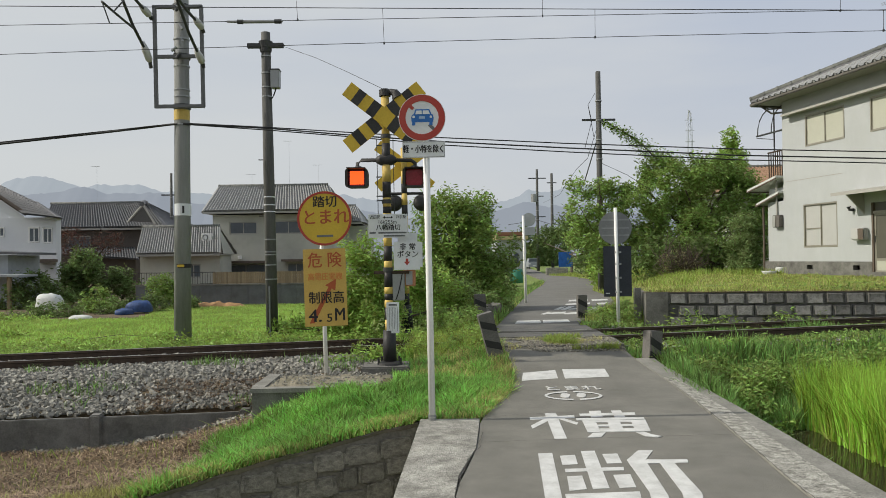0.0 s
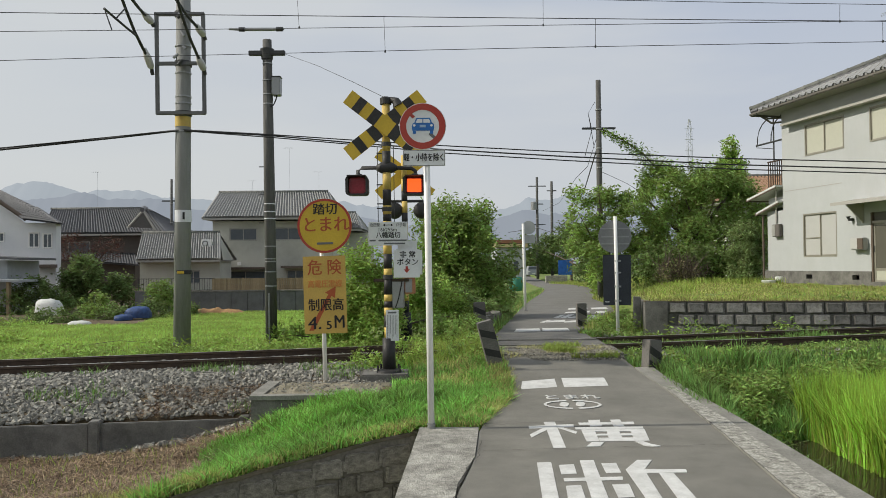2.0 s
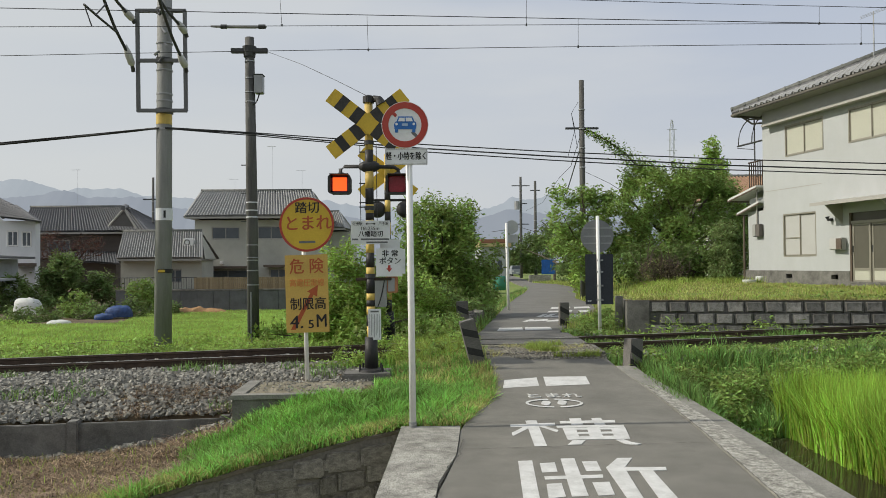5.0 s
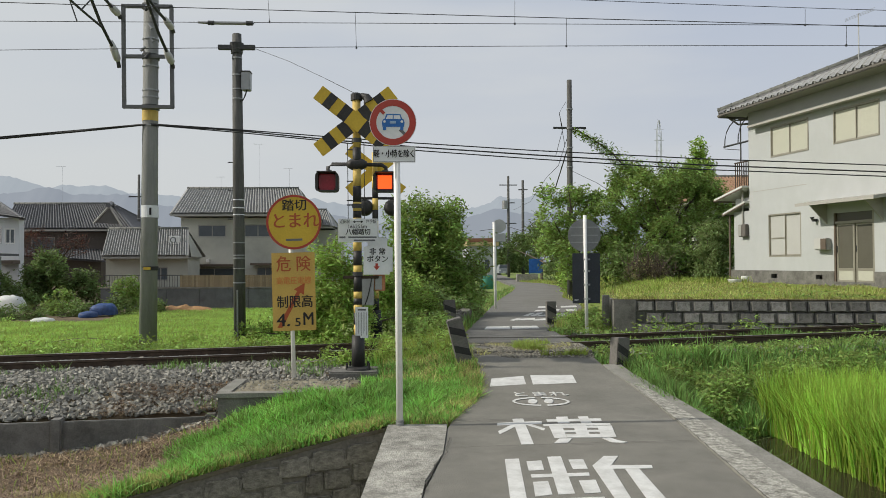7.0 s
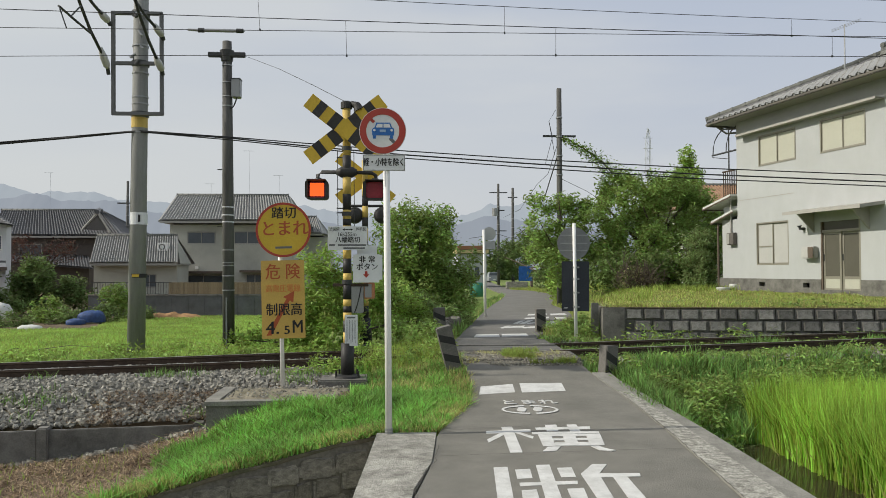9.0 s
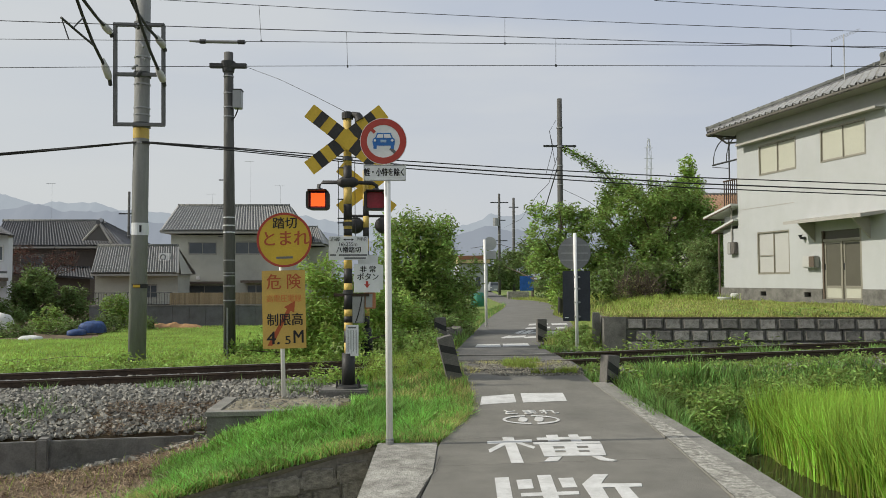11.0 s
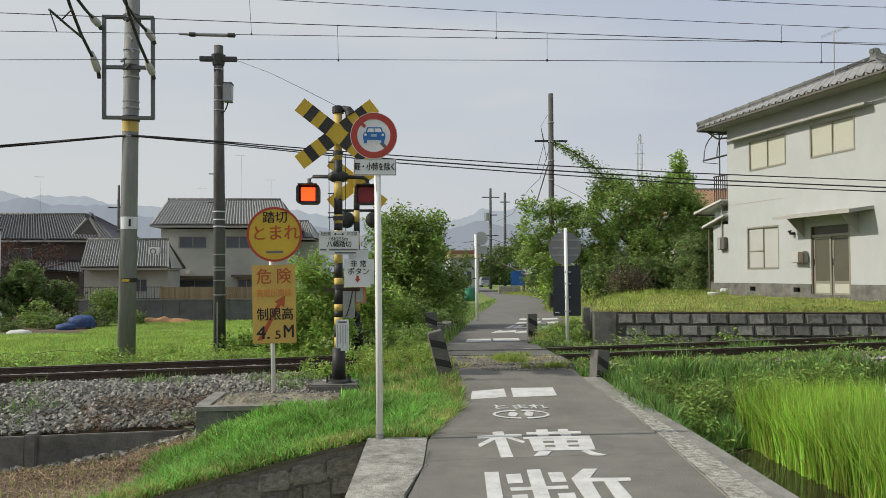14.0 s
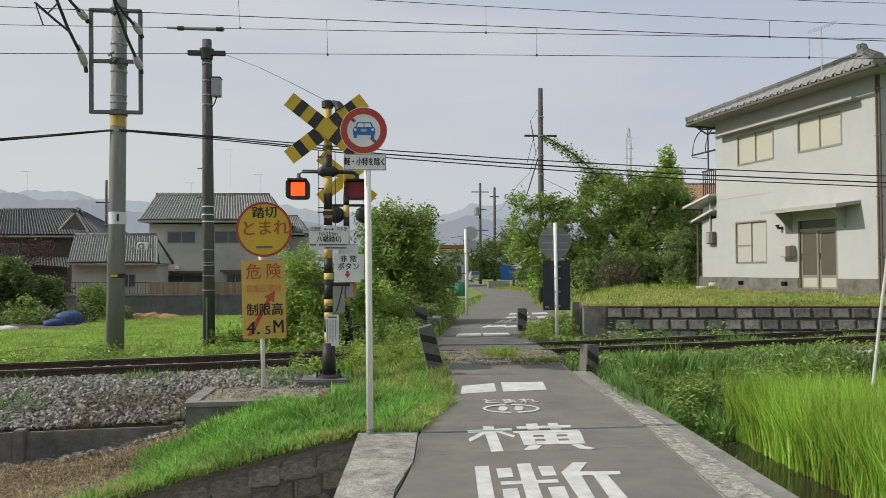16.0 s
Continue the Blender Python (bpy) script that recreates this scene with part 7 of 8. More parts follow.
fr = thing("garden_railing", pose(0, 0, 0), "thin dark metal railing on the garden wall", "fence")
for k in range(30):
    x = -15.572 + k * 0.13
    part("bar", tubeb([(x, 39, 0.49), (x, 39, 1.096)], 0.012, 5), DARKMETAL, fr)
part("rail", tubeb([(-15.628, 39, 1.096), (-15.572 + 3.9, 39, 1.096)], 0.02, 5), DARKMETAL, fr)

# aerials on the roofs
for ax_, ay0, ay1, d_ in ((172, 290, 365, 70), (513, 250, 330, 66), (565, 293, 330, 66), (447, 308, 330, 66)):
    x_ = (ax_ - 784) * d_ / 1350
    q_ = thing("aerial", pose(x_, d_, 1.65 + (461 - ay1) * d_ / 1350), "thin television aerial on a roof", "aerial", "aerials")
    h_ = (ay1 - ay0) * d_ / 1350
    part("mast", tubeb([(0, 0, -0.4), (0, 0, h_)], 0.008, 5), PYLON, q_)
    part("boom", tubeb([(-0.5, 0, h_), (0.3, 0, h_)], 0.010, 5), PYLON, q_)
    for k in range(4):
        part("element", tubeb([(-0.45 + k * 0.2, -0.25, h_), (-0.45 + k * 0.2, 0.25, h_)], 0.007, 4), PYLON, q_)


# ---- clutter at the edge of the field and along the far lane ----
def draped(name, c, sx, sy, sz, material, label, category, seed):
    """A sheet thrown over a heap."""
    t = thing(name, pose(*c), label, category)
    bm = bmesh.new()
    n, m = 18, 7
    rows = []
    for j in range(m + 1):
        f = j / m
        r = []
        for i in range(n):
            a = 2 * math.pi * i / n
            w = 1 + 0.16 * noise.noise((math.cos(a) * 2 + seed, math.sin(a) * 2, f * 2))
            rad = math.sin(min(1.0, 0.12 + f) * math.pi / 2) * w
            r.append(bm.verts.new((sx * rad * math.copysign(abs(math.cos(a)) ** 0.6, math.cos(a)), sy * rad * math.copysign(abs(math.sin(a)) ** 0.6, math.sin(a)), sz * (1 - f ** 2.2) * (1 + 0.12 * noise.noise((a, f * 3, seed))))))
        rows.append(r)
    for p, q in zip(rows, rows[1:]):
        for i in range(n):
            bm.faces.new((p[i], q[i], q[(i + 1) % n], p[(i + 1) % n]))
    bm.faces.new(rows[0])
    part("sheet", bm, material, t, "", True)
    return t


draped("covered_heap", (-17.049, 33, -0.335), 0.55, 0.4, 0.68, SHEET_WHITE, "white sheet draped over a stand in the garden", "sheet", 1)
draped("covered_heap", (-12.789, 32, -0.421), 0.5, 0.4, 0.46, TARP_BLUE, "blue tarpaulin over a heap at the field's edge", "tarpaulin", 4)
draped("covered_heap", (-12.987, 31, -0.44), 0.32, 0.4, 0.22, TARP_BLUE, "blue tarpaulin lying at the field's edge", "tarpaulin", 6)
draped("covered_heap", (-12.851, 27, -0.369), 0.42, 0.2, 0.18, SHEET_WHITE, "pale upturned tub lying at the field's edge", "tub", 9)
hp = thing("earth_heap", pose(-11.0, 36.6, -0.62), "low heap of orange-brown earth before the garden wall", "earth")
bm = bmesh.new()
gr = [[bm.verts.new((-2.0 + 4.0 * i / 30, -0.6 + 1.2 * j / 8, 0.42 * math.sin(math.pi * i / 30) ** 0.7 * math.sin(math.pi * j / 8) * (0.8 + 0.5 * noise.noise((i * 0.4, j * 0.5, 2))) - 0.03)) for j in range(9)] for i in range(31)]
for i in range(30):
    for j in range(8):
        bm.faces.new((gr[i][j], gr[i + 1][j], gr[i + 1][j + 1], gr[i][j + 1]))
part("mound", bm, mat("orange_earth", (0.32, 0.19, 0.09), 0.95, 0.35, 3, 0.8, 20), hp, "", True)
tb = thing("white_tub", pose(11.35, 26.6, 0.92), "white plastic tub standing in grass by the pale house", "tub")
part("body", tubeb([(0, 0, -0.08), (0, 0, 0.09), (0, 0, 0.12)], [0.2, 0.24, 0.25], 16), SHEET_WHITE, tb, "", True)
dr = thing("white_drum", pose(11.85, 26.9, 0.92), "small white drum standing in grass by the pale house", "drum")
part("body", tubeb([(0, 0, -0.08), (0, 0, 0.22), (0, 0, 0.24)], [0.14, 0.14, 0.11], 16), SHEET_WHITE, dr, "", True)
lt = thing("tarpaulin", pose(*(10.607, 66, 0.872)), "blue tarpaulin hung on a frame beside the far lane", "tarpaulin")
part("sheet", boxb(-0.65, 0.55, -0.05, 0.0, -0.12, 1.15, 0.02), mat("tarp_bright_blue", (0.03, 0.13, 0.45), 0.55, 0.3, 4, 0.8, 10), lt)
part("side", boxb(0.552, 0.60, -0.05, 1.2, -0.8, 1.15), TRIM_BROWN, lt)
for x in (-0.60, 0.50):
    part("leg", boxb(x - 0.03, x + 0.03, 0.01, 0.06, -1.5, 1.1), DARKMETAL, lt)
pl = thing("planter_wall", pose(*(9.421, 64, 0.102)), "low pale concrete wall beside the far lane", "wall")
part("body", boxb(-0.8, 1.0, 0.0, 0.5, -0.3, 0.62, 0.03), APRON, pl)
bn = thing("green_bin", pose(*(4.766, 50, 0.254)), "round green net bin beside the lane", "bin")
part("body", tubeb([(0, 0, -0.3), (0, 0, 0.15), (0, 0, 0.55), (0, 0, 0.62)], [0.42, 0.44, 0.40, 0.36], 16), GREEN_NET, bn, "", True)
fb = thing("building", pose(0, 0, 0), "low pale building with an orange-edged flat roof", "building")
part("wall", boxb(5.083, 7.802, 72, 80, 0.0, 3.266), mat("wall_pale_grey", (0.42, 0.44, 0.44), 0.85, 0.08, 1), fb)
part("roof_edge", boxb(4.986, 7.965, 71.6, 80.2, 3.314, 3.634), mat("cream_edge", (0.52, 0.42, 0.22), 0.8, 0.1, 2), fb)
part("roof_band", boxb(5.11, 7.883, 71.8, 80, 3.693, 4.013), mat("orange_band", (0.26, 0.13, 0.08), 0.8, 0.1, 2), fb)
part("window", boxb(8.297 - 1.6, 8.297 - 1.2, 71.98, 72.0, 1.0, 2.0), GLASS_FAR, fb)


def far_car():
    c = (12.263, 105, -0.999)
    t = thing("car", pose(c[0], c[1], 0.02), "small pale car parked far down the lane", "car")
    part("body", slabb([(-0.74, 0.25), (0.74, 0.25), (0.76, 0.8), (0.70, 0.92), (-0.70, 0.92), (-0.76, 0.8)], -1.7, 1.7), mat("car_paint", (0.28, 0.30, 0.33), 0.3, 0.05, 2, 0), t)
    part("cabin", slabb([(-0.70, 0.922), (0.70, 0.922), (0.56, 1.42), (-0.56, 1.42)], -0.8, 1.5), mat("car_paint", (0.4, 0.4, 0.4)), t)
    part("windscreen", slabb([(-0.60, 0.98), (0.60, 0.98), (0.50, 1.34), (-0.50, 1.34)], -0.83, -0.802), GLASS_FAR, t)
    for x in (-0.6, 0.6):
        part("headlight", boxb(x - 0.13, x + 0.13, -1.72, -1.69, 0.62, 0.76), PAINT_W, t)
        for y in (-1.1, 1.1):
            w = part("wheel", tubeb([(x - 0.09, y, 0.28), (x + 0.09, y, 0.28)], 0.28, 14), BLACK, t)
    part("number_plate", boxb(-0.2, 0.2, -1.72, -1.701, 0.38, 0.5), SIGN_W, t)


far_car()


# ---- plants ----
def quads_mesh(name, V, material, parent=None, per=4):
    """A mesh of loose quads from an array (n, 4, 3)."""
    n = len(V)
    me = bpy.data.meshes.new(name)
    me.vertices.add(n * per); me.loops.add(n * per); me.polygons.add(n)
    me.vertices.foreach_set("co", V.reshape(-1).astype(np.float32))
    me.loops.foreach_set("vertex_index", np.arange(n * per, dtype=np.int32))
    me.polygons.foreach_set("loop_start", np.arange(0, n * per, per, dtype=np.int32))
    me.update(calc_edges=True)
    me.materials.append(material)
    ob = new(name, me)
    if parent is not None:
        ob.parent = parent
    return ob


def leaves(rng, centres, sig, size):
    """Leaf quads scattered round centres (n, 3); sig is each one's spread."""
    n = len(centres)
    c = centres + rng.normal(0, 1, (n, 3)) * sig
    a = rng.normal(0, 1, (n, 3)); a[:, 2] *= 0.6; a /= np.linalg.norm(a, axis=1)[:, None]
    nz = rng.normal(0, 0.65, (n, 3)) + (0, 0, 0.8)
    b = np.cross(nz, a); b /= np.linalg.norm(b, axis=1)[:, None]
    s = (size * rng.uniform(0.6, 1.35, n))[:, None]
    a, b = a * s, b * s * 0.34
    bend = np.zeros((n, 3)); bend[:, 2] = -0.12 * s[:, 0]
    return np.stack([c - a, c + b, c + a + bend, c - b], 1)


def clump_points(rng, blobs, n, knots):
    """Points in knots on and in ellipsoids (x, y, z, rx, ry, rz)."""
    B = np.array(blobs, float)
    vol = B[:, 3] * B[:, 4] + B[:, 3] * B[:, 5]
    k = rng.choice(len(B), knots, p=vol / vol.sum())
    d = rng.normal(0, 1, (knots, 3)); d /= np.linalg.norm(d, axis=1)[:, None]
    r = rng.uniform(0.25, 1.0, knots) ** 0.45 * rng.uniform(0.85, 1.12, knots)
    kc = B[k, :3] + d * B[k, 3:] * r[:, None]
    w = rng.uniform(0.3, 1.0, knots)
    return kc[rng.choice(knots, n, p=w / w.sum())]


def tree(blobs, base, n, size, knots, sig, material, label, seed, trunk=0.1, name="tree", limbs=7, bare=0):
    rng = np.random.default_rng(seed)
    t = thing(name, pose(*base), label, "tree" if name == "tree" else "bush")
    B = np.array(blobs, float); B[:, :3] -= base
    top = B[:, 2].max()
    bm = bmesh.new()
    mid = B[:, :3].mean(0)
    tube(bm, [(0, 0, -0.3), (mid[0] * 0.2, mid[1] * 0.2, mid[2] * 0.4), tuple(mid * (0.8, 0.8, 0.9))], [trunk, trunk * 0.8, trunk * 0.45], 8)
    for i in range(limbs):
        q = B[i % len(B)]
        e = q[:3] + rng.normal(0, 0.45, 3) * q[3:]
        s0 = mid * rng.uniform(0.25, 0.7)
        tube(bm, [tuple(s0), tuple(s0 * 0.5 + e * 0.5 + (0, 0, 0.1)), tuple(e)], [trunk * 0.5, trunk * 0.3, trunk * 0.1], 6)
    for _ in range(bare):
        q = B[rng.integers(len(B))]; e = q[:3] + rng.normal(0, 0.45, 3) * q[3:]
        tube(bm, [tuple(e), tuple(e + rng.normal(0, 0.25, 3) + (0, 0, 0.25))], [0.016, 0.005], 4)
    part("trunk", bm, BARK, t, "brown trunk and limbs")
    pts = clump_points(rng, B, n, knots)
    c = quads_mesh("crown", leaves(rng, pts, sig, size), material, t)
    return t


def blades(name, n, place, h, w, material, seed, label, lean=0.35, category="grass", jitter=0.35, flat=1.0, tip=1.0):
    """Grass: tapering bent blades rooted in the ground."""
    rng = np.random.default_rng(seed)
    P = np.array([place(rng) for _ in range(n)], float)
    hh = h * P[:, 3] * rng.uniform(1 - jitter, 1 + jitter, n)
    P = P[:, :3]
    a = rng.uniform(0, 2 * np.pi, n)
    side = np.stack([np.cos(a), np.sin(a), np.zeros(n)], 1)
    ln = rng.uniform(0, 2 * np.pi, n)
    out = np.stack([np.cos(ln), np.sin(ln), np.zeros(n)], 1) * (hh * np.abs(rng.normal(0, lean, n)))[:, None]
    up = np.zeros((n, 3)); up[:, 2] = hh * flat
    ww = (w * rng.uniform(0.6, 1.3, n))[:, None]
    m = P + up * 0.55 + out * 0.35
    e = P + up + out * tip
    V = np.stack([P - side * ww, P + side * ww, m + side * ww * 0.7, m - side * ww * 0.7, e], 1)
    me = bpy.data.meshes.new(name)
    tri = (np.array((0, 1, 2, 0, 2, 3, 3, 2, 4))[None, :] + 5 * np.arange(n)[:, None]).reshape(-1).astype(np.int32)
    me.vertices.add(n * 5); me.loops.add(n * 9); me.polygons.add(n * 3)
    me.vertices.foreach_set("co", V.reshape(-1).astype(np.float32))
    me.loops.foreach_set("vertex_index", tri)
    me.polygons.foreach_set("loop_start", np.arange(0, n * 9, 3, dtype=np.int32))
    me.update(calc_edges=True)
    me.materials.append(material)
    ob = new(name, me)
    return tagged(ob, label, category, kind="stuff")


def patch(x0, x1, y0, y1, ok=lambda x, y: True, dz=-0.01, hv=lambda x, y: 1.0):
    def f(rng):
        while True:
            x, y = rng.uniform(x0, x1), rng.uniform(y0, y1)
            if ok(x, y):
                z = ground_z(x, y)
                if -6 < x < -0.25 and wall_front_y(x) - 0.04 < y < wall_front_y(x) + 0.2:
                    z = max(z, wall_top_z(x) - 0.02)
                return x, y, z + dz, hv(x, y) * (0.75 + 0.5 * (0.5 + 0.5 * noise.noise((x * 2.2, y * 2.2, 5))))
    return f


def off_road(x, y, gap=0.0):
    xl, xr, _ = road_edge(y)
    return x < xl - gap or x > xr + gap


def on_bank(x, y):
    if y < wall_front_y(x) - 0.03 or not off_road(x, y) or (x > -0.32 and y < 7.85):
        return False
    if -2.5 < x < -0.68 and 9.58 < y < 10.9:
        return False
    if -1.2 < x < -0.5 and 10.94 < y < 11.56:
        return False
    if y > 9.4 + 0.0 and x < -2.35:
        return False
    return x > -2.7 + 0.5 * noise.noise((y * 1.5, x, 0)) and y < 12.2


# turf on the bank, its ragged edge on the road, tall grass by the signal
blades("grass", 22000, patch(-2.9, 1.0, 6.7, 9.9, on_bank, hv=lambda x, y: 0.55 + 0.9 * max(0.0, 0.35 + noise.noise((x * 3.1, y * 3.1, 1)))), 0.105, 0.009, BLADE, 21, "fresh green grass on the bank of the ditch", 1.0, jitter=0.5)
blades("grass", 4500, patch(-2.9, 0.9, 6.7, 9.4, lambda x, y: on_bank(x, y) and (y < wall_front_y(x) + 0.3 or x > road_edge(y)[0] - 0.3)), 0.09, 0.005, BLADE_DRY, 22, "dry yellow grass at the edge of the bank", 0.9)
blades("grass", 13000, patch(-0.72, 1.02, 9.2, 12.3, on_bank, hv=lambda x, y: 0.5 + 1.1 * max(0.0, 0.3 + noise.noise((x * 2.6, y * 2.6, 7)))), 0.10, 0.009, BLADE, 23, "tall green grass round the foot of the signal", 0.75, jitter=0.5)
blades("grass", 2600, patch(-0.45, 1.0, 10.2, 12.3, on_bank), 0.13, 0.005, BLADE_DRY, 24, "dry grass stalks beside the crossing", 0.6)
blades("grass", 1500, patch(0.2, 0.95, 7.9, 10.4, lambda x, y: on_bank(x, y) and x > road_edge(y)[0] - 0.42), 0.08, 0.005, BLADE_DRY, 29, "yellowed grass where the bank meets the asphalt", 1.1)
blades("grass", 1500, patch(0.55, 1.02, 7.85, 11, lambda x, y: road_edge(y)[0] - 0.25 < x < road_edge(y)[0] + 0.10 * noise.noise((y * 3, 0, 0)) + 0.03), 0.10, 0.005, BLADE_DRY, 25, "dry grass creeping over the asphalt's edge", 0.9)
# weeds on the crossing deck
blades("grass", 1600, patch(0.95, 2.6, 11.35, 12.45, lambda x, y: noise.noise((x * 2.0, y * 2.6, 3)) > 0.08 + 0.25 * abs(x - 2.0), 0.04), 0.10, 0.006, BLADE_MID, 26, "weeds growing through the crossing deck", 0.8)
blades("grass", 900, patch(0.95, 2.6, 11.4, 12.5, lambda x, y: noise.noise((x * 1.7, y * 2.6, 9)) > 0.05, 0.04), 0.06, 0.006, BLADE_DRY, 27, "dry grass on the crossing deck", 1.2)


def rng_gap(x, y):
    return noise.noise((x * 1.5, y * 1.8, 6)) > -0.05 - 0.25 * smooth(-3.6, -2.6, x)


# dry cut straw on the low ground
def low_left(x, y):
    return y > wall_front_y(x) + 0.05 and y < 10.25 + 0.13 * (x + 2.6) and x < -1.9 and not (x > -2.5 and y > 9.5)


blades("straw", 4500, patch(-4.1, -2.45, 9.95, 11.1, lambda x, y: y > 10.3 + 0.13 * (x + 2.6) and rng_gap(x, y)), 0.10, 0.006, STRAW, 34, "dead grass lying over the lower ballast", 2.0, "straw", 0.5, 0.6)
blades("straw", 30000, patch(-8, -1.9, 5.5, 10.2, lambda x, y: low_left(x, y) and not (x > -2.4 and y < 8.2), 0.012, hv=lambda x, y: 0.6 + 0.9 * max(0.0, 0.3 + noise.noise((x * 2.4, y * 2.4, 9)))), 0.065, 0.006, STRAW, 31, "brown cut straw and dead grass on low ground", 2.2, "straw", 0.5, 0.5)
blades("grass", 2200, patch(-5.5, -2.0, 6.2, 9.6, lambda x, y: low_left(x, y) and y < wall_front_y(x) + 0.45 + 0.4 * noise.noise((x, y, 0))), 0.10, 0.005, BLADE_DRY, 32, "yellowed grass along the ditch wall", 0.7)
blades("grass", 700, patch(-7, -2.0, 7.5, 10, low_left), 0.10, 0.006, BLADE_MID, 33, "sparse green weeds among straw", 0.7)


# weeds in the ballast and along both rails
def sparse(th, s0, s1, sc=1.1, seed=0):
    return lambda x, y: s0 < y - rail_y(x) < s1 and noise.noise((x * sc, y * sc * 1.5, seed)) > th


blades("weeds", 1100, patch(-8.5, 0.6, 10.2, 12.6, lambda x, y: sparse(0.30, -2.4, -0.1, 1.7, 2)(x, y) and not (-2.5 < x < -0.68 and y < 10.95)), 0.15, 0.006, BLADE_WEED, 41, "sparse weeds growing in the ballast", 0.6, "weeds")
blades("weeds", 8000, patch(-12, 0.7, 12.9, 15.8, lambda x, y: 1.4 < y - rail_y(x) < 3.0), 0.17, 0.012, LEAF, 42, "low leafy weeds overgrowing the track's far side", 0.9, "weeds")
rngw = np.random.default_rng(43)
Lx = rngw.uniform(-11, 0.8, 14000); Ls = rngw.uniform(1.4, 3.3, 14000)
hts = np.array([0.25 + 0.6 * max(0, noise.noise((x * 1.4, s * 1.2, 8)) + 0.15) for x, s in zip(Lx, Ls)])
Lz = np.array([ground_z(x, rail_y(x) + s) for x, s in zip(Lx, Ls)]) + rngw.uniform(0, 1, 14000) * hts * 0.55
tagged(quads_mesh("weeds", leaves(rngw, np.stack([Lx, [rail_y(x) + s for x, s in zip(Lx, Ls)], Lz], 1), 0.03, 0.045), LEAF_LIGHT), "leafy vines and weeds beyond the rails", "weeds", kind="stuff")
blades("weeds", 5200, patch(-0.6, 0.95, 11.7, 16.6, lambda x, y: off_road(x, y, 0.05)), 0.24, 0.007, BLADE_MID, 44, "tall weeds beside the crossing deck", 0.5, "weeds")


# the green field
def in_field(x, y):
    return abs(x / y) < 0.72 and y < 37.8 and x < -0.4 - 0.16 * (y - 16) and not (x > -2.2 and y > 19) and y - rail_y(x) > 2.6 and x > -14.2 - 0.25 * (y - 22) + (4.5 if y > 27 else 0)


blades("field_crop", 60000, patch(-18, 0, 15, 37.8, in_field, hv=lambda x, y: 1.0), 0.085, 0.017, FIELD, 51, "dense bright green low field crop", 0.6, "crop")


# right of the lane: weeds, ditch, rice
def right_weeds(x, y):
    s = y - rail_y(x)
    if y > 15.5 and x > 4.1:
        return False
    if -0.95 < s < 0.12 and noise.noise((x * 1.3, y * 1.3, 2)) < 0.02 or 1.1 < s < 1.2:
        return False
    return x > road_edge(y)[1] + (0.36 if y < 11 else 0.05) and not (y < 9.6 and x > 3.5) and abs(x / y) < 0.72


blades("weeds", 34000, patch(2.6, 11.5, 8.8, 15.6, right_weeds, hv=lambda x, y: (0.28 if y > 14.2 else 0.45 if y > 11.0 else 1.0) + 0.5 * max(0.0, noise.noise((x * 0.9, y * 0.9, 12)))), 0.22, 0.010, BLADE_WEED, 61, "rank green grass and weeds beside the track", 0.55, "weeds")
blades("weeds", 6000, patch(2.6, 11.5, 10.5, 15.6, right_weeds, hv=lambda x, y: 0.4), 0.25, 0.006, BLADE_DRY, 62, "dry stalks among the weeds beside the track", 0.5, "weeds")
blades("weeds", 5000, patch(3.0, 4.7, 6.2, 11.0, lambda x, y: x < 3.2 + 1.3 * smooth(8.3, 9.8, y), hv=lambda x, y: 0.35 + 0.6 * smooth(8.0, 9.8, y) * max(0.0, 0.6 + noise.noise((x * 2.5, y * 2.5, 3)))), 0.20, 0.007, BLADE_WEED, 63, "green grass hanging over the ditch by the kerb", 0.8, "weeds")
blades("weeds", 9000, patch(3.7, 6.9, 9.5, 12.0, lambda x, y: noise.noise((x * 1.2, y * 1.2, 14)) > -0.25, hv=lambda x, y: 0.55 + 0.8 * max(0.0, 0.25 + noise.noise((x * 1.7, y * 1.7, 5)))), 0.36, 0.009, BLADE_WEED, 64, "tall fresh grass between the rice and the track", 0.45, "weeds")
rngu = np.random.default_rng(66)
Ux = rngu.uniform(3.1, 7.6, 9000); Uy = rngu.uniform(9.4, 12.0, 9000)
Uk = np.array([x > road_edge(y)[1] + 0.42 and noise.noise((x * 1.6, y * 1.6, 4)) > -0.05 for x, y in zip(Ux, Uy)])
Ux, Uy = Ux[Uk], Uy[Uk]
Uz = np.array([ground_z(x, y) + 0.32 * (0.35 + max(0, noise.noise((x * 2.2, y * 2.2, 1)))) for x, y in zip(Ux, Uy)]) * 1.0 - rngu.uniform(0, 0.14, len(Ux))
tagged(quads_mesh("weeds", leaves(rngu, np.stack([Ux, Uy, Uz], 1), 0.03, 0.04), LEAF_LIGHT), "broad-leaved weeds among the grass beside the track", "weeds", kind="stuff")
rngv = np.random.default_rng(65)
Vx = rngv.uniform(2.85, 9.5, 7000); Vs = np.where(rngv.random(7000) < 0.55, rngv.uniform(1.5, 2.6, 7000), rngv.uniform(-2.0, -0.5, 7000))
Vz = np.array([ground_z(x, rail_y(x) + s) for x, s in zip(Vx, Vs)]) + rngv.uniform(0, 0.16, 7000) * np.where(Vs < 0, 0.6, 1.0) * np.array([0.5 + 3.0 * max(0.0, noise.noise((x * 1.6, s * 1.1, 6))) for x, s in zip(Vx, Vs)])
rngx = np.random.default_rng(68)
Wx = rngx.uniform(2.9, 11, 11000); Ws = np.where(rngx.random(11000) < 0.65, rngx.uniform(-1.5, -0.08, 11000), rngx.uniform(0.15, 1.0, 11000))
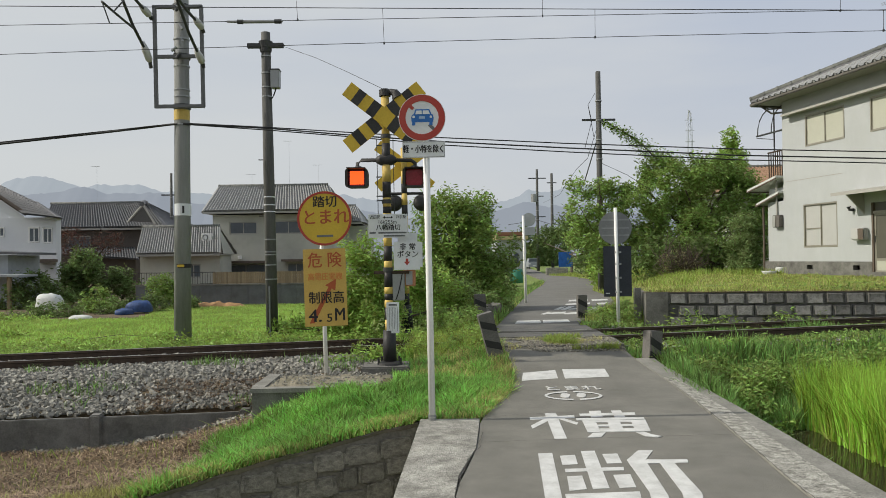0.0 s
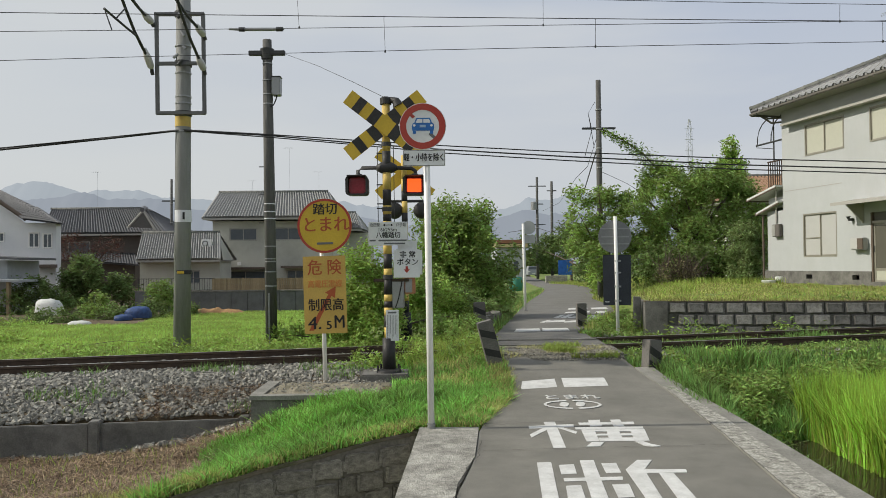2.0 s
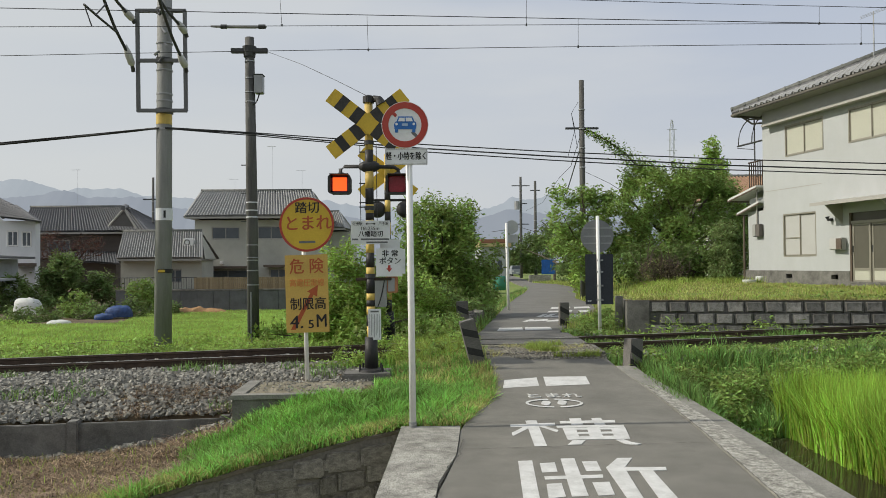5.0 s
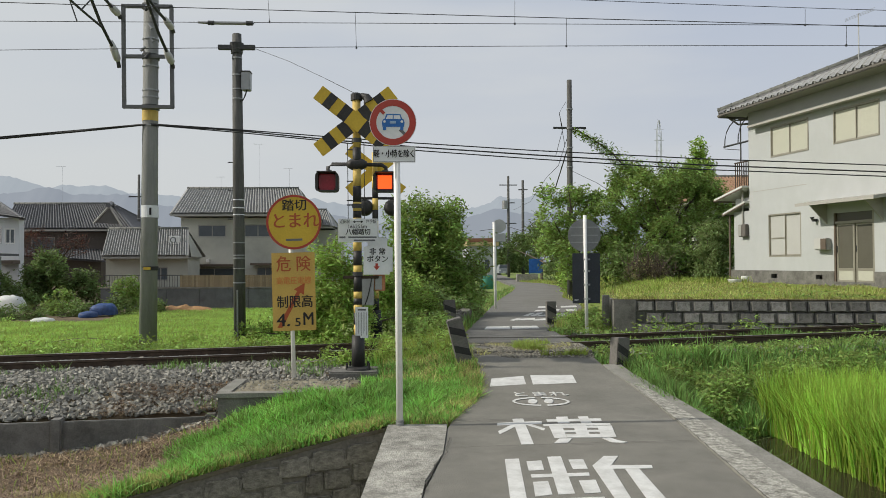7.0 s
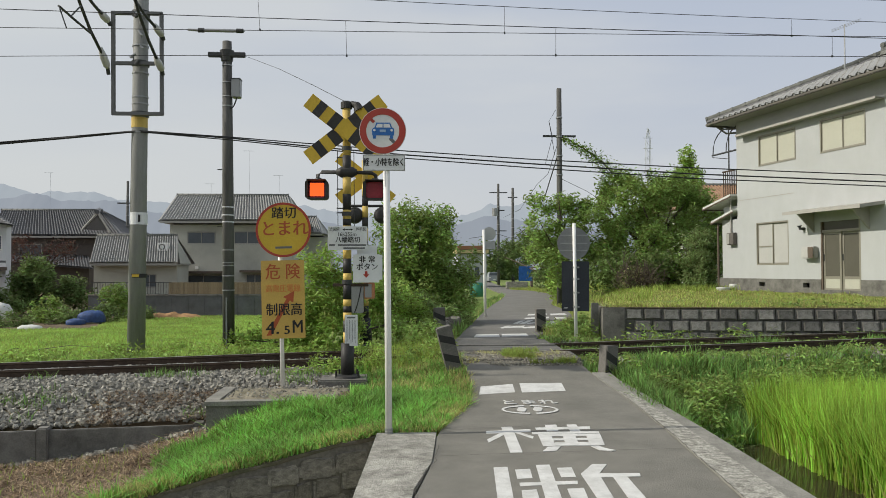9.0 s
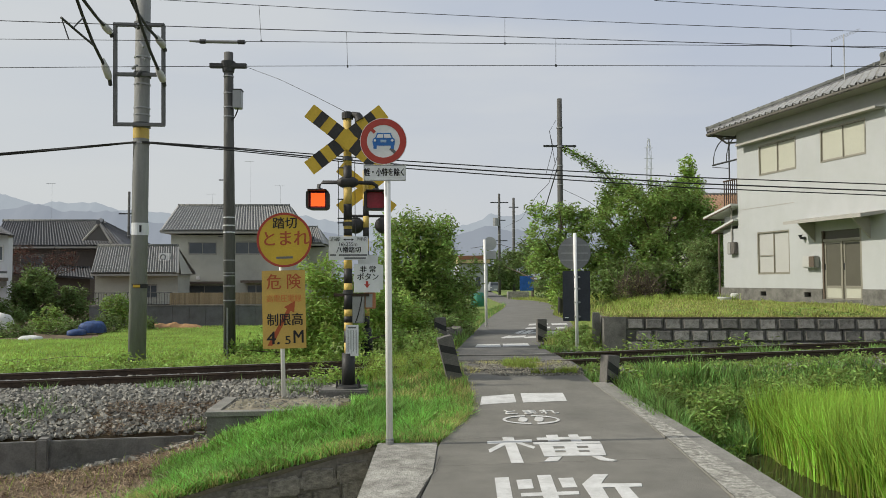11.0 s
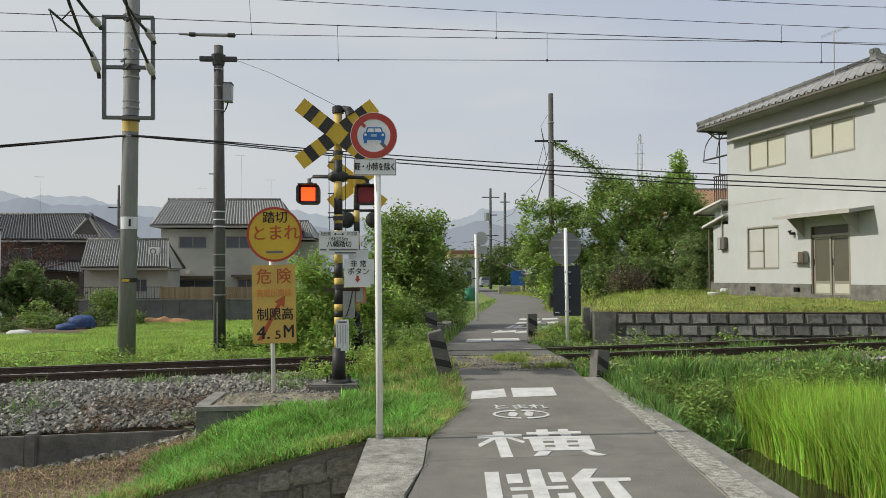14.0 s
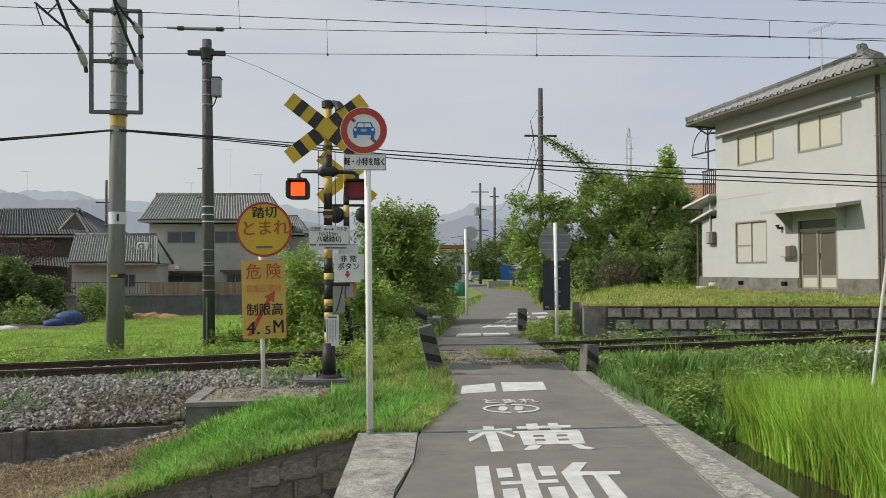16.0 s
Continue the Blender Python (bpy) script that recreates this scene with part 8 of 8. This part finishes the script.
Wk = np.array([noise.noise((x * 1.1, s * 1.3, 15)) > -0.15 for x, s in zip(Wx, Ws)])
Wx, Ws = Wx[Wk], Ws[Wk]
Wz = np.array([ground_z(x, rail_y(x) + s) + rngx.uniform(0.02, 0.14) * (0.6 + max(0.0, noise.noise((x * 2.1, s * 2.0, 3)))) for x, s in zip(Wx, Ws)])
tagged(quads_mesh("weeds", leaves(rngx, np.stack([Wx, [rail_y(x) + s for x, s in zip(Wx, Ws)], Wz], 1), 0.025, 0.036), LEAF), "small-leaved weeds creeping over the ballast", "weeds", kind="stuff")
tagged(quads_mesh("weeds", leaves(rngv, np.stack([Vx, [rail_y(x) + s for x, s in zip(Vx, Vs)], Vz], 1), 0.03, 0.045), LEAF), "leafy weeds at the foot of the block wall", "weeds", kind="stuff")


tree([(3.25, 10.0, -0.25, 0.25, 0.4, 0.25), (3.7, 10.7, -0.05, 0.4, 0.35, 0.28), (3.2, 11.2, 0.12, 0.25, 0.3, 0.22), (4.6, 10.9, -0.1, 0.5, 0.3, 0.25), (5.6, 11.1, 0.0, 0.6, 0.3, 0.25), (3.9, 9.9, -0.4, 0.35, 0.3, 0.25), (3.45, 10.6, -0.02, 0.3, 0.3, 0.2), (4.2, 10.4, -0.15, 0.4, 0.35, 0.25), (6.6, 11.3, 0.05, 0.6, 0.3, 0.22)], (3.6, 10.6, -0.4), 10000, 0.036, 380, 0.06, LEAF, "dark leafy weeds in the ditch beside the kerb", 133, 0.012, "bush", 5)


def in_rice(x, y):
    return x > 4.45 + 0.10 * noise.noise((y * 2, 0, 4)) + 0.05 * (y - 8) and y < 9.78 - 0.03 * (x - 4) and x / y < 0.78


def rice_place(rng):
    """Rice stands in hills, set out in rows."""
    while True:
        i, j = rng.integers(0, 40), rng.integers(0, 40)
        x, y = 4.55 + i * 0.15 + rng.normal(0, 0.03), 5.2 + j * 0.155 + rng.normal(0, 0.03)
        if in_rice(x, y):
            return x, y, -0.62, 0.85 + 0.3 * rng.random()


blades("rice", 24000, rice_place, 0.79, 0.0085, RICE, 71, "bright yellow-green rice standing in water", 0.21, "rice", 0.2, 1.0, 1.25)
blades("rice", 2500, rice_place, 0.34, 0.006, BLADE_DRY, 72, "yellowed lower rice leaves at the water", 0.7, "rice")
wt = strip("water", [(3.0, 3.05, 16, -0.555), (6.0, 3.1, 16, -0.555), (9.9, 3.15, 16, -0.555), (11.1, 3.6, 16, -0.555)], 0.02, MATS.setdefault("paddy_water", bpy.data.materials.new("paddy_water")), "still dark brown water of the flooded rice field", "water")
wm = MATS["paddy_water"]; wm.use_nodes = True
wb = wm.node_tree.nodes["Principled BSDF"]
wb.inputs["Base Color"].default_value = (0.035, 0.032, 0.018, 1); wb.inputs["Roughness"].default_value = 0.06; wb.inputs["IOR"].default_value = 1.33
plank = thing("plank", pose(4.35, 9.75, -0.5, 0, 0, 4), "old board lying across the ditch", "plank")
part("board", boxb(-0.75, 0.75, -0.06, 0.06, -0.03, 0.02, 0.008), CONC_DARK, plank)


# grass above the block wall
def upper(x, y):
    if not (x > 4.3 and y > 15.75 - 0.146 * (x - 4.16) + 0.05) or x / y > 0.72 or x < road_edge(y)[1] + 0.15:
        return False
    u = (x - 12.10) * 0.194 - (y - 28.3) * 0.981
    v = (x - 12.10) * 0.981 + (y - 28.3) * 0.194
    return not (v > -0.25 and u > -1.5)


TUFT = lambda x, y: 0.4 + 2.0 * max(0.0, 0.12 + noise.noise((x * 1.5, y * 1.5, 2)))
blades("grass", 20000, patch(4.3, 16, 14, 31, upper, hv=TUFT), 0.08, 0.010, BLADE_MID, 81, "sunlit grass in front of the pale house", 0.6)
blades("grass", 27000, patch(4.3, 16, 14, 31, lambda x, y: upper(x, y) and noise.noise((x * 0.8, y * 0.8, 4)) > -0.35, hv=TUFT), 0.075, 0.009, BLADE_DRY, 82, "yellowing dry grass in front of the pale house", 0.6)


blades("grass", 2600, patch(6.4, 12, 26.5, 30, lambda x, y: upper(x, y) and noise.noise((x * 1.4, y * 1.1, 9)) > -0.1), 0.22, 0.011, BLADE_MID, 89, "tall sunlit weeds along the foot of the trees", 0.5, "weeds")


def wall_edge(rng):
    x = rng.uniform(4.25, 15)
    return x, 15.62 - 0.146 * (x - 4.16) + rng.uniform(0.02, 0.3), 0.885, 0.5 + 1.4 * max(0.0, noise.noise((x * 2.1, 0, 6)))


blades("grass", 3200, wall_edge, 0.09, 0.007, BLADE_DRY, 87, "dry grass hanging over the edge of the block wall", 1.3)
blades("grass", 1500, wall_edge, 0.12, 0.008, BLADE_MID, 88, "green grass along the edge of the block wall", 0.8)
# verges of the far lane
blades("grass", 5000, patch(2.8, 14, 15.5, 70, lambda x, y: road_edge(y)[1] + 0.02 < x < road_edge(y)[1] + 2.2 and (x < 4.1 or y > 18.5)), 0.17, 0.010, BLADE_DRY, 86, "yellowing grass along the far lane", 0.7)
tree([(3.35, 15.7, 0.26, 0.3, 0.25, 0.14), (3.75, 15.9, 0.34, 0.3, 0.3, 0.22), (3.95, 16.6, 0.4, 0.25, 0.4, 0.28), (3.55, 17.2, 0.3, 0.35, 0.4, 0.2), (3.15, 15.2, 0.2, 0.3, 0.2, 0.1)], (3.7, 16.2, 0.1), 3600, 0.04, 150, 0.06, LEAF, "low leafy weeds at the end of the block wall", 134, 0.012, "bush", 5)
blades("grass", 9000, patch(0.0, 6.0, 16.5, 46, lambda x, y: road_edge(y)[0] - 2.4 < x < road_edge(y)[0] - 0.02, hv=lambda x, y: 0.4 + 1.2 * max(0.0, 0.3 + noise.noise((x * 1.9, y * 1.2, 3)))), 0.26, 0.012, BLADE_WEED, 83, "rough grass on the verge of the far lane", 0.6)
blades("grass", 2600, patch(0.0, 6.0, 19.5, 46, lambda x, y: road_edge(y)[0] - 2.0 < x < road_edge(y)[0] - 0.02), 0.20, 0.009, BLADE_DRY, 84, "dry grass on the verge of the far lane", 0.6)
blades("grass", 11000, patch(2.8, 14, 15.5, 70, lambda x, y: road_edge(y)[1] + 0.02 < x < road_edge(y)[1] + 2.6 and (x < 4.1 or y > 18.5)), 0.18, 0.010, BLADE_MID, 85, "rough sunlit grass along the far lane", 0.6)

# ---- trees and bushes ----
tree([(0.45, 21.5, 2.3, 1.15, 1.1, 1.25), (1.05, 21.8, 1.7, 1.05, 1.0, 1.1), (-0.1, 21.6, 2.6, 0.75, 0.8, 1.0), (0.9, 21.4, 2.75, 0.6, 0.6, 0.7), (0.2, 21.3, 1.0, 1.3, 1.0, 0.8), (1.4, 21.6, 1.1, 0.75, 0.9, 0.8), (-0.6, 21.2, 1.3, 0.8, 0.8, 1.0), (-0.3, 21.0, 0.6, 1.0, 0.8, 0.5), (0.9, 20.9, 0.6, 0.9, 0.6, 0.45)], (0.5, 21.6, 0.1), 32000, 0.07, 380, 0.13, LEAF, "dense green broadleaf tree beside the lane", 101, 0.13)
tree([(-1.55, 14.9, 1.15, 0.42, 0.5, 0.75), (-1.15, 15.2, 1.0, 0.45, 0.5, 0.75), (-0.6, 16.2, 1.3, 0.5, 0.5, 0.8), (-1.7, 15.3, 0.7, 0.45, 0.5, 0.5), (-0.95, 16.4, 0.9, 0.6, 0.5, 0.6), (-0.2, 16.6, 0.8, 0.55, 0.4, 0.5), (0.25, 16.9, 0.55, 0.45, 0.4, 0.4), (-0.4, 17.4, 0.9, 0.8, 0.5, 0.7), (-1.95, 15.0, 1.1, 0.35, 0.4, 0.8), (-1.5, 14.8, 1.75, 0.4, 0.4, 0.45), (-1.3, 14.7, 0.4, 0.6, 0.35, 0.4), (-2.1, 14.9, 0.45, 0.5, 0.35, 0.35)], (-1.2, 15.4, 0.1), 19000, 0.052, 460, 0.085, LEAF_LIGHT, "light green bush growing behind the crossing signal", 102, 0.05, "bush")
tree([(-1.25, 12.0, 0.12, 0.3, 0.3, 0.28), (-0.45, 12.1, 0.2, 0.4, 0.35, 0.35), (-1.0, 11.75, 0.1, 0.25, 0.2, 0.25), (-1.6, 11.7, 0.05, 0.25, 0.2, 0.18)], (-0.9, 12.0, 0.05), 2600, 0.035, 110, 0.05, LEAF_LIGHT, "low leafy weeds beside the signal's footing", 131, 0.015, "bush", 4)
tree([(-2.8, 16.4, 0.35, 0.5, 0.3, 0.35), (-2.1, 16.0, 0.45, 0.45, 0.3, 0.4), (-3.4, 16.1, 0.2, 0.4, 0.3, 0.2)], (-2.6, 16.3, -0.1), 2200, 0.05, 90, 0.07, LEAF_LIGHT, "low leafy bush at the edge of the field", 103, 0.03, "bush", 4)
big = [(9.959, 33, 4.496, 1.7, 1.6, 1.5), (8.214, 32, 3.243, 1.3, 1.4, 1.5), (11.768, 34, 4.309, 1.7, 1.5, 1.5), (9.865, 32, 2.746, 1.9, 1.5, 1.4), (12.128, 33, 2.753, 1.5, 1.4, 1.5), (13.275, 34, 4.162, 0.9, 1.0, 1.2), (10.225, 31, 1.554, 2.2, 1.3, 1.0), (9.506, 33.5, 5.418, 0.8, 0.8, 0.8), (13.336, 33, 2.124, 0.9, 1.0, 1.3), (12.2, 34.2, 5.35, 1.0, 0.9, 0.75), (13.3, 34.6, 5.0, 0.85, 0.9, 0.8), (10.9, 33.6, 5.55, 0.8, 0.7, 0.6), (14.0, 34.6, 3.6, 0.8, 0.9, 1.1)]
tree(big, (10.631, 33, 0.9), 52000, 0.088, 460, 0.17, LEAF, "large vine-grown green trees behind the grass plot", 104, 0.22, limbs=14)
tree([(10.115, 30, 1.553, 2.4, 0.9, 0.75), (8.478, 30.5, 1.577, 1.5, 0.9, 0.8), (11.902, 30, 2.084, 0.75, 0.8, 1.3), (12.019, 29.5, 1.417, 0.6, 0.7, 0.8)], (10.549, 30, 0.9), 11000, 0.085, 260, 0.13, LEAF_DARK, "dark green shrubs at the foot of the trees", 105, 0.07, "bush")
tree([(14.412, 38, 7.286, 0.35, 0.35, 0.8), (14.481, 38, 6.438, 0.65, 0.6, 0.8), (14.158, 38, 5.737, 0.8, 0.7, 0.6)], (14.388, 38, 0.9), 4500, 0.10, 120, 0.11, LEAF_LIGHT, "slender light green tree rising above the others", 106, 0.1)
tree([(6.201, 31.9, 4.511, 1.1, 0.9, 0.42), (7.263, 31.9, 4.426, 0.6, 0.7, 0.35), (5.792, 31.7, 3.431, 1.0, 0.9, 0.5), (6.847, 31.7, 3.416, 0.9, 0.9, 0.45), (5.855, 31.5, 2.44, 0.8, 0.9, 0.55), (6.856, 31.3, 2.065, 1.1, 0.9, 0.9), (6.9, 32, 1.372, 0.7, 0.8, 0.6)], (7.25, 32.2, 0.1), 7500, 0.095, 130, 0.14, LEAF, "layered green tree beside the far lane", 107, 0.13, limbs=10)
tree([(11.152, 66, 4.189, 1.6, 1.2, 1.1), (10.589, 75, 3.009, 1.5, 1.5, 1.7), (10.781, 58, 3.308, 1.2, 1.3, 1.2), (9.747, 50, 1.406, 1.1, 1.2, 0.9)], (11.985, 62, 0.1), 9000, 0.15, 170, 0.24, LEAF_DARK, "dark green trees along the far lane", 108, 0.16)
tree([(0.55, 12.6, 0.3, 0.3, 0.35, 0.22), (0.35, 13.6, 0.35, 0.4, 0.5, 0.3), (0.5, 15.2, 0.4, 0.35, 0.5, 0.3), (-0.1, 14.6, 0.4, 0.5, 0.5, 0.4), (0.62, 11.75, 0.2, 0.22, 0.25, 0.2), (0.25, 12.0, 0.22, 0.3, 0.25, 0.2)], (0.3, 13.5, 0.1), 7000, 0.04, 260, 0.06, LEAF, "rank leafy weeds beside the crossing deck", 135, 0.012, "bush", 5)
tree([(0.35, 17.3, 0.55, 0.5, 0.5, 0.4), (0.1, 18.2, 0.7, 0.7, 0.5, 0.5), (0.7, 18.8, 0.5, 0.5, 0.6, 0.35), (1.0, 20.0, 0.45, 0.6, 0.7, 0.3), (-0.6, 17.6, 0.6, 0.6, 0.5, 0.5), (1.5, 21.6, 0.4, 0.5, 0.6, 0.25)], (0.4, 18.4, 0.1), 8500, 0.055, 220, 0.085, LEAF_DARK, "dark tangled undergrowth beside the lane", 136, 0.03, "bush", 6)
tree([(13.5, 126, 3.5, 4.0, 2.0, 3.0), (18.5, 128, 3.0, 4.0, 2.0, 3.0), (9.0, 128, 3.0, 3.0, 2.0, 2.6), (14.5, 124, 1.2, 5.0, 1.5, 1.4)], (14, 127, 0.0), 9000, 0.30, 200, 0.4, LEAF_DARK, "dark trees closing the far end of the lane", 137, 0.25)
tree([(8.6, 41, 1.0, 0.7, 1.2, 0.7), (9.6, 45, 1.1, 0.7, 1.2, 0.8), (7.6, 37, 1.0, 0.6, 0.9, 0.8), (10.6, 50, 1.2, 0.7, 1.4, 0.9)], (9.1, 43, 0.3), 5000, 0.10, 130, 0.15, LEAF_LIGHT, "sunlit roadside shrubs along the far lane", 138, 0.05, "bush", 5)
LEAF_SAGE = leaf_mat("leaf_sage", (0.25, 0.34, 0.13), 0.45, 0.4)
tree([(11.5, 29.3, 1.6, 0.6, 0.5, 0.75), (11.6, 29.5, 2.5, 0.5, 0.5, 0.75), (11.3, 29.1, 1.2, 0.55, 0.4, 0.4)], (11.5, 29.3, 0.9), 6500, 0.055, 220, 0.09, LEAF_SAGE, "pale sage-green shrub beside the corner of the pale house", 139, 0.05, "bush", 6)
tree([(8.8, 28.9, 1.35, 0.75, 0.4, 0.55), (9.4, 28.9, 1.2, 0.5, 0.4, 0.4)], (8.9, 28.9, 0.9), 900, 0.05, 90, 0.09, leaf_mat("leaf_dry_olive", (0.27, 0.25, 0.13), 0.5, 0.3), "half-dry bare-twigged bush before the trees", 140, 0.04, "bush", 14, 260)
# vine hanging on the cable
vine_pts = [Vector((6.86, 32.95, 7.52)), Vector((7.265, 33, 7.378)), Vector((7.919, 33, 7.001)), Vector((8.645, 33, 6.475)), Vector((9.302, 33.2, 5.879)), Vector((9.721, 33.4, 5.404))]
vn = thing("vine", pose(0, 0, 0), "green creeper hanging along a cable", "vine")
part("stem", tubeb(vine_pts, 0.03, 6), BARK, vn)
rngn = np.random.default_rng(109)
vc = []
for _ in range(1900):
    f = rngn.random() ** 0.6 * 4.999; k = int(f)
    p = vine_pts[k].lerp(vine_pts[k + 1], f - k)
    s = 0.035 + 0.05 * f
    vc.append((p.x + rngn.normal(0, s), p.y + rngn.normal(0, 0.12), p.z + rngn.normal(-0.08, s)))
quads_mesh("leaves", leaves(rngn, np.array(vc), 0.02, 0.07), LEAF, vn)
# gardens across the field
tree([(-16.013, 29, -0.252, 1.3, 0.5, 0.35), (-15.01, 30, -0.25, 0.9, 0.5, 0.35), (-13.76, 32, -0.266, 0.7, 0.5, 0.3), (-12.601, 33, -0.201, 0.8, 0.5, 0.35), (-11.939, 35, -0.204, 0.7, 0.4, 0.4)], (-14.364, 31, -0.6), 6500, 0.07, 150, 0.11, LEAF_DARK, "dark low garden plants along the field's far edge", 132, 0.02, "bush", 5)
tree([(-19.284, 41, 1.374, 1.1, 0.9, 1.0), (-18.835, 41, 0.609, 1.0, 0.9, 0.9), (-19.899, 41, 0.472, 0.8, 0.8, 0.8)], (-19.3, 41, -0.5), 6500, 0.11, 120, 0.16, LEAF_DARK, "dark green garden tree in front of the houses", 121, 0.1)
tree([(-17.895, 42, 0.564, 0.9, 0.8, 0.8), (-17.121, 42, -0.068, 0.7, 0.7, 0.7)], (-17.749, 42, -0.6), 3500, 0.10, 80, 0.14, LEAF_DARK, "dark green garden shrub", 122, 0.06, "bush")
tree([(-14.994, 33, -0.046, 0.72, 0.6, 0.62), (-14.679, 33, -0.465, 0.55, 0.5, 0.4), (-15.29, 33, -0.481, 0.45, 0.5, 0.35)], (-15, 33, -0.6), 3600, 0.075, 90, 0.09, LEAF, "rounded green garden bush at the field's edge", 123, 0.05, "bush")
tree([(-20.413, 38, 0.389, 1.2, 0.8, 0.9), (-20.702, 37, -0.06, 0.8, 0.8, 0.8), (-19.292, 38, -0.133, 0.9, 0.7, 0.6)], (-20.424, 38, -0.6), 6500, 0.09, 140, 0.14, LEAF_DARK, "dark evergreen hedge before the white house", 124, 0.07, "bush")
tree([(-13.204, 36, 0.556, 0.75, 0.6, 0.6), (-12.943, 36, 0.019, 0.7, 0.5, 0.5)], (-13.161, 36, -0.6), 3000, 0.085, 80, 0.11, LEAF, "green shrub before the garden wall", 125, 0.05, "bush")
tree([(-25.6, 52, 3.03, 1.3, 0.9, 0.9), (-22.901, 52, 3.014, 1.3, 0.9, 0.7)], (-23.89, 52, -0.2), 1500, 0.09, 60, 0.22, leaf_mat("leaf_red_brown", (0.11, 0.055, 0.04)), "nearly bare reddish-brown tree in front of the dark-roofed house", 126, 0.1, limbs=16, bare=160)
tree([(-15.111, 27, -0.497, 1.1, 0.5, 0.34), (-14.31, 27, -0.448, 0.6, 0.5, 0.3), (-15.128, 26, -0.352, 0.8, 0.5, 0.4)], (-15.013, 27, -0.5), 3600, 0.06, 110, 0.08, LEAF_LIGHT, "low leafy plants at the corner of the field", 127, 0.03, "bush")
tree([(-10.695, 18.5, -0.159, 0.5, 0.4, 0.3), (-9.405, 17.5, -0.227, 0.5, 0.3, 0.18), (-6.169, 16.8, -0.117, 0.5, 0.3, 0.16), (-4.554, 16.8, -0.14, 0.6, 0.3, 0.18)], (-8.888, 17.5, -0.1), 3200, 0.05, 90, 0.09, LEAF_LIGHT, "leafy creeping plants at the field's near edge", 128, 0.02, "bush", 3)


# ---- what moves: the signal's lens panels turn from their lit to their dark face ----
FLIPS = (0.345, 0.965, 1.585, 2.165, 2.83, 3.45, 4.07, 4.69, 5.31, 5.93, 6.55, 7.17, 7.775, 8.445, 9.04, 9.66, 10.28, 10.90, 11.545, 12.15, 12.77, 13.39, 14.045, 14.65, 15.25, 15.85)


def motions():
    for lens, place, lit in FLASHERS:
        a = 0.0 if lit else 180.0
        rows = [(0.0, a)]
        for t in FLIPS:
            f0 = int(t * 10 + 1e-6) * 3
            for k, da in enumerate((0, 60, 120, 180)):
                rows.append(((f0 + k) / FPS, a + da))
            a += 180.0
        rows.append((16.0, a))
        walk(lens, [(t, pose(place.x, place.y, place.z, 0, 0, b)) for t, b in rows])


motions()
